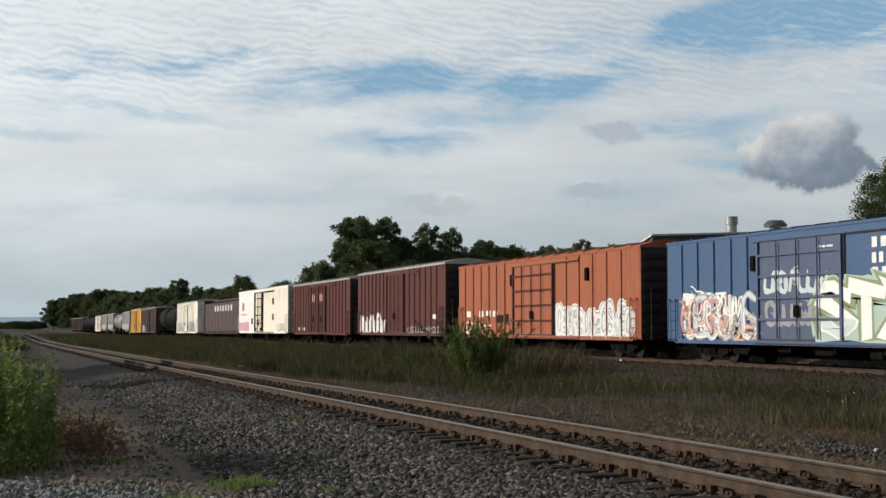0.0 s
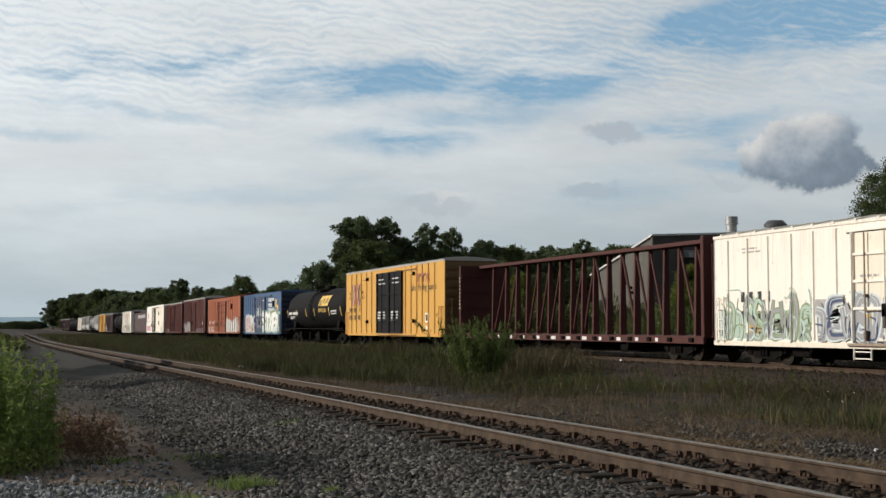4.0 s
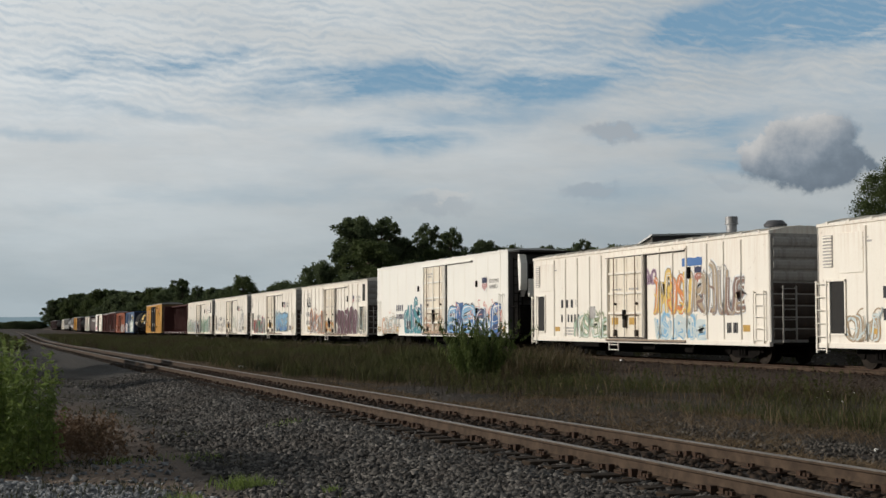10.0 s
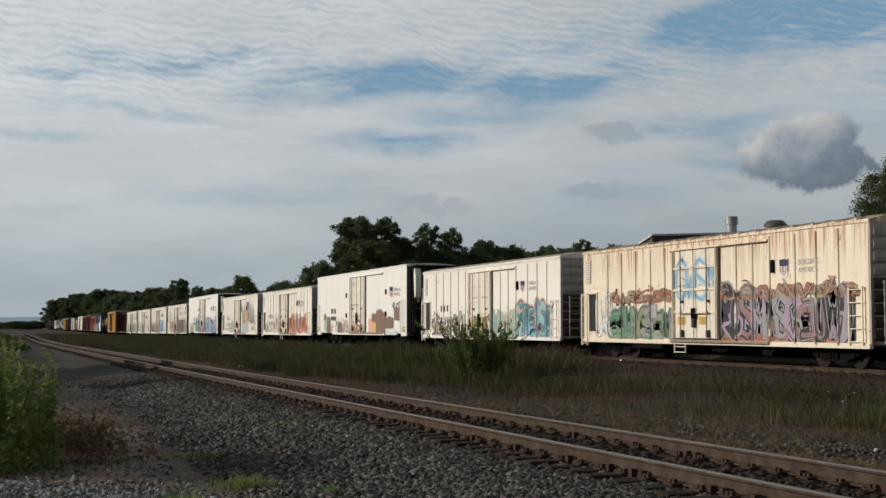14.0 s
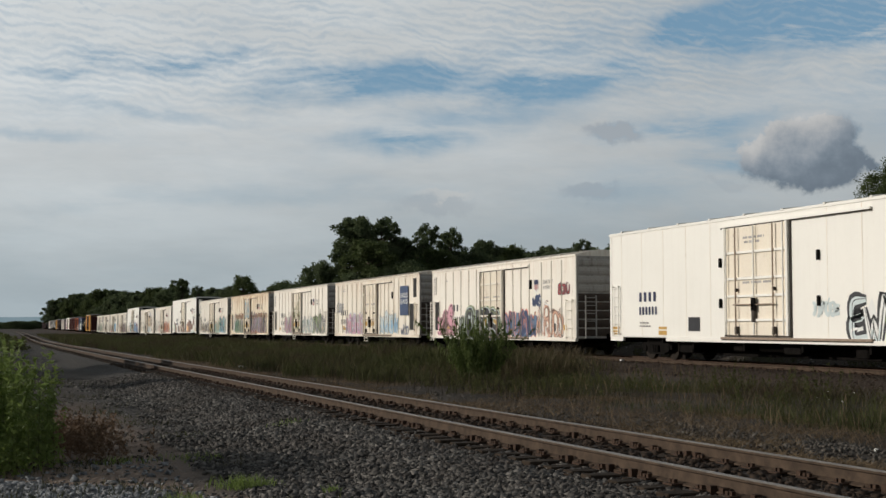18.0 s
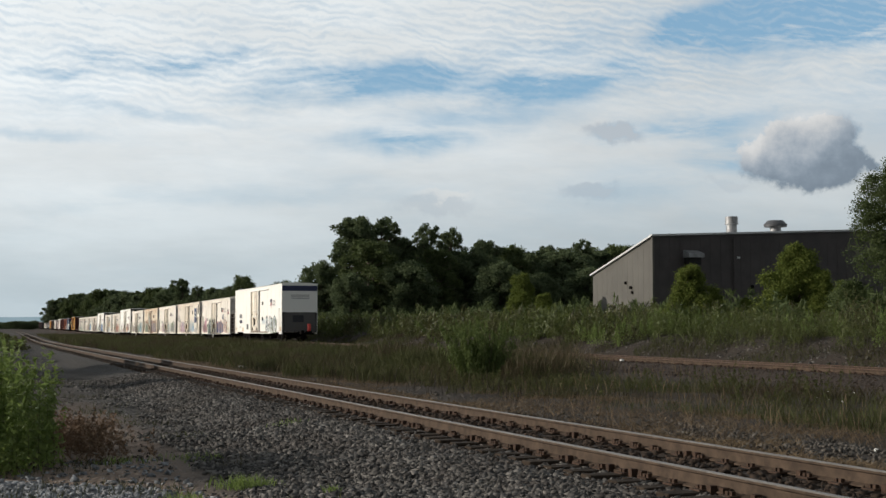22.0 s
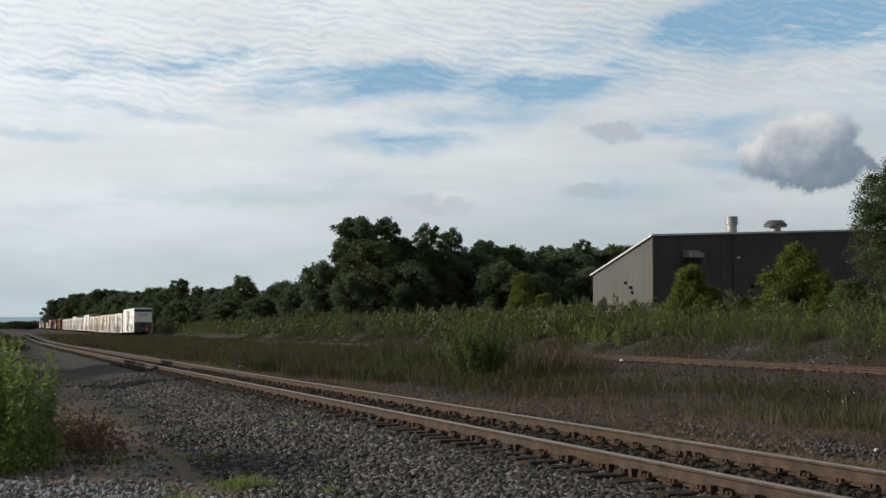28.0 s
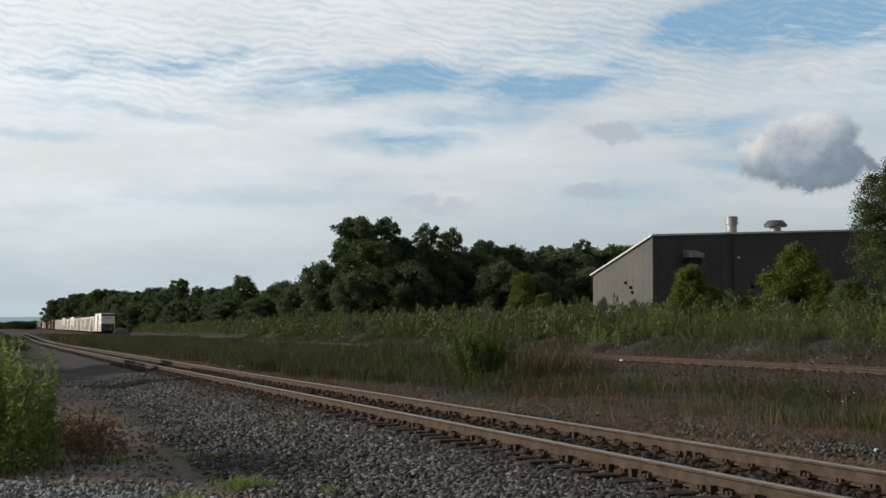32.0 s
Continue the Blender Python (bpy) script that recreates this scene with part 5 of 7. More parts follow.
def hopper(label, front, L, mat, eave=4.5):
    car = new_car("hopper_car", label, "hopper car", front, L)
    make_underframe(car, L, 0.8, 1.0, 1.9, BLACK_IRON)
    half, sill = 1.5, 1.0
    prof = [(-L / 2 + 1.6, sill + 0.3), (-L / 2 + 0.3, 2.4), (-L / 2 + 0.3, eave), (L / 2 - 0.3, eave), (L / 2 - 0.3, 2.4), (L / 2 - 1.6, sill + 0.3)]
    part("body", MB().prism([(p, q) for p, q in prof], 0, -half, half), mat, car)
    top = [(-half, eave), (-half * 0.6, eave + 0.22), (0, eave + 0.28), (half * 0.6, eave + 0.22), (half, eave)]
    part("roof", MB().prism(top, 1, -L / 2 + 0.3, L / 2 - 0.3), mat, car)
    for k in range(3):
        y = (k - 1) * L * 0.26
        part("outlet", MB().prism([(y - 1.6, sill + 0.35), (y + 1.6, sill + 0.35), (y + 0.4, 0.4), (y - 0.4, 0.4)], 0, -1.1, 1.1), mat, car)
    make_ribs(car, L, half, [1.0 + (L - 2.0) * k / 9 for k in range(10)], 2.3, eave - 0.05, mat, 0.1, 0.06)
    part("roof_walk", MB().box(-0.4, 0.4, -L / 2 + 0.2, L / 2 - 0.2, eave + 0.32, eave + 0.36), BLACK_IRON, car)
    for way in (-1, 1):
        for x in (-1.35, 1.35):
            part("end_post", MB().tube((x, way * (L / 2 - 0.25), 0.9), (x, way * (L / 2 - 0.3), 2.5), 0.05), mat, car)
    return car, L, half


def make_train():
    s = spray
    # leading part, far down the line
    hopper("grey covered hopper car far along the train", 262.0, 17.0, HOPPER_GREY)
    tank_car("grey tank car far along the train", 281.0, 16.5, TANK_GREY)
    hopper("pale grey covered hopper car far along the train", 300.0, 16.5, HOPPER_GREY)
    hopper("pale grey covered hopper car far along the train", 320.0, 17.5, HOPPER_GREY)
    boxcar("dirty white boxcar far along the train", 341.0, 18.0, WHITE, [(7.4, 10.6)], [2, 4, 6, 12, 14, 16])
    for k, f in enumerate((360.0, 379.0, 398.0)):
        tank_car("sooty black tank car far along the train", f, 16.5, TANK_BLACK)
    for k, f in enumerate((418.0, 438.0, 458.0, 478.0)):
        boxcar("dark red boxcar far along the train", f, 17.5, DEEP_MAROON, [(7.2, 10.4)], [1.5, 3, 4.5, 6, 11.5, 13, 14.5, 16])
    boxcar("yellow ribbed boxcar far along the train", 241.5, 18.0, YELLOW, [(7.4, 10.6)], [1.5, 3, 4.5, 6, 11.5, 13, 14.5, 16], 4.7)
    c, L, h = boxcar("dark red boxcar with white tags", 221.0, 19.5, DEEP_MAROON, [(8.0, 11.4)], [1.2 * k for k in range(1, 16)], 4.5)
    graffiti(c, L, h, 0.5, 4.0, 0.85, 2.0, 3, s("white"), SPRAY["grey"], seed=5)
    tank_car("sooty black tank car far along the train", 197.6, 18.8, TANK_BLACK, 1.55, 2.75)
    c, L, h = boxcar("dirty white boxcar with faded graffiti", 176.2, 18.4, WHITE, [(7.0, 10.4)], [1.2, 2.4, 3.6, 4.8, 12, 13.2, 14.4, 15.6], 4.5)
    graffiti(c, L, h, 1.0, 16.5, 0.85, 2.2, 11, s("grey", "pale", "tan"), SPRAY["tan"], seed=6, thick=0.2)
    c, L, h = centerbeam("dark red centerbeam flatcar, loaded", 153.3, 22.3, DEEP_MAROON, 4.45)
    for k in range(9):
        part("wrapped_load", MB().box(-1.35, 1.35, -L / 2 + 0.5 + k * 2.38, -L / 2 + 2.75 + k * 2.38, 0.95, 4.05, 0.04), DEEP_MAROON, c)
    b = MB()
    for k in range(7):
        b.box(-1.37, -1.355, L / 2 - 8.2 - k * 1.7, L / 2 - 7.5 - k * 1.7, 3.1, 3.7)
    part("marking", b, PALE_PLATE, c)

    # white plug-door boxcar
    c, L, h = boxcar("white boxcar with a yellowed plug door", 129.9, 22.6, CLEAN_WHITE, [], [], 4.72, 0.80, END_GREY, roof=CLEAN_WHITE, crown=0.1)
    make_plug_door(c, L, h, 8.6, 12.3, 0.95, 4.42, DOOR_CREAM, BLACK_IRON, rows=(0.2, 0.42, 0.64, 0.86), cols=(0.04, 0.5, 0.96), rods=ROD, rail_to=17.0)
    patch(c, L, h, 12.5, 22.2, 0.9, 4.6, CREAM, 0.012, 3, wavy=0.01)
    patch(c, L, h, 0.4, 5.6, 0.95, 1.8, SPRAY["pink"], 0.016, 4)
    part("emblem", MB().box(-h - 0.02, -h - 0.012, L / 2 - 2.9, L / 2 - 2.0, 2.9, 3.7, 0.002), SPRAY["red"], c)
    bars(c, L, h, 1.5, 4.4, 2.45, 2.62, "111111", SPRAY["pink"], 0.02)
    for q, z in ((16.6, 3.3), (16.6, 1.9), (7.0, 1.6)):
        part("door_stop", MB().box(-h - 0.09, -h, L / 2 - q - 0.3, L / 2 - q, z, z + 0.55, 0.02), BLACK_IRON, c)
    graffiti(c, L, h, 18.6, 21.8, 0.95, 1.6, 4, s("grey", "tan"), SPRAY["tan"], seed=16, thick=0.14)

    # two dark red boxcars
    c, L, h = boxcar("dark red ribbed boxcar with double doors", 105.2, 17.6, MAROON, [(6.4, 8.7), (8.75, 11.0)], [0.9, 1.8, 2.7, 3.6, 4.5, 5.4, 12.0, 12.9, 13.8, 14.7, 15.6, 16.5], 4.60, end=SHADED_RED)
    for q in (6.7, 9.1):
        patch(c, L, h, q, q + 0.9, 3.2, 3.8, SPRAY["peach"], 0.072, 7)
    bars(c, L, h, 2.0, 4.6, 1.0, 1.25, "11 111", WHITE_LETTER, 0.008)
    c, L, h = boxcar("dark red ribbed boxcar with white tags", 85.5, 17.7, MAROON, [(6.9, 10.4)], [0.9, 1.75, 2.6, 3.45, 4.3, 5.15, 6.0, 11.3, 12.3, 13.3, 14.3, 15.3, 16.3], 4.74, 0.78, SHADED_RED)
    graffiti(c, L, h, 0.6, 6.2, 0.88, 2.0, 5, s("white"), SPRAY["grey"], seed=9, thick=0.2, gap=0.008)
    graffiti(c, L, h, 11.0, 16.8, 0.9, 1.3, 6, s("grey"), SPRAY["wine"], seed=10, thick=0.12, gap=0.008)
    patch(c, L, h, 15.6, 16.2, 1.7, 1.95, WHITE_LETTER, 0.008, 8, wavy=0.01)

    # orange boxcar
    c, L, h = boxcar("faded orange ribbed boxcar with white graffiti", 65.6, 20.4, ORANGE, [(7.7, 12.35)], [1.0, 2.2, 3.3, 4.4, 5.4, 6.5, 13.6, 14.9, 16.2, 17.5, 18.8], 4.36, 0.76, SHADED_RED, bar=MAROON, roof=ORANGE)
    graffiti(c, L, h, 12.6, 19.7, 0.82, 2.25, 9, s("white", "white", "pale"), SPRAY["grey"], SPRAY["white"], seed=11, thick=0.30, gap=0.008)
    for k, q in enumerate((1.2, 3.0, 4.0, 4.9)):
        patch(c, L, h, q, q + 0.6, 1.75, 2.05, WHITE_LETTER, 0.008, k, wavy=0.02)
    patch(c, L, h, 5.2, 7.0, 1.45, 1.85, BLACK_DOOR, 0.008, 12, wavy=0.03)
    for q in (7.35, 15.6):
        part("door_stop", MB().box(-h - 0.12, -h, L / 2 - q - 0.25, L / 2 - q, 3.2, 3.75, 0.02), BLACK_IRON, c)
    graffiti(c, L, h, 0.6, 4.6, 0.9, 1.5, 5, s("white"), SPRAY["rust"], seed=12, thick=0.10, gap=0.008)

    # blue boxcar
    c, L, h = boxcar("faded blue boxcar with large white graffiti", 43.1, 17.15, BLUE, [(6.1, 10.6)], [1.1, 2.2, 3.3, 4.4, 5.4], 4.30, 0.72, SHADED_BLUE, BLUE_DARK, BLUE, BLUE_DARK, 0.12)
    patch(c, L, h, 1.1, 4.1, 0.95, 2.45, SPRAY["white"], 0.012, 2, wavy=0.02)
    graffiti(c, L, h, 1.3, 6.0, 0.82, 2.5, 4, s("white", "pale"), SPRAY["grey"], seed=13, thick=0.16, gap=0.068, splash=10)
    graffiti(c, L, h, 1.2, 4.2, 1.0, 2.3, 4, s("peach", "rust", "sky", "white"), SPRAY["coral"], seed=16, thick=0.12, gap=0.068, splash=22)
    graffiti(c, L, h, 3.4, 5.9, 0.82, 1.5, 3, s("peach", "tan"), SPRAY["steel"], seed=17, thick=0.14, gap=0.068, splash=14)
    patch(c, L, h, 9.2, 16.95, 0.82, 2.6, SPRAY["mint"], 0.066, 14, wavy=0.2)
    sprayed_word(c, L, h, "STXER", 9.5, 16.7, 0.95, 2.55, SPRAY["white"], SPRAY["pale"], SPRAY["moss"], SPRAY["mint"], 14, 0.070, 0.045, 0.0)
    graffiti(c, L, h, 6.5, 9.8, 2.35, 3.05, 5, s("pale"), SPRAY["pale"], seed=15, thick=0.12, gap=0.068)
    graffiti(c, L, h, 6.6, 9.4, 1.3, 2.1, 4, s("grey"), SPRAY["grey"], seed=18, thick=0.12, gap=0.068)
    for k, (z, w) in enumerate(((3.55, 2.4), (3.10, 1.9), (2.68, 2.6))):
        bars(c, L, h, 11.9, 11.9 + w, z, z + 0.30, "111111", WHITE_LETTER, 0.02, 0.6)
    for q, z, w, hh in ((14.9, 3.45, 0.5, 0.28), (14.9, 3.0, 0.5, 0.45), (15.6, 2.8, 0.5, 0.4)):
        patch(c, L, h, q, q + w, z, z + hh, YELLOW_LETTER, 0.024, 1, wavy=0.01)
    small_print(c, L, h, 9.3, 10.4, 3.55, 3.8, 2, WHITE_LETTER, 2, 0.066)
    for q in (5.7, 13.9):
        part("door_stop", MB().box(-h - 0.12, -h, L / 2 - q - 0.25, L / 2 - q, 3.1, 3.6, 0.02), BLACK_IRON, c)

    # black tank car
    c, L, r = tank_car("black tank car with a golden emblem", 24.4, 19.2, TANK_BLACK, 1.49, 2.70)
    for k in range(3):
        on_tank(c, L, r, 2.70, 11.55 + k * 0.98, 12.42 + k * 0.98, 2.84, 3.62, YELLOW_LETTER, "emblem", 0.42)
        on_tank(c, L, r, 2.70, 11.88 + k * 0.98, 12.16 + k * 0.98, 3.06 - 0.22 * (k == 0), 3.40 - 0.1 * (k == 0), TANK_BLACK, "emblem", 0.42).location.x -= 0.012
    t = lettering(c, L, r, "REFINED OIL", 11.5, 2.38, 0.42, YELLOW_LETTER, 0.01)
    b = MB()
    for k in range(11):
        if k != 4:
            b.box(-r - 0.03, -r - 0.01, L / 2 - 1.55 - k * 0.29 - 0.2, L / 2 - 1.55 - k * 0.29, 2.28, 2.5)
    part("marking", b, WHITE_LETTER, c)
    for q in (0.75, 3.95, 7.3, 10.0, 14.6, 18.0):
        on_tank(c, L, r, 2.70, q, q + 0.14, 2.1, 2.7, YELLOW_LETTER, "reflector")
    small_print(c, L, r, 1.7, 3.6, 1.95, 2.2, 2, WHITE_LETTER, 4, -0.06)
    small_print(c, L, r, 15.2, 17.2, 2.2, 2.75, 3, WHITE_LETTER, 6, -0.02)

    # yellow boxcar with black double doors
    c, L, h = boxcar("yellow ribbed boxcar with black double doors", 4.55, 20.65, YELLOW, [(7.78, 10.40), (10.46, 13.08)], [1.5, 2.7, 3.9, 5.2, 6.4, 13.6, 14.7, 15.8, 16.8, 17.9, 19.0], 4.93, 0.74, YELLOW_SHADED, BLACK_DOOR, roof=ROOF_GREY, crown=0.15, cols=(0.5,))
    b = MB()
    for k, (dy, mi, w) in enumerate(((0.52, 0, 0.17), (0.30, 2, 0.07), (0.06, 1, 0.22))):
        for sx in (-1, 1):
            for sz in (-1, 1):
                v = [(-h - 0.070 - 0.004 * k, L / 2 - 2.75 - sx * p, 3.42 + sz * q) for p, q in ((dy, 0.0), (dy + w, 0.0), (dy + w + 0.42, 0.72), (dy + 0.42, 0.72))]
                b.add(v, [(0, 1, 2, 3)], mi)
    part("emblem", b, [NAVY, SPRAY["red"], SPRAY["white"]], c, "blue and red chevrons meeting in a cross")
    for q in (4.55, 14.4):
        for z in (1.55, 4.35):
            part("door_stop", MB().box(-h - 0.10, -h, L / 2 - q - 0.95, L / 2 - q, z, z + 0.10, 0.01), YELLOW, c)
            part("door_stop", MB().box(-h - 0.16, -h, L / 2 - q - 1.02, L / 2 - q - 0.88, z - 0.06, z + 0.16, 0.02), BLACK_IRON, c)
    bars(c, L, h, 1.1, 4.0, 2.25, 2.55, "11 11  1", BLACK_LETTER, 0.066, 0.5)
    bars(c, L, h, 1.1, 4.0, 1.75, 2.05, "11 11 11", BLACK_LETTER, 0.066, 0.5)
    lettering(c, L, h, "next\nload", 0.85, 3.48, 0.34, BLACK_LETTER)
    lettering(c, L, h, "any\nroad", 3.95, 3.48, 0.34, BLACK_LETTER)
    lettering(c, L, h, "Railcar Pooling Experts", 14.45, 3.38, 0.52, BLACK_LETTER, 0.008)
    b = MB()
    for q in (16.0, 16.75):
        b.box(-h - 0.075, -h - 0.065, L / 2 - q - 0.60, L / 2 - q, 4.22, 4.36)
        b.box(-h - 0.075, -h - 0.065, L / 2 - q - 0.24, L / 2 - q - 0.06, 3.86, 4.22)
    for sgn in (-1, 1):
        v = [(-h - 0.075 - 0.004 * (sgn > 0), L / 2 - 17.85 - p, 4.11 + sgn * q) for p, q in ((-0.34, -0.25), (-0.16, -0.25), (0.34, 0.25), (0.16, 0.25))]
        b.add(v, [(0, 1, 2, 3)])
    part("emblem", b, SPRAY["rust"], c)
    patch(c, L, h, 17.3, 18.0, 1.5, 2.05, WHITE_LETTER, 0.008, 3, wavy=0.005)
    patch(c, L, h, 17.4, 17.9, 1.6, 1.95, BLACK_LETTER, 0.012, 3, wavy=0.005)
    patch(c, L, h, 17.4, 17.9, 1.1, 1.3, WHITE_LETTER, 0.008, 3, wavy=0.005)
    for q in (8.1, 11.0):
        small_print(c, L, h, q, q + 1.5, 3.95, 4.35, 3, WHITE_LETTER, int(q), 0.066)
        small_print(c, L, h, q - 0.2, q + 1.6, 1.6, 2.3, 4, WHITE_LETTER, int(q) + 3, 0.066)
        patch(c, L, h, q + 0.5, q + 0.8, 1.75, 1.95, SPRAY["red"], 0.072, 1, wavy=0.01)
    marker(c, L, h, 1.2, 0.95, 0.5, 0.16)
    marker(c, L, h, 18.9, 0.95, 0.8, 0.18)

    # empty centerbeam
    c, L, h = centerbeam("empty dark red centerbeam lumber flatcar", -18.1, 25.2, BEAM_RED, 4.52)
    small_print(c, L, h, 0.05, 0.22, 2.2, 4.0, 9, GREY_LETTER, 3)
    b = MB()
    rnd = random.Random(4)
    for k in range(13):
        y = L / 2 - 2.5 - k * 1.6
        b.box(-h - 0.052, -h - 0.045, y - rnd.uniform(0.15, 0.5), y, 0.70, 0.84)
    part("marking", b, PALE_PLATE, c)

    # white refrigerator cars
    c, L, h = reefer("white refrigerator car with pale green graffiti", -44.2, wall=WHITE, flip=True)
    graffiti(c, L, h, 0.4, 5.6, 0.8, 2.3, 7, s("mint", "grey", "pale"), SPRAY["moss"], seed=21, thick=0.22, splash=14)
    graffiti(c, L, h, 6.0, 11.0, 0.85, 2.2, 6, s("grey", "navy"), SPRAY["grey"], SPRAY["pale"], seed=22, thick=0.22, gap=0.068)
    graffiti(c, L, h, 11.0, 17.0, 0.8, 2.5, 8, s("mint", "pale", "moss"), SPRAY["green"], seed=23, thick=0.22, splash=18)
    graffiti(c, L, h, 16.8, 18.4, 0.8, 2.0, 3, s("red", "mint"), SPRAY["grey"], seed=24, thick=0.2)

    c, L, h = reefer("white refrigerator car with black line drawings", -65.5, wall=WHITE)
    for k, (q, w, z0, z1, col) in enumerate(((1.7, 0.9, 0.95, 2.2, "grey"), (5.5, 0.8, 1.3, 2.5, "black"), (11.5, 1.3, 1.3, 2.4, "moss"), (13.0, 1.0, 0.9, 2.2, "tan"), (14.6, 1.5, 0.85, 2.3, "black"), (16.0, 1.4, 1.6, 3.0, "black"), (4.2, 1.0, 0.85, 1.5, "tan"))):
        graffiti(c, L, h, q, q + w, z0, z1, 2, s("white"), SPRAY[col], seed=30 + k, thick=0.18, splash=3)

    c, L, h = reefer("white refrigerator car with blue and red graffiti", -86.7, wall=WHITE)
    graffiti(c, L, h, 1.6, 6.6, 0.75, 2.3, 5, s("green", "grey", "red"), SPRAY["navy"], SPRAY["red"], seed=41, thick=0.36, splash=8)
    sprayed_word(c, L, h, "WASTE", 11.3, 16.0, 1.0, 2.45, SPRAY["sky"], SPRAY["blue"], SPRAY["black"], SPRAY["pale"], 42, 0.056, 0.03)

    c, L, h = reefer("white refrigerator car with dark purple graffiti", -107.8, wall=WHITE, flip=True)
    graffiti(c, L, h, 3.0, 7.5, 0.8, 2.5, 6, s("grey", "white", "tan"), SPRAY["brown"], SPRAY["orange"], seed=51, thick=0.24, splash=6)
    patch(c, L, h, 11.2, 16.6, 0.78, 2.35, SPRAY["wine"], 0.008, 52, wavy=0.16)
    graffiti(c, L, h, 11.2, 16.4, 0.78, 2.4, 4, s("wine"), SPRAY["white"], seed=52, thick=0.62, gap=0.008)
    graffiti(c, L, h, 16.4, 18.6, 0.8, 2.4, 4, s("mint", "tan"), SPRAY["grey"], seed=53, thick=0.16, splash=8)
    graffiti(c, L, h, 7.9, 10.7, 0.95, 1.9, 4, s("yellow", "orange"), SPRAY["tan"], seed=54, thick=0.14, gap=0.068)
    graffiti(c, L, h, 1.8, 3.0, 2.8, 3.6, 2, s("black"), SPRAY["black"], seed=55, thick=0.08)

    c, L, h = big_reefer("tall smooth white refrigerator car with blue graffiti", -129.2)
    graffiti(c, L, h, 5.9, 9.4, 0.85, 2.75, 4, s("teal", "teal", "steel"), SPRAY["navy"], SPRAY["white"], seed=61, thick=0.46, gap=0.008)
    graffiti(c, L, h, 13.5, 21.2, 1.6, 2.4, 7, s("white", "pale"), SPRAY["coral"], seed=66, thick=0.07, gap=0.008, splash=8)
    graffiti(c, L, h, 13.7, 21.2, 0.80, 2.55, 5, s("steel", "sky", "blue", "navy"), SPRAY["black"], SPRAY["white"], seed=68, thick=0.30, gap=0.012)
    graffiti(c, L, h, 1.2, 4.6, 0.85, 2.1, 5, s("pale", "peach"), SPRAY["tan"], seed=63, thick=0.16, gap=0.008, splash=6)
    graffiti(c, L, h, 9.6, 13.2, 0.9, 1.9, 4, s("tan", "peach"), SPRAY["tan"], seed=64, thick=0.08, gap=0.068, splash=6)
    graffiti(c, L, h, 20.3, 21.6, 1.0, 2.3, 2, s("coral"), SPRAY["coral"], seed=65, thick=0.08, gap=0.008)

    c, L, h = reefer("white refrigerator car with yellow and tan graffiti", -154.4, 19.2, wall=WHITE)
    graffiti(c, L, h, 11.5, 14.2, 1.75, 3.3, 4, s("yellow", "yellow", "orange"), SPRAY["tan"], SPRAY["white"], seed=71, thick=0.36)
    graffiti(c, L, h, 14.0, 17.7, 1.7, 3.55, 5, s("tan", "tan", "brown"), SPRAY["grey"], SPRAY["white"], seed=72, thick=0.36)
    graffiti(c, L, h, 11.6, 15.2, 0.8, 1.8, 5, s("sky", "pale"), SPRAY["pale"], seed=73, thick=0.2)
    graffiti(c, L, h, 4.4, 7.6, 0.8, 1.8, 5, s("mint", "white"), SPRAY["moss"], seed=74, thick=0.14, splash=8)
    patch(c, L, h, 13.6, 15.0, 3.45, 3.75, SPRAY["blue"], 0.012, 3, wavy=0.02)
    graffiti(c, L, h, 10.8, 11.6, 2.9, 3.5, 2, s("wine"), SPRAY["lilac"], seed=75, thick=0.12)

    c, L, h = reefer("white refrigerator car with rust-red graffiti", -176.2, 18.95, wall=WHITE)
    graffiti(c, L, h, 10.9, 17.4, 0.78, 2.4, 7, s("rust", "orange", "pink"), SPRAY["black"], SPRAY["peach"], seed=81, thick=0.34)
    graffiti(c, L, h, 4.9, 7.6, 0.8, 2.2, 3, s("peach", "white"), SPRAY["tan"], SPRAY["pale"], seed=82, thick=0.3, splash=5)
    graffiti(c, L, h, 1.4, 3.0, 0.85, 1.7, 3, s("pale"), SPRAY["tan"], seed=83, thick=0.14, splash=5)

    c, L, h = big_reefer("tall smooth white refrigerator car with brown paint-outs", -197.2)
    for k, (q0, q1, z0, z1, col) in enumerate(((1.95, 2.85, 0.95, 1.9, "mint"), (2.0, 2.7, 1.75, 2.2, "brown"), (2.95, 3.95, 0.85, 1.95, "brown"), (5.2, 7.2, 0.85, 1.35, "pale"), (6.0, 7.3, 0.82, 1.45, "brown"), (14.0, 16.4, 0.85, 1.75, "peach"), (14.9, 15.5, 1.0, 1.5, "yellow"),
                                              (14.75, 15.8, 1.55, 2.15, "brown"), (15.7, 17.8, 0.85, 2.17, "brown"), (15.8, 17.0, 1.9, 2.35, "brown"), (17.85, 19.5, 1.15, 1.85, "brown"), (19.7, 20.7, 1.65, 2.35, "brown"), (17.9, 20.3, 0.76, 1.0, "pale"))):
        patch(c, L, h, q0, q1, z0, z1, SPRAY[col], 0.02 + k * 0.002, k, wavy=0.12)
    graffiti(c, L, h, 5.4, 9.2, 0.85, 1.8, 5, s("peach", "tan"), SPRAY["grey"], seed=85, thick=0.16, gap=0.008, splash=6)
    graffiti(c, L, h, 19.4, 20.8, 2.3, 2.75, 3, s("white"), SPRAY["black"], seed=87, thick=0.06, gap=0.008)
    graffiti(c, L, h, 10.0, 12.8, 0.95, 1.7, 3, s("rust"), SPRAY["tan"], seed=88, thick=0.10, gap=0.068)

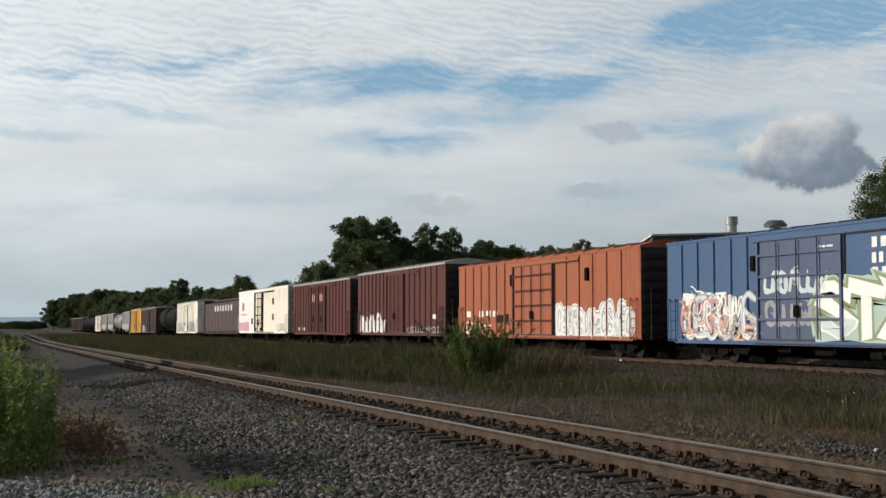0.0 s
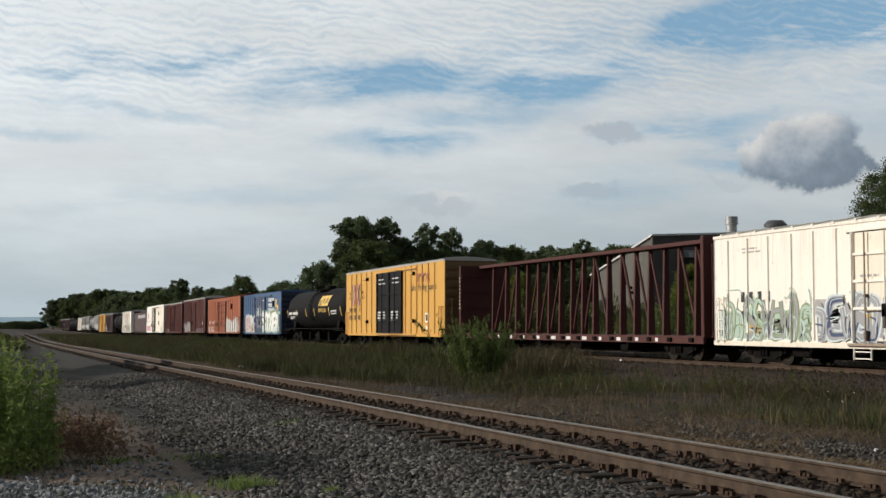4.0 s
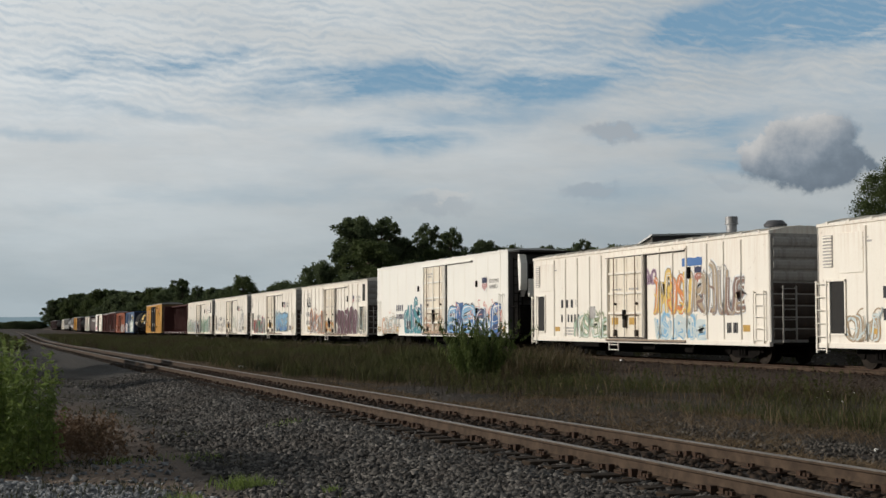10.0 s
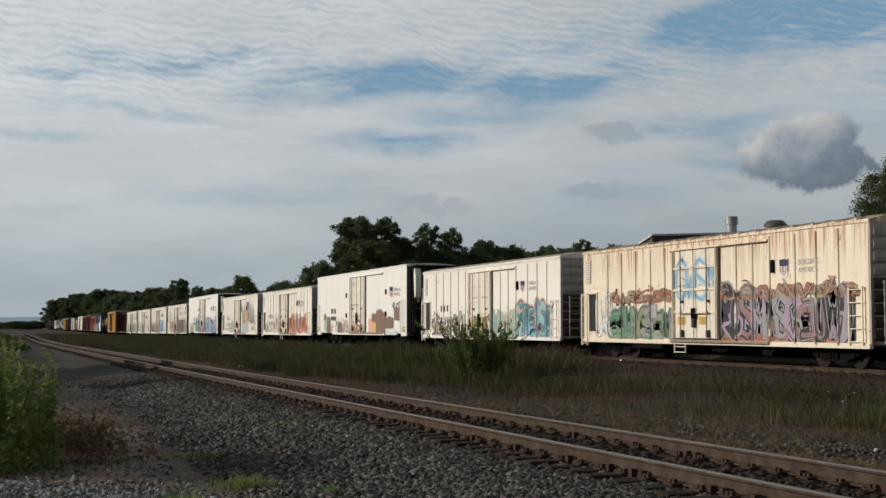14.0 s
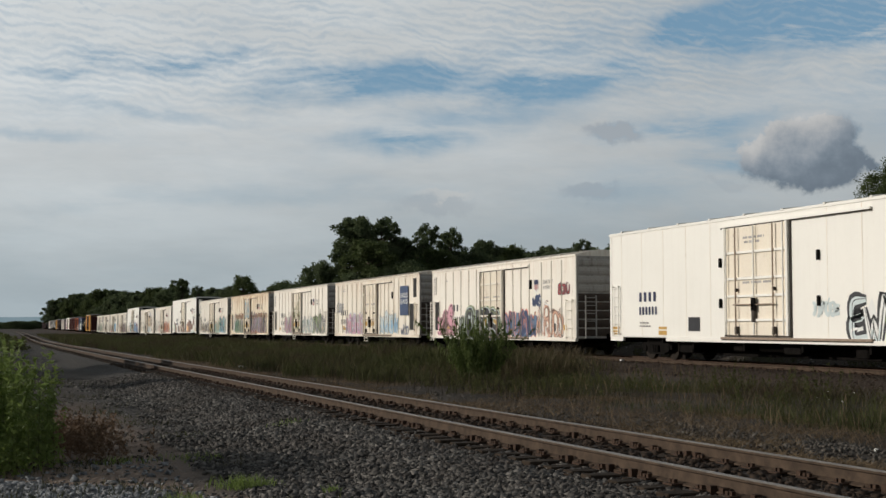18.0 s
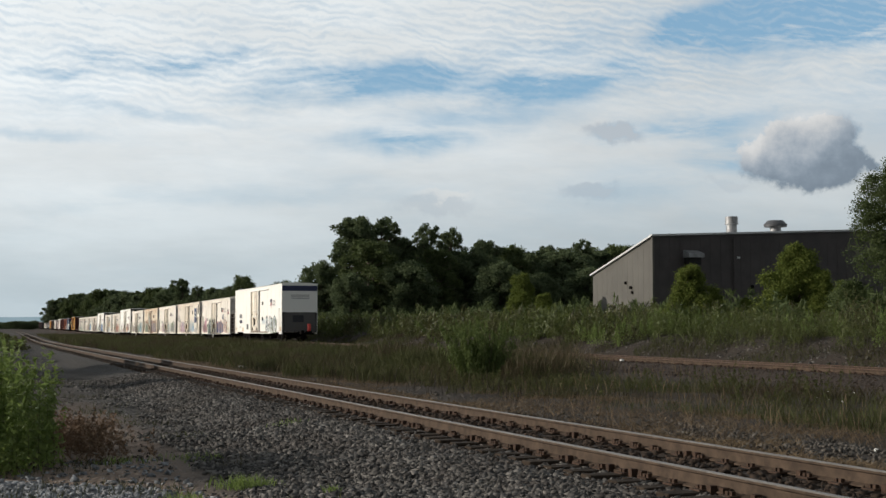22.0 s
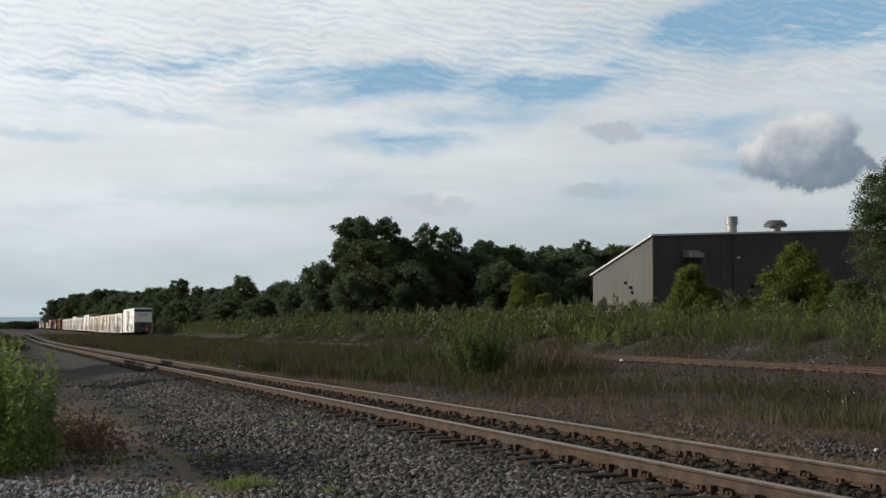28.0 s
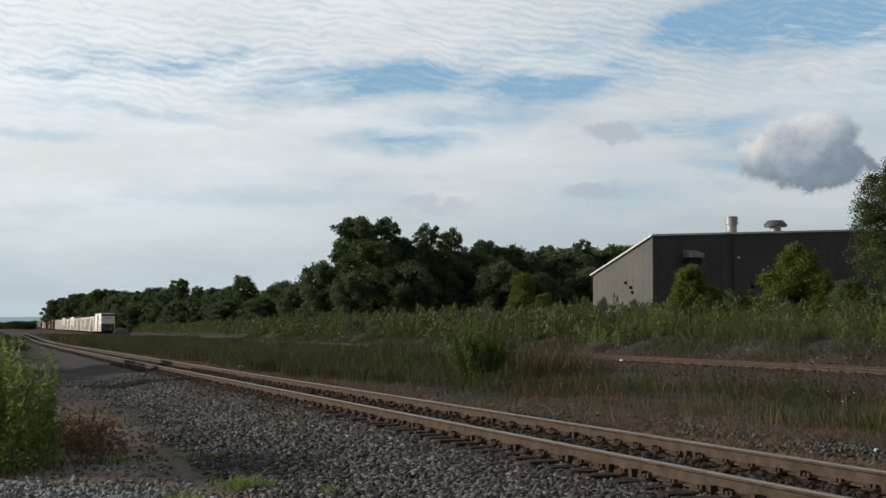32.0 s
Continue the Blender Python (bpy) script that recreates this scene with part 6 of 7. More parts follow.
    c, L, h = reefer("white refrigerator car with teal and dark spiky graffiti", -222.4, wall=WHITE)
    graffiti(c, L, h, 1.6, 7.4, 0.78, 1.9, 9, s("grey", "tan"), SPRAY["black"], seed=91, thick=0.16, splash=16)
    graffiti(c, L, h, 11.0, 14.4, 0.8, 2.3, 4, s("mint", "aqua"), SPRAY["moss"], SPRAY["peach"], seed=92, thick=0.36)
    graffiti(c, L, h, 14.2, 18.0, 0.8, 2.65, 4, s("aqua", "teal", "sky"), SPRAY["navy"], SPRAY["peach"], seed=93, thick=0.38)
    graffiti(c, L, h, 8.0, 10.6, 0.95, 1.9, 4, s("yellow"), SPRAY["moss"], seed=94, thick=0.14, gap=0.068)

    c, L, h = reefer("rust-streaked cream refrigerator car with lilac and green graffiti", -243.7, wall=RUSTY)
    patch(c, L, h, 10.9, 18.3, 0.78, 2.2, SPRAY["black"], 0.006, 5, wavy=0.22)
    patch(c, L, h, 2.8, 7.7, 0.78, 1.75, SPRAY["black"], 0.006, 6, wavy=0.22)
    graffiti(c, L, h, 2.6, 18.4, 2.2, 2.6, 22, s("rust", "tan"), SPRAY["brown"], seed=106, thick=0.2, splash=26)
    graffiti(c, L, h, 2.6, 8.6, 0.8, 2.1, 7, s("green", "moss", "grey"), SPRAY["black"], SPRAY["grey"], seed=101, thick=0.34)
    graffiti(c, L, h, 10.9, 18.2, 0.8, 2.55, 8, s("lilac", "grey", "mauve", "black"), SPRAY["black"], SPRAY["grey"], seed=102, thick=0.36)
    graffiti(c, L, h, 8.0, 10.7, 2.2, 3.9, 3, s("sky"), SPRAY["pale"], seed=103, thick=0.16, gap=0.068)
    graffiti(c, L, h, 11.0, 18.0, 0.76, 1.0, 9, s("rust", "tan"), SPRAY["rust"], seed=104, thick=0.2, gap=0.008)
    graffiti(c, L, h, 1.2, 2.6, 0.85, 2.6, 2, s("white"), SPRAY["grey"], seed=105, thick=0.16, splash=5)

    c, L, h = reefer("white refrigerator car with pink and sooty green graffiti", -265.1, wall=WHITE)
    graffiti(c, L, h, 4.6, 7.6, 0.8, 2.3, 4, s("pink", "lilac"), SPRAY["grey"], SPRAY["moss"], seed=111, thick=0.34)
    graffiti(c, L, h, 14.6, 18.4, 0.8, 2.3, 5, s("moss", "grey"), SPRAY["black"], seed=112, thick=0.28)
    graffiti(c, L, h, 11.0, 14.6, 0.8, 2.2, 5, s("mint", "pale"), SPRAY["grey"], seed=113, thick=0.14, splash=8)
    graffiti(c, L, h, 8.0, 10.6, 0.9, 3.6, 3, s("tan"), SPRAY["moss"], seed=114, thick=0.06, gap=0.068)

    c, L, h = reefer("white refrigerator car with a blue sign and pink graffiti", -286.4, 19.3, wall=CREAM, flip=True, badge=False)
    graffiti(c, L, h, 3.0, 8.0, 0.8, 2.2, 7, s("pink", "pink", "lilac"), SPRAY["lilac"], SPRAY["pale"], seed=121, thick=0.34)
    graffiti(c, L, h, 11.3, 15.2, 0.85, 2.1, 5, s("pale", "sky"), SPRAY["grey"], seed=122, thick=0.30)
    graffiti(c, L, h, 0.5, 2.4, 2.3, 3.0, 4, s("grey"), SPRAY["grey"], seed=123, thick=0.10)
    graffiti(c, L, h, 15.8, 17.2, 0.8, 1.4, 3, s("navy"), SPRAY["grey"], seed=124, thick=0.14)
    sign = part("sign", MB().box(-h - 0.08, -h - 0.06, L / 2 - 17.35, L / 2 - 15.75, 1.95, 3.72, 0.005), plain("navy sign paint", (0.035, 0.06, 0.13), 0.6, 0, 0.3), c, "dark blue painted sign")
    lettering(c, L, h, "CHILLED\nEXPRESS", 15.83, 3.02, 0.40, WHITE_LETTER, 0.086)
    small_print(c, L, h, 15.85, 17.2, 3.45, 3.65, 1, WHITE_LETTER, 4)
    small_print(c, L, h, 15.85, 17.2, 2.05, 2.35, 1, WHITE_LETTER, 5)

    c, L, h = reefer("white refrigerator car with black, green and blue graffiti", -308.0, wall=WHITE)
    graffiti(c, L, h, 1.2, 3.6, 0.8, 2.3, 2, s("mauve", "mauve", "pink"), SPRAY["wine"], SPRAY["pink"], seed=131, thick=0.40)
    graffiti(c, L, h, 4.9, 10.6, 0.6, 2.2, 5, s("black"), SPRAY["pale"], SPRAY["moss"], seed=132, thick=0.38, gap=0.068)
    graffiti(c, L, h, 10.9, 14.6, 0.8, 2.1, 5, s("steel", "navy", "steel"), SPRAY["navy"], SPRAY["coral"], seed=133, thick=0.40)
    graffiti(c, L, h, 14.6, 17.6, 0.8, 2.3, 4, s("peach", "white"), SPRAY["brown"], seed=134, thick=0.14, splash=8)
    graffiti(c, L, h, 14.3, 15.3, 2.2, 2.8, 2, s("navy"), SPRAY["navy"], seed=135, thick=0.12)
    graffiti(c, L, h, 17.2, 18.3, 2.7, 3.2, 3, s("red"), SPRAY["wine"], seed=136, thick=0.14)

    c, L, h = big_reefer("tall smooth white refrigerator car, last of the train", -330.25, True)
    graffiti(c, L, h, 15.6, 20.2, 0.8, 2.3, 5, s("white", "pale", "white", "moss"), SPRAY["black"], SPRAY["black"], seed=143, thick=0.22, gap=0.008)
    graffiti(c, L, h, 13.7, 15.0, 1.6, 2.1, 4, s("pale"), SPRAY["pale"], seed=142, thick=0.10, gap=0.008)


make_track("railway_track_1", NEAR_TRACK, -60, 500, 6, 150, RAIL_RUST, RAIL_HEAD, "near railway track with worn rails on dark ties", 5, near_grade)
make_track("railway_track_2", FAR_TRACK, -420, 900, 14, 70, RAIL_RUST, RUSTY_HEAD, "far railway track with rusty rails", 6, grade)
make_train()

# ---- building behind the tracks ----
SIDING_DARK = plain("dark brown metal siding", (0.060, 0.050, 0.047), 0.6, 0.1, 0.2, 0.6)
SIDING_BEIGE = plain("taupe metal siding", (0.078, 0.072, 0.060), 0.6, 0.1, 0.12, 0.6)
TRIM = plain("pale metal trim", (0.55, 0.55, 0.54), 0.5, 0.2, 0.1)
GALVANISED = plain("galvanised sheet", (0.26, 0.26, 0.26), 0.5, 0.4, 0.25, 2)
WEATHERED = plain("weathered dark sheet", (0.10, 0.10, 0.105), 0.5, 0.4, 0.25, 2)


def make_building():
    x0, y0, base, eave = 48.6, 88.9, 0.2, 8.15
    house = thing("industrial_building", "dark brown metal-clad industrial building with a taupe gable end", "building")
    wide, deep, drop, rise = 46.0, 10.4, 2.65, 0.045
    front = [(x0, base), (x0 + wide, base), (x0 + wide, eave + wide * rise * 0.4), (x0 + 20, eave + 20 * rise), (x0, eave)]
    part("front_wall", MB().prism(front, 1, y0, y0 + 0.25), SIDING_DARK, house, "dark brown ribbed metal wall")
    side = [(y0 + 0.25, base), (y0 + deep, base), (y0 + deep, eave - drop), (y0 + 0.25, eave)]
    part("gable_wall", MB().prism(side, 0, x0, x0 + 0.25), SIDING_BEIGE, house, "taupe ribbed metal wall")
    part("back_wall", MB().box(x0 + 0.25, x0 + wide, y0 + deep - 0.25, y0 + deep, base, eave - drop - 0.1), SIDING_DARK, house)
    part("side_wall", MB().prism([(y0 + 0.25, base), (y0 + deep - 0.25, base), (y0 + deep - 0.25, eave - drop), (y0 + 0.25, eave)], 0, x0 + wide - 0.25, x0 + wide), SIDING_DARK, house)
    v = []
    for yy, dz in ((y0 - 0.2, 0.0), (y0 + deep + 0.2, -drop - 0.05)):
        for xx, dx in ((x0 - 0.2, 0), (x0 + 20, 20 * rise), (x0 + wide + 0.2, wide * rise * 0.4)):
            for t in (0.02, 0.16):
                v.append((xx, yy, eave + dz + dx + t))
    f = []
    for j in (0, 1):
        a, c = 2 * j, 2 * j + 6
        f += [(a, a + 2, c + 2, c), (a + 1, c + 1, c + 3, a + 3), (a, a + 1, a + 3, a + 2), (c, c + 2, c + 3, c + 1)]
    f += [(0, 6, 7, 1), (4, 5, 11, 10)]
    part("roof", MB().add(v, f), TRIM, house, "low metal roof with pale edge trim")
    seam = MB().box(-0.02, 0.02, -0.018, 0.0, base, eave - 0.1).mesh("siding_rib", SIDING_DARK)
    for k in range(44):
        part("siding_rib", seam, None, house, at=(x0 + 0.6 + k * 0.9, y0, 0.0))
    for k in range(11):
        y = y0 + 0.6 + k * 0.9
        part("siding_rib", MB().box(x0 - 0.008, x0, y - 0.02, y + 0.02, base, eave - drop * (y - y0) / deep - 0.1), SIDING_BEIGE, house)
    part("corner_trim", MB().box(x0 - 0.06, x0 + 0.12, y0 - 0.06, y0 + 0.12, base, eave + 0.02), SIDING_BEIGE, house)
    hood = part("vent_hood", MB().prism([(y0 - 1.0, 6.55), (y0 - 1.0, 6.85), (y0 - 0.05, 7.15), (y0 - 0.05, 6.55)], 0, x0 + 2.6, x0 + 3.95), GALVANISED, house, "pale vent hood on the wall")
    # near-black block stands for the shade under the hood
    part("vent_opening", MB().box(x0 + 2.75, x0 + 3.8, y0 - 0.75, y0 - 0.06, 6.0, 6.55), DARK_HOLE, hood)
    part("wall_lamp", MB().box(x0 + 7.4, x0 + 7.62, y0 - 0.2, y0 - 0.06, 6.55, 6.72, 0.02), TRIM, house)
    part("down_pipe", MB().tube((x0 + 7.1, y0 - 0.12, base), (x0 + 7.1, y0 - 0.12, eave), 0.06), SIDING_DARK, house)
    part("meter_box", MB().box(x0 + 8.6, x0 + 8.9, y0 - 0.15, y0 - 0.06, 4.2, 4.5, 0.02), BLACK_IRON, house)
    for dy, z, w in ((3.4, 4.2, 0.25), (4.3, 4.6, 0.2), (3.2, 3.8, 0.15)):
        part("wall_fixture", MB().box(x0 - 0.16, x0 - 0.01, y0 + dy, y0 + dy + w, z, z + 0.22, 0.02), BLACK_IRON, house)
    # exhausts on the roof
    zr = eave + 0.2
    st = part("exhaust_stack", MB().tube((x0 + 8.25, y0 + 2.0, zr - 0.6), (x0 + 8.25, y0 + 2.0, zr + 1.25), 0.42, n=20).tube((x0 + 8.25, y0 + 2.0, zr + 1.1), (x0 + 8.25, y0 + 2.0, zr + 1.70), 0.50, n=20), GALVANISED, house, "galvanised exhaust stack", smooth=False)
    part("stack_band", MB().tube((x0 + 8.25, y0 + 2.0, zr + 1.08), (x0 + 8.25, y0 + 2.0, zr + 1.15), 0.54, n=20), GALVANISED, st)
    cx, cy = x0 + 12.5, y0 + 2.2
    vent = part("roof_ventilator", MB().tube((cx, cy, zr - 0.6), (cx, cy, zr + 1.0), 0.44, n=18), GALVANISED, house, "mushroom-shaped roof ventilator")
    part("cowl", MB().tube((cx, cy, zr + 1.00), (cx, cy, zr + 1.20), 0.90, 0.94, 20).tube((cx, cy, zr + 1.20), (cx, cy, zr + 1.52), 0.94, 0.64, 20), WEATHERED, vent)
    for dx in (2.3, 3.1, 3.4):
        part("roof_pipe", MB().tube((x0 + dx, y0 + 1.5, eave), (x0 + dx, y0 + 1.5, eave + 0.38), 0.08), GALVANISED, house)


make_building()

# ---- trees and plants ----
# wood's edge leaves: haze of the distance is mixed into the green
LEAF_HAZED = leafy("haze-lightened tree leaves", (0.056, 0.080, 0.042), (0.132, 0.162, 0.078), 0.85, 0.45)
LEAF_MID = leafy("tree leaves", (0.046, 0.070, 0.026), (0.110, 0.135, 0.048), 0.7, 0.42)
LEAF_BRIGHT = leafy("young shrub leaves", (0.065, 0.098, 0.018), (0.150, 0.170, 0.036), 0.9)
WEED_GREEN = leafy("weed leaves", (0.038, 0.055, 0.015), (0.125, 0.145, 0.040), dry=((0.040, 0.045, 0.018), (0.115, 0.110, 0.045)))
WEED_BRIGHT = leafy("bright weed leaves", (0.085, 0.135, 0.028), (0.22, 0.275, 0.085), glow=0.5)
GRASS = leafy("dull grass", (0.024, 0.030, 0.010), (0.082, 0.086, 0.031), 0.85, dry=((0.024, 0.019, 0.011), (0.080, 0.061, 0.035)))
DRY = leafy("dry stalks", (0.080, 0.055, 0.034), (0.19, 0.135, 0.075), 0.7, 0.2)
RUSSET = leafy("russet weeds", (0.085, 0.055, 0.036), (0.19, 0.125, 0.078), 0.7, 0.2)
rng = np.random.default_rng(11)


def leaf_quads(at, size, flat=0.35, long=1.5, r=None):
    """Small leaf-shaped rhombs at the given places, turned by chance."""
    r = r or rng
    n = len(at)
    a = r.normal(size=(n, 3))
    a[:, 2] *= flat
    a /= np.linalg.norm(a, axis=1)[:, None] + 1e-9
    b = np.cross(a, r.normal(size=(n, 3)))
    b /= np.linalg.norm(b, axis=1)[:, None] + 1e-9
    s = (size * r.uniform(0.6, 1.35, n))[:, None]
    v = np.stack([at - a * s * long * 0.5, at + b * s * 0.34, at + a * s * long * 0.5, at - b * s * 0.34], 1).reshape(-1, 3)
    return v, np.arange(n * 4).reshape(n, 4)


def crown_points(lobes, per, clumps, r, spread):
    """Places for leaves: clumps on the skins of the lobes, each a loose bunch."""
    out = []
    for cx, cy, cz, rx, rz in lobes:
        d = r.normal(size=(clumps, 3))
        d /= np.linalg.norm(d, axis=1)[:, None]
        d[:, 2] = np.where(d[:, 2] < -0.55, -d[:, 2], d[:, 2])
        c = np.array([cx, cy, cz]) + d * np.array([rx, rx, rz]) * r.uniform(0.55, 1.05, (clumps, 1))
        sp = spread * r.uniform(0.6, 1.4, (clumps, 1, 1))
        u = r.normal(size=(clumps, per, 3))
        u *= (1.9 * r.uniform(0, 1, (clumps, per)) ** 0.45 / (np.linalg.norm(u, axis=2) + 1e-9))[..., None]
        out.append((c[:, None, :] + u * sp * np.array([1, 1, 0.7])).reshape(-1, 3))
    return np.concatenate(out)


def make_tree(name, label, height, width, bare, leaf, mat, seed, lobes=9, clumps=26, per=26, spread=0.42, at=None, slim=False, category="tree", group=""):
    r = np.random.default_rng(seed)
    b = MB()
    tree = thing(name, label, category, group, at)
    lean = r.uniform(-0.04, 0.04, 2)
    top = height * 0.72
    pts = [Vector((lean[0] * z, lean[1] * z, z)) for z in np.linspace(-0.3, top, 6)]
    tr = height * 0.017 + 0.03
    for k in range(5):
        b.tube(pts[k], pts[k + 1], tr * (1 - 0.16 * k), tr * (1 - 0.16 * (k + 1)), 8)
    ls = []
    for k in range(lobes):
        t = k / max(1, lobes - 1)
        z = height * (bare + (0.93 - bare) * t)
        env = math.sin(math.pi * min(1, 0.22 + 0.60 * t)) if not slim else (1.05 - 0.80 * t ** 1.7)
        ang = k * 2.4 + r.uniform(-0.5, 0.5)
        off = width * (0.34 if slim else 0.39) * env * r.uniform(0.3, 1.25)
        rx = width * ((0.34 if slim else 0.27) / math.sqrt(lobes / 5)) * (0.55 + 0.45 * env) * r.uniform(0.55, 1.35) + 0.12
        cx, cy = off * math.cos(ang), off * math.sin(ang)
        ls.append((cx, cy, z, rx, rx * r.uniform(0.75, 1.1)))
        z0 = max(0.2, z - rx * 1.4)
        b.tube((lean[0] * z0, lean[1] * z0, min(z0, top)), (cx * 0.9, cy * 0.9, z), tr * 0.42, tr * 0.10, 5)
    part("trunk", b, BARK, tree)
    v, f = leaf_quads(crown_points(ls, per, clumps, r, spread), leaf, 0.7, 1.4, r)
    part("crown", np_mesh("crown", v, f, mat), None, tree)
    return tree


def plant(tree, x, y, scale, turn=0.0, copy=True, sink=0.0):
    z = float(level(x, y)) if -60 < y < 420 and x < 138 else ground_z(x, y)
    m = pose(x, y, z - sink, 0, 0, turn)
    ob = copy_thing(tree, m) if copy else tree
    ob.matrix_basis = m @ Matrix.Diagonal((*scale, 1)) if isinstance(scale, tuple) else m @ Matrix.Scale(scale, 4)
    return ob


def at_view(px, depth):
    """The place on the plan seen in that column at that distance ahead."""
    a = (px - 784) / 2310 * depth
    c, s = math.cos(radians(TURN)), math.sin(radians(TURN))
    return depth * s + a * c, depth * c - a * s


def make_woods():
    base = [make_tree("broadleaf_tree", "dark green broadleaf tree at the wood's edge", 14.0, 8.5, 0.16, 0.27, LEAF_HAZED, 21, 84, 9, 32, 0.33, group="wood edge trees"),
            make_tree("broadleaf_tree", "dark green broadleaf tree with an open crown", 14.0, 7.0, 0.20, 0.26, LEAF_HAZED, 22, 64, 8, 28, 0.29, group="wood edge trees"),
            make_tree("broadleaf_tree", "green broadleaf tree with a ragged crown", 12.0, 9.0, 0.08, 0.27, LEAF_MID, 23, 80, 10, 28, 0.40, group="wood edge trees"),
            make_tree("broadleaf_tree", "low dense green broadleaf tree", 9.0, 8.5, 0.05, 0.27, LEAF_HAZED, 24, 70, 10, 32, 0.42, group="wood edge trees")]
    rnd = random.Random(8)
    used = set()

    def put(k, px, top, depth, wide=1.0):
        """A tree whose top stands at that height of the view, at that distance."""
        x, y = at_view(px, depth)
        z = float(level(x, y)) if y < 419 and x < 139 else ground_z(x, y)
        h = 1.045 * (EYE_Z + (577 - top) / 2310 * depth - z)
        nominal = (14.0, 14.0, 12.0, 9.0)[k]
        sc = h / nominal
        plant(base[k], x, y, (sc * wide, sc * wide, sc), rnd.uniform(0, 360), k in used)
        used.add(k)

    # the big group
    for k, px, top, depth, wide in ((0, 628, 388, 178, 1.0), (1, 676, 390, 182, 1.05), (2, 652, 430, 172, 1.0), (3, 568, 470, 176, 0.8), (0, 710, 425, 185, 0.9), (1, 754, 400, 186, 0.75), (1, 796, 408, 190, 0.8),
                                    (2, 775, 445, 180, 0.8), (0, 858, 428, 196, 0.9), (3, 830, 450, 190, 1.0), (2, 905, 440, 200, 0.9), (1, 940, 455, 205, 0.8), (0, 968, 438, 206, 0.8), (3, 1000, 450, 200, 1.0), (1, 1028, 428, 212, 0.8), (3, 920, 452, 215, 1.2), (2, 985, 448, 225, 1.1), (3, 1045, 450, 225, 1.3), (2, 1080, 446, 230, 1.2), (3, 880, 446, 210, 1.2), (2, 1015, 446, 220, 1.1), (3, 1110, 448, 220, 1.2), (2, 740, 440, 195, 1.0),
                                    (0, 1064, 448, 215, 0.9), (2, 1098, 438, 215, 0.9), (3, 1130, 455, 210, 1.0), (0, 1190, 470, 220, 1.0), (3, 885, 470, 170, 1.0), (3, 720, 470, 170, 1.0), (3, 620, 490, 165, 0.9), (3, 950, 490, 175, 1.1), (3, 1040, 480, 185, 1.1)):
        put(k, px, top, depth, wide)
    # the long edge beside the line
    for k, px, top, depth, wide in ((3, 530, 506, 235, 1.0), (3, 500, 503, 250, 1.1), (0, 470, 515, 265, 1.0), (2, 428, 491, 285, 0.9), (3, 405, 515, 290, 1.0), (0, 375, 511, 320, 1.0), (1, 348, 508, 345, 0.9), (0, 322, 496, 360, 0.95),
                                    (3, 300, 513, 375, 1.0), (2, 272, 511, 420, 1.0), (0, 245, 517, 450, 1.0), (3, 222, 520, 480, 1.0), (0, 198, 515, 520, 1.0), (2, 178, 514, 560, 1.1), (0, 160, 522, 610, 1.0), (1, 132, 522, 660, 1.0),
                                    (0, 112, 528, 720, 1.0), (2, 102, 536, 800, 0.9), (0, 93, 548, 880, 0.7), (3, 240, 540, 430, 1.4), (3, 320, 535, 350, 1.4), (3, 400, 535, 270, 1.4), (3, 180, 545, 540, 1.4), (3, 130, 550, 650, 1.4), (3, 460, 530, 250, 1.4)):
        put(k, px, top, depth, wide)
    for j in range(46):
        px = 100 + j * 11
        put(rnd.choice((2, 3, 3, 0)), px, rnd.uniform(518, 536) if px > 130 else 545, (300 + max(0, 540 - px) * 1.15) * rnd.uniform(0.9, 1.1), 1.25)
    for j in range(34):
        px = 95 + j * 32
        put(rnd.choice((0, 2, 3)), px, 505 if px > 540 else 532, (260 if px > 540 else 330) * rnd.uniform(0.95, 1.2) + max(0, 500 - px) * 0.8, 1.3)
    # scrub across the line far off
    for j in range(16):
        put(3, -30 + j * 7, 570 + rnd.uniform(-2, 3), 1000 + rnd.uniform(-80, 80), 2.2)

    # shrubs before the building
    sh = make_tree("shrub", "bright green bushy young tree by the building", 4.6, 5.0, 0.03, 0.095, LEAF_BRIGHT, 31, 26, 34, 52, 0.22, slim=True, category="shrub", group="shrubs by the building")
    used_sh = [False]

    def put_shrub(px, top, depth, wide):
        x, y = at_view(px, depth)
        z = float(level(x, y))
        sc = (EYE_Z + (577 - top) / 2310 * depth - z) / 4.6
        plant(sh, x, y, (sc * wide, sc * wide, sc), rnd.uniform(0, 360), used_sh[0])
        used_sh[0] = True

    for px, top, depth, wide in ((1222, 474, 80, 0.95), (1412, 438, 76, 0.95), (1380, 488, 78, 0.6), (1450, 480, 75, 0.8), (925, 488, 108, 0.75), (1265, 520, 82, 0.9), (965, 522, 100, 0.9), (1320, 530, 80, 0.9), (1490, 500, 74, 0.8)):
        put_shrub(px, top, depth, wide)
    big = make_tree("feathery_tree", "tall feathery grey-green tree beside the building", 9.5, 7.5, 0.05, 0.09, LEAF_MID, 41, 32, 44, 52, 0.22, slim=True)
    x, y = at_view(1598, 64)
    plant(big, x, y, (0.95, 0.95, 0.92), 40, False)
    # trees standing beside the camera, that shade the gravel road
    side = make_tree("roadside_tree", "green roadside tree at the edge of the gravel", 6.4, 5.0, 0.20, 0.20, LEAF_MID, 51, 16, 34, 34, 0.34, group="roadside trees")
    plant(side, -1.5, 62.0, 0.9, 0, False)
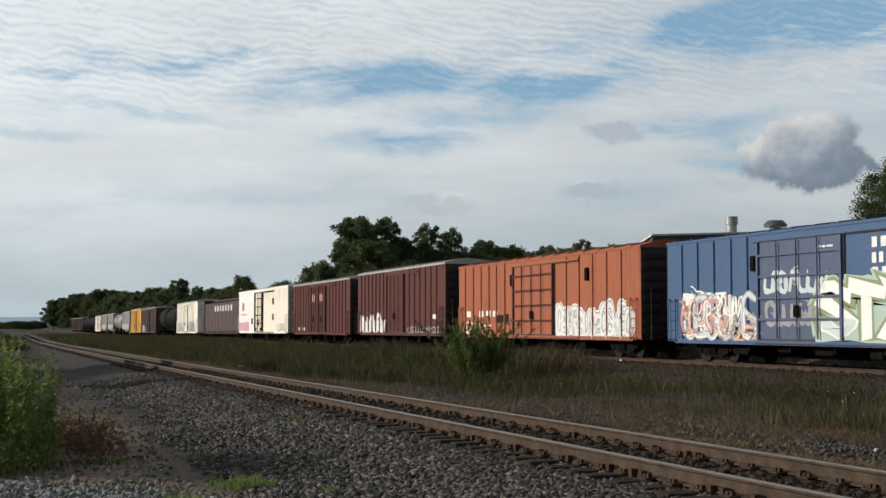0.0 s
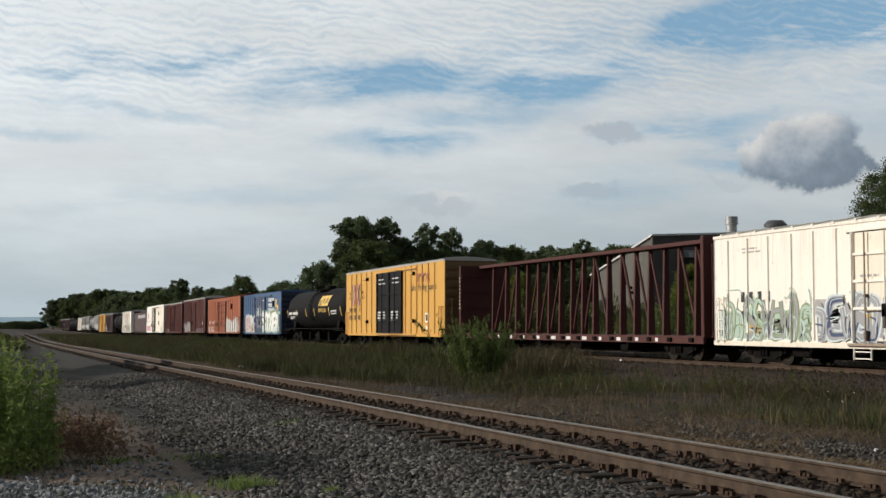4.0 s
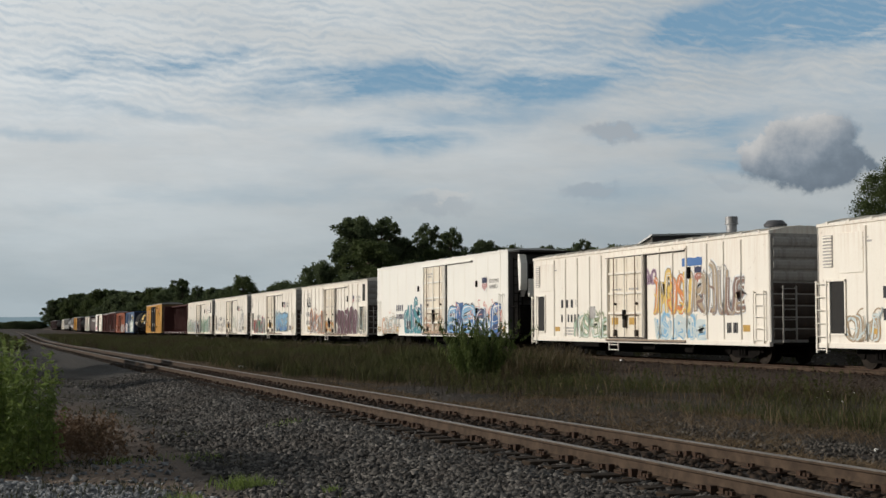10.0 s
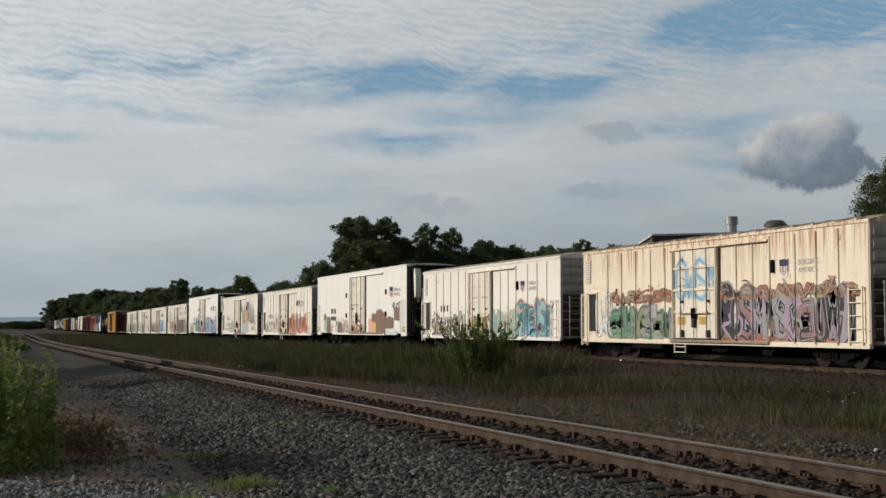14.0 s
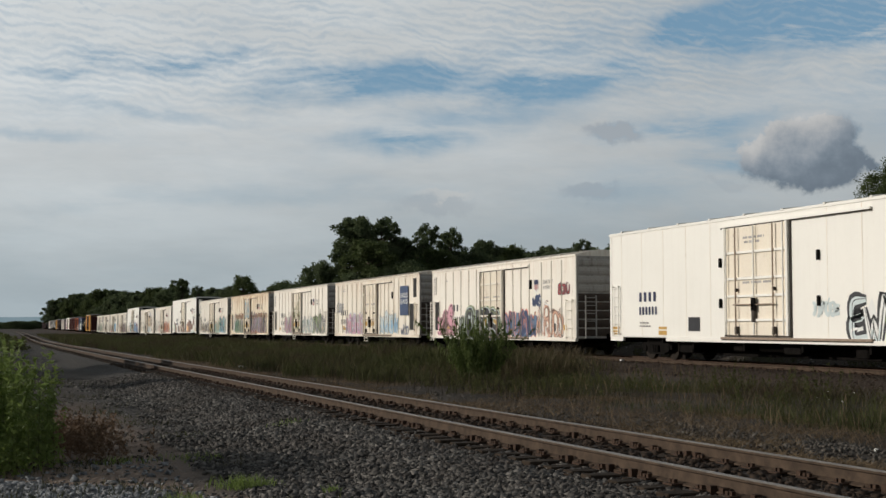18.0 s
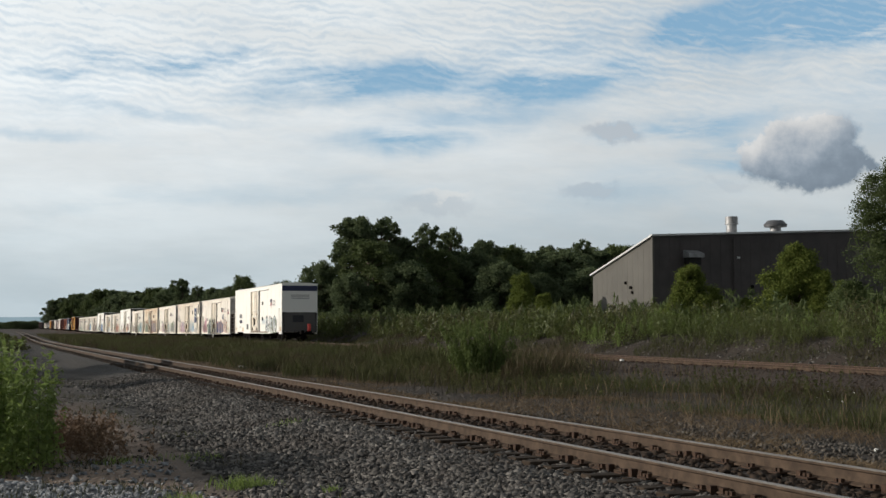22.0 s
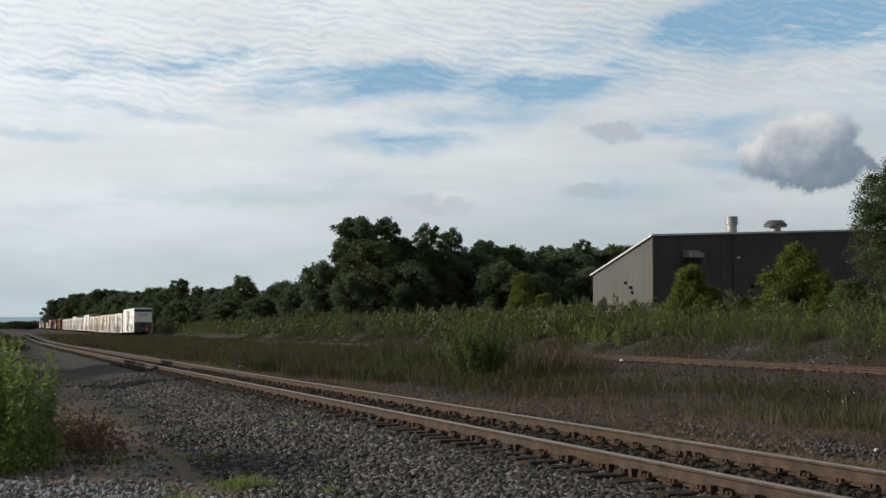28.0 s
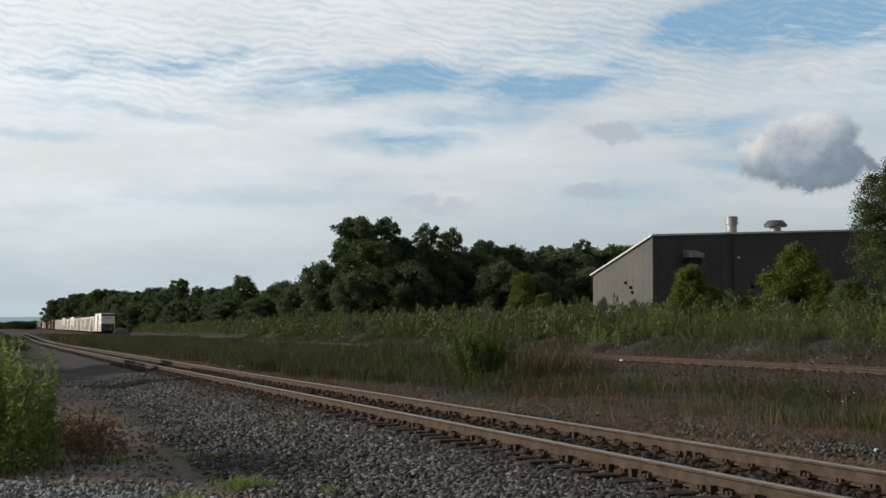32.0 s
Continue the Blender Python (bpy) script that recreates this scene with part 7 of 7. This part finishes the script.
    for x, y, w, h in ((-9.0, 46.0, 0.75, 0.80), (-9.5, 56.5, 0.9, 0.85), (-8.5, 60.0, 0.9, 0.82), (-9.0, 63.5, 0.9, 0.80), (-5.0, 52.0, 0.6, 0.45), (-5.2, 57.0, 0.7, 0.42), (-5.0, 68.0, 0.8, 0.45), (-5.5, 74.0, 0.9, 0.45),
                       (-5.0, 81.0, 0.9, 0.48), (-5.5, 88.0, 0.9, 0.5), (-5.2, 97.0, 1.0, 0.5), (-11.0, 92.0, 0.9, 0.75), (-5.5, 108.0, 1.0, 0.5), (-6.0, 120.0, 1.0, 0.55)):
        plant(side, x, y, (w, w, h), rnd.uniform(0, 360), True, 0.3)


make_woods()


def blade_mesh(name, x, y, h, w, lean, mat, r):
    n = len(x)
    z = level(x, y)
    t = r.uniform(0, 2 * np.pi, n)
    dx, dy = np.cos(t), np.sin(t)
    b = r.uniform(0, 2 * np.pi, n)
    ox, oy = np.cos(b) * h * lean, np.sin(b) * h * lean
    p0 = np.stack([x, y, z - 0.03], 1)
    p1 = np.stack([x + ox * 0.35 + dx * w, y + oy * 0.35 + dy * w, z + h * 0.55], 1)
    p2 = np.stack([x + ox, y + oy, z + h], 1)
    p3 = np.stack([x + ox * 0.35 - dx * w, y + oy * 0.35 - dy * w, z + h * 0.5], 1)
    v = np.stack([p0, p1, p2, p3], 1).reshape(-1, 3)
    return np_mesh(name, v, np.arange(n * 4).reshape(n, 4), mat)


def weed_points(x, y, h, leaves, r, wide=0.16, low=0.1):
    """Leaf places along upright stems."""
    n = len(x)
    z = level(x, y)
    t = r.uniform(low, 1.0, (n, leaves))
    hh = h[:, None] * t
    rad = wide * (1.15 - t) * r.uniform(0.2, 1.0, (n, leaves)) * (0.5 + h[:, None])
    a = r.uniform(0, 2 * np.pi, (n, leaves))
    lx, ly = r.normal(size=n) * 0.12, r.normal(size=n) * 0.12
    return np.stack([x[:, None] + lx[:, None] * hh + rad * np.cos(a), y[:, None] + ly[:, None] * hh + rad * np.sin(a), z[:, None] + hh], -1).reshape(-1, 3)


def patchy(x, y, scale, cut, seed):
    """Keeps places where a slow noise is high."""
    return np.array([noise.noise((a * scale, b * scale, seed)) > cut for a, b in zip(x, y)])


def make_plants():
    r = np.random.default_rng(77)
    # grass between the tracks
    def strip(n, y0, y1, x0, x1, power=1.0):
        y = y0 + (y1 - y0) * r.uniform(0, 1, n) ** power
        return r.uniform(x0, x1, n) + bends(y), y

    x, y = strip(270000, 14, 160, 10.6, 22.2, 1.35)
    lush = np.clip((y - 34) / 16, 0, 1)
    thick = np.array([noise.noise((a * 0.22, b * 0.16, 2.0)) + 0.5 * noise.noise((a * 0.9, b * 0.7, 6.0)) for a, b in zip(x, y)])
    m = (r.uniform(0, 1, len(x)) < np.clip(0.62 + 1.1 * thick, 0.06, 1) * (0.7 + 0.3 * lush)) & (x - bends(y) > 13.9 - 2.6 * lush + 1.6 * thick)
    m &= (y > 46) | (x < 18.8 + 2.0 * thick + 0.07 * np.clip(y - 20, 0, 30))
    x, y, lush = x[m], y[m], lush[m]
    h = r.uniform(0.10, 0.38, len(x)) * (1 + 1.0 * lush)
    thing("grass_strip", "dull green and brown grass between the two tracks", "grass", kind="stuff", shape=blade_mesh("grass", x, y, h * (1 + 0.5 * thick[m]), 0.003 + y * 0.00008, 0.45, GRASS, r))
    x, y = strip(26000, 150, 330, 9.8, 23.2)
    thing("distant_grass", "green grass along the tracks far off", "grass", kind="stuff", shape=blade_mesh("grass", x, y, r.uniform(0.3, 0.9, len(x)), np.full(len(x), 0.035), 0.35, GRASS, r))
    x, y = strip(5000, 16, 90, 10.0, 23.0, 1.4)
    m = patchy(x, y, 0.22, 0.0, 7.0)
    x, y = x[m], y[m]
    thing("dry_stalks", "dry brown stalks standing in the grass", "dry weeds", kind="stuff", shape=blade_mesh("stalks", x, y, r.uniform(0.2, 0.6, len(x)), 0.003 + y * 0.00005, 0.25, DRY, r))
    x, y = strip(2600, 24, 150, 12.5, 22.4, 1.2)
    m = patchy(x, y, 0.16, 0.0, 4.0)
    x, y = x[m], y[m]
    v, f = leaf_quads(weed_points(x, y, r.uniform(0.3, 0.75, len(x)), 40, r, 0.16), 0.030, 1.6, 3.0, r)
    thing("weeds_between_tracks", "green weeds among the grass between the tracks", "weeds", kind="stuff", shape=np_mesh("weeds", v, f, leafy("dull weeds", (0.030, 0.038, 0.012), (0.085, 0.088, 0.028), 0.85)))
    # the bush between the tracks
    bx, by = at_view(848, 44.5)
    n = 105
    a, q = r.uniform(0, 2 * np.pi, n), np.sqrt(r.uniform(0, 1, n)) * 0.55
    x, y = bx + q * np.cos(a), by + q * np.sin(a)
    h = (2.25 - 0.5 * q) * r.uniform(0.42, 1.1, n)
    pts = weed_points(x, y, h, 80, r, 0.055, 0.08)
    zb = float(level(bx, by))
    fan = 1.0 + 0.7 * np.clip(pts[:, 2] - zb, 0, 2.2)
    pts[:, 0] = bx + (pts[:, 0] - bx) * fan
    pts[:, 1] = by + (pts[:, 1] - by) * fan
    v, f = leaf_quads(pts, 0.055, 3.2, 3.4, r)
    bush = thing("willow_bush", "dark green narrow-leaved bush between the tracks", "bush", at=Matrix.Identity(4))
    part("foliage", np_mesh("foliage", v, f, leafy("bush leaves", (0.052, 0.080, 0.022), (0.120, 0.150, 0.045), 0.8, glow=0.4)), None, bush)
    st = MB()
    for k in range(0, n, 8):
        z = float(level(x[k], y[k]))
        st.tube((x[k], y[k], z - 0.05), (bx + (x[k] - bx) * (1 + 0.56 * h[k]), by + (y[k] - by) * (1 + 0.56 * h[k]), z + h[k] * 0.8), 0.012, 0.004, 5)
    part("stems", st, BARK, bush)
    # brownish seeding grass beside it, and white flowers
    n = 4200
    p, d = 945 + 62 * r.normal(size=n), r.uniform(46, 58, n)
    a = (p - 784) / 2310 * d
    c, q = math.cos(radians(TURN)), math.sin(radians(TURN))
    x, y = d * q + a * c, d * c - a * q
    h = r.uniform(0.3, 1.05, n) * np.exp(-((p - 945) / 130) ** 2)
    thing("seeding_grass", "brownish seeding grass beside the bush", "grass", kind="stuff", shape=blade_mesh("grass", x, y, h, np.full(n, 0.006), 0.4, leafy("seeding grass", (0.045, 0.040, 0.020), (0.115, 0.088, 0.048), 0.7, 0.25), r))
    # taller grass that hides the foot of the far track
    x, y = strip(52000, 44, 190, 17.5, 22.8, 1.3)
    tall = np.array([noise.noise((a * 0.25, b * 0.12, 15.0)) for a, b in zip(x, y)])
    m = r.uniform(0, 1, len(x)) < np.clip(0.6 + 0.9 * tall, 0.1, 1)
    x, y, tall = x[m], y[m], tall[m]
    thing("tall_grass", "tall green and withered grass beside the far track", "grass", kind="stuff", shape=blade_mesh("grass", x, y, r.uniform(0.4, 0.95, len(x)) * (1 + 0.5 * tall), 0.004 + y * 0.00009, 0.3, GRASS, r))
    # dead stems at the near edge of the grass
    x, y = strip(420, 30, 90, 11.4, 14.5, 1.2)
    thing("dead_stems", "dark dead stems at the edge of the grass", "dry weeds", kind="stuff", shape=blade_mesh("stems", x, y, r.uniform(0.25, 0.75, len(x)), np.full(len(x), 0.010), 0.15, leafy("dead stems", (0.012, 0.010, 0.008), (0.040, 0.030, 0.022), 0.9, 0.1), r))
    x, y = r.uniform(17.5, 21.5, 90), r.uniform(15, 26, 90)
    at = np.stack([x, y, level(x, y) + r.uniform(0.15, 0.4, 90)], 1)
    v, f = leaf_quads(at, 0.03, 0.6, 1.2, r)
    thing("white_flowers", "small white wildflowers in the grass", "wildflowers", kind="stuff", shape=np_mesh("flowers", v, f, SPRAY["white"]))
    # weeds on the bank behind the far track
    def bank(n, y0, y1, x0, x1, hh, leaf, leaves, mat, name, label, cut, seed, power=1.3, wide=0.2):
        x, y = strip(n, y0, y1, x0, x1, power)
        m = patchy(x, y, 0.12, cut, seed)
        x, y = x[m], y[m]
        swell = np.array([noise.noise((a * 0.35, b * 0.25, seed + 40)) for a, b in zip(x, y)])
        h = r.uniform(hh[0], hh[1], len(x)) * (1 + 0.7 * swell)
        v, f = leaf_quads(weed_points(x, y, h, leaves, r, wide), leaf, 2.4, 3.6, r)
        thing(name, label, "weeds", kind="stuff", shape=np_mesh("weeds", v, f, mat))

    bank(2600, 20, 120, 31.0, 38.5, (0.6, 1.35), 0.036, 100, WEED_GREEN, "bank_weeds", "tall green weeds on the bank behind the far track", -0.5, 1.0)
    bank(900, 20, 66, 30.3, 37.0, (0.6, 1.3), 0.034, 100, WEED_BRIGHT, "bright_bank_weeds", "bright yellow-green weeds on the bank", 0.0, 9.0)
    bank(3200, 60, 330, 31.0, 42.0, (0.7, 1.7), 0.10, 56, WEED_GREEN, "distant_bank_weeds", "green scrub on the bank farther off", -0.5, 3.0, 1.1, 0.35)
    bank(1500, 40, 260, 38, 58, (0.9, 2.2), 0.15, 52, LEAF_MID, "scrub", "dark green scrub below the trees", -0.4, 5.0, 1.1, 0.4)
    bank(700, -30, 30, 31.0, 38.5, (0.7, 1.4), 0.16, 26, WEED_GREEN, "side_bank_weeds", "green weeds on the bank beside the camera", -0.5, 6.0, 1.0)
    # tall weeds at the roadside close by
    wx, wy = at_view(26, 17.3)
    n = 270
    a, q = r.uniform(0, 2 * np.pi, n), np.sqrt(r.uniform(0, 1, n))
    x, y = wx + q * np.cos(a) * 1.05 - 0.45, wy + q * np.sin(a) * 1.6
    h = r.uniform(0.75, 1.5, n) * (1.12 - 0.45 * np.clip((x - wx) / 0.8, 0, 1))
    v, f = leaf_quads(weed_points(x, y, h, 56, r, 0.085, 0.02), 0.042, 1.0, 2.8, r)
    clump = thing("roadside_weeds", "tall bright green weeds at the roadside", "weeds", at=Matrix.Identity(4))
    part("foliage", np_mesh("foliage", v, f, WEED_BRIGHT), None, clump)
    st = MB()
    for k in range(0, n, 3):
        z = float(level(x[k], y[k]))
        st.tube((x[k], y[k], z - 0.05), (x[k], y[k], z + h[k] * 0.9), 0.006, 0.003, 4)
    part("stems", st, leafy("weed stems", (0.06, 0.08, 0.025), (0.09, 0.10, 0.035)), clump)
    # russet weeds beside them
    wx, wy = at_view(125, 19.5)
    n = 240
    x, y = wx + r.normal(size=n) * 0.40, wy + r.normal(size=n) * 0.9
    v, f = leaf_quads(weed_points(x, y, r.uniform(0.15, 0.55, n), 24, r, 0.12), 0.035, 1.0, 2.4, r)
    thing("russet_weeds", "withered russet weeds at the roadside", "weeds", kind="stuff", shape=np_mesh("weeds", v, f, RUSSET))
    # low tufts on the gravel
    for k, (px, depth, sx, n, hh) in enumerate(((425, 14.9, 0.16, 230, 0.18), (330, 13.35, 0.16, 130, 0.15), (590, 13.6, 0.06, 40, 0.12), (350, 18.0, 0.3, 100, 0.12), (470, 15.0, 0.12, 60, 0.14), (205, 17.5, 0.3, 90, 0.12), (505, 22.0, 0.2, 50, 0.12))):
        wx, wy = at_view(px, depth)
        x, y = wx + r.normal(size=n) * sx * 0.8, wy + r.normal(size=n) * sx
        thing("grass_tuft", "low tuft of green grass on the gravel", "grass tuft", "grass tufts", kind="stuff", shape=blade_mesh("tuft", x, y, r.uniform(0.4, 1.0, n) * hh, np.full(n, 0.006), 0.5, WEED_BRIGHT, r))
    # scattered grass on the earth road
    x, y = r.uniform(-3, 3.4, 13000), 12 + 45 * r.uniform(0, 1, 13000) ** 1.5
    m = patchy(x, y, 0.6, 0.14, 12.0)
    x, y = x[m], y[m]
    thing("thin_grass", "thin dry grass on the earth road", "grass", kind="stuff", shape=blade_mesh("grass", x, y, r.uniform(0.05, 0.16, len(x)), np.full(len(x), 0.005), 0.6, GRASS, r))
    # short withered stuff on the bare soil between the tracks and on the bank
    x, y = strip(64000, 9, 80, 9.0, 16.0, 1.5)
    m = patchy(x, y, 0.35, -0.2, 21.0)
    x, y = x[m], y[m]
    thing("withered_litter", "short withered grass on bare soil beside the track", "dry grass", kind="stuff", shape=blade_mesh("litter", x, y, r.uniform(0.03, 0.14, len(x)), np.full(len(x), 0.004), 1.4, DRY, r))
    x, y = strip(60000, 22, 160, 28.0, 33.0, 1.2)
    m = patchy(x, y, 0.3, -0.06 , 31.0) & (r.uniform(0, 1, len(x)) < np.clip((x - bends(y) - 27.4) / 3.0, 0.1, 1))
    x, y = x[m], y[m]
    thing("bank_grass", "sparse dull grass on the slope behind the far track", "grass", kind="stuff", shape=blade_mesh("grass", x, y, r.uniform(0.1, 0.45, len(x)), 0.004 + y * 0.0001, 0.5, GRASS, r))
    # weeds closing the far end of the gravel road
    x, y = r.uniform(-26, 4.0, 2600), r.uniform(120, 260, 2600)
    v, f = leaf_quads(weed_points(x, y, r.uniform(0.5, 1.3, 2600), 22, r, 0.4), 0.26, 1.0, 2.0, r)
    thing("far_roadside_weeds", "green weeds at the far end of the gravel road", "weeds", kind="stuff", shape=np_mesh("weeds", v, f, WEED_GREEN))


make_plants()


# ---- loose stone ----
def stone_mesh(name, x, y, size, mat, r, lift=0.15):
    """Angular stones: jittered eight-cornered lumps."""
    n = len(x)
    c = np.array([[sx, sy, sz] for sx in (-1, 1) for sy in (-1, 1) for sz in (-1, 1)], float) * 0.5
    v = c[None] * np.stack([r.uniform(0.8, 1.75, n), r.uniform(0.5, 1.2, n), r.uniform(0.3, 0.75, n)], 1)[:, None, :] + r.normal(size=(n, 8, 3)) * 0.20
    a, b = r.uniform(0, 2 * np.pi, n), r.normal(size=n) * 0.6
    ca, sa, cb, sb = np.cos(a), np.sin(a), np.cos(b), np.sin(b)
    x1 = v[..., 0] * ca[:, None] - v[..., 1] * sa[:, None]
    y1 = v[..., 0] * sa[:, None] + v[..., 1] * ca[:, None]
    y2 = y1 * cb[:, None] - v[..., 2] * sb[:, None]
    z2 = y1 * sb[:, None] + v[..., 2] * cb[:, None]
    p = np.stack([x1, y2, z2], -1) * size[:, None, None]
    p += np.stack([x, y, level(x, y) + size * lift], 1)[:, None, :]
    f = np.array([[0, 1, 3, 2], [4, 6, 7, 5], [0, 4, 5, 1], [2, 3, 7, 6], [0, 2, 6, 4], [1, 5, 7, 3]])
    return np_mesh(name, p.reshape(-1, 3), (np.arange(n)[:, None, None] * 8 + f[None]).reshape(-1, 4), mat)


def make_stones():
    r = np.random.default_rng(5)
    n = 105000
    y = 9.5 + 38 * r.uniform(0, 1, n) ** 1.9
    x = 2.3 + 3.9 * r.uniform(0, 1, n) ** 0.75
    m = x > 2.9 + 0.9 * np.array([noise.noise((b * 0.35, a * 0.8, 4.0)) for a, b in zip(x, y)])
    x, y = x[m], y[m]
    n = len(x)
    thing("ballast_gravel", "dark grey crushed stone ballast beside the near track", "gravel", kind="stuff", shape=stone_mesh("gravel", x, y, 0.016 + 0.044 * r.uniform(0, 1, n) ** 2.0, STONE, r))
    n = 30000
    y = 7 + 55 * r.uniform(0, 1, n) ** 1.8
    x = 5.6 + 5.6 * r.uniform(0, 1, n)
    x = np.where(np.abs(np.abs(x - NEAR_TRACK) - GAUGE / 2) < 0.09, x + 0.2, x)
    thing("track_ballast", "dark ballast stones between the ties", "gravel", kind="stuff", shape=stone_mesh("ballast", x, y, r.uniform(0.025, 0.065, n), plain("brown-stained ballast", (0.036, 0.025, 0.018), 0.9, 0, 0.6, 3, 0.2), r, 0.05))
    n = 7000
    y = 20 + 80 * r.uniform(0, 1, n) ** 1.3
    x = r.uniform(28.0, 32.0, n) + bends(y)
    thing("bank_rubble", "grey-brown rubble on the slope behind the far track", "gravel", kind="stuff", shape=stone_mesh("rubble", x, y, 0.03 + 0.07 * r.uniform(0, 1, n) ** 3, STONE, r, 0.1))
    n = 16000
    x, y = 9.2 + 4.0 * r.uniform(0, 1, n), 10 + 30 * r.uniform(0, 1, n) ** 1.6
    m = patchy(x, y, 0.5, -0.12, 3.0) & (r.uniform(0, 1, n) < np.clip((30 - y) / 12, 0.25, 1))
    x, y = x[m], y[m]
    thing("pale_rubble", "pale crushed stone beyond the near track", "gravel", kind="stuff", shape=stone_mesh("rubble", x, y, 0.016 + 0.05 * r.uniform(0, 1, len(x)) ** 1.8, PALE_STONE, r))
    n = 26000
    x, y = r.uniform(-3.0, 2.4, n), 9.5 + 9 * r.uniform(0, 1, n)
    m = (0.334 * x + 0.9425 * y < 15.4 - 0.5 * np.clip(x, 0, 2)) & (x < 2.0) | (r.uniform(0, 1, n) < 0.05)
    x, y = x[m], y[m]
    thing("road_gravel", "grey crushed stone on the road", "gravel", kind="stuff", shape=stone_mesh("gravel", x, y, 0.018 + 0.045 * r.uniform(0, 1, len(x)) ** 1.5, plain("blue-grey stone", (0.155, 0.162, 0.17), 0.85, 0, 0.6, 14), r))
    n = 7000
    y = 11 + 34 * r.uniform(0, 1, n) ** 1.5
    x = r.uniform(-2.5, 3.0, n)
    thing("scattered_stones", "small stones scattered over the earth road", "gravel", kind="stuff", shape=stone_mesh("stones", x, y, 0.010 + 0.035 * r.uniform(0, 1, n) ** 2.5, STONE, r))
    n = 15000
    y = 22 + 70 * r.uniform(0, 1, n) ** 1.5
    x = 22.6 + 6.4 * r.uniform(0, 1, n)
    thing("far_ballast", "brown-grey ballast of the far track", "gravel", kind="stuff", shape=stone_mesh("ballast", x, y, r.uniform(0.022, 0.055, n), plain("rusty ballast", (0.045, 0.033, 0.025), 0.9, 0, 0.55, 3, 0.2), r, 0.05))


make_stones()


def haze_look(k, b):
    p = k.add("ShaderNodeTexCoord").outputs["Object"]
    # aerial haze put in as blue emission over a dark base
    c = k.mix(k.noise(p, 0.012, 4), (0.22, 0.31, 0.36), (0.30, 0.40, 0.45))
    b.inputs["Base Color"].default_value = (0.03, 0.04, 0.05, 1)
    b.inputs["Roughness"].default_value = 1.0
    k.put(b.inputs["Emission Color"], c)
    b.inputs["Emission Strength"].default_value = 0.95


HAZE = material("hazy far hills", haze_look)


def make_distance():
    """Low wooded hills on the skyline; their haze is a glow of the surface itself."""
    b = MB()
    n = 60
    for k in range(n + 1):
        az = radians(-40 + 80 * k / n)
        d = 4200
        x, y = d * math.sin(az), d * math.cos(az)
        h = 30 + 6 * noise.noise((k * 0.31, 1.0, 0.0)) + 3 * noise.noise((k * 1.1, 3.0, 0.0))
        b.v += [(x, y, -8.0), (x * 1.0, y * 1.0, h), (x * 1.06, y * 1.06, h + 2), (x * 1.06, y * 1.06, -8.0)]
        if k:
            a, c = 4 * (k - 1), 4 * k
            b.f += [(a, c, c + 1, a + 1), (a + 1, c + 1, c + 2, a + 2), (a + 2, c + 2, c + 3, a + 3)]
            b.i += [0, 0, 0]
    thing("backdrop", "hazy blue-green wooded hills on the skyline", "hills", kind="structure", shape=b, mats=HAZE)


make_distance()

litter = MB()
litter.box(-0.22, 0.22, -0.08, 0.08, 0.0, 0.10, 0.03)
_x, _y = at_view(430, 66)
thing("litter", "small white scrap of litter lying in the grass", "litter", at=pose(_x, _y, float(level(_x, _y)) + 0.02, 0, 0, 20), shape=litter, mats=SPRAY["white"])
_x, _y = at_view(1545, 19.5)
thing("white_stone", "single white stone lying in the rubble", "stone", at=pose(_x, _y, float(level(_x, _y)) - 0.01, 10, 20, 30), shape=MB().box(-0.035, 0.035, -0.03, 0.03, 0, 0.05, 0.015), mats=SPRAY["white"])


for _px, _d, _s in ((1108, 55.5, 0.14), (1288, 47.5, 0.16), (1100, 53, 0.09)):
    _x, _y = at_view(_px, _d)
    thing("litter", "pale scrap of litter beside the far track", "litter", at=pose(_x, _y, float(level(_x, _y)) + 0.03, 0, 0, _px), shape=MB().box(-_s, _s, -_s * 0.6, _s * 0.6, 0, 0.07, 0.02), mats=SPRAY["white"])


# ---- what moves ----
def motions():
    """The train runs away along the far track at a steady speed."""
    for car, middle in CARS:
        rows = []
        for k in range(17):
            t = 2.0 * k
            s = middle + SPEED * t
            a, b = s - 7.0, s + 7.0
            x = FAR_TRACK + (bend(a) + bend(b)) / 2
            z = (grade(a) + grade(b)) / 2
            rows.append((t, pose(x, s, z, math.degrees(math.atan2(grade(b) - grade(a), 14.0)), 0, -math.degrees(math.atan2(bend(b) - bend(a), 14.0)))))
        walk(car, rows)


motions()
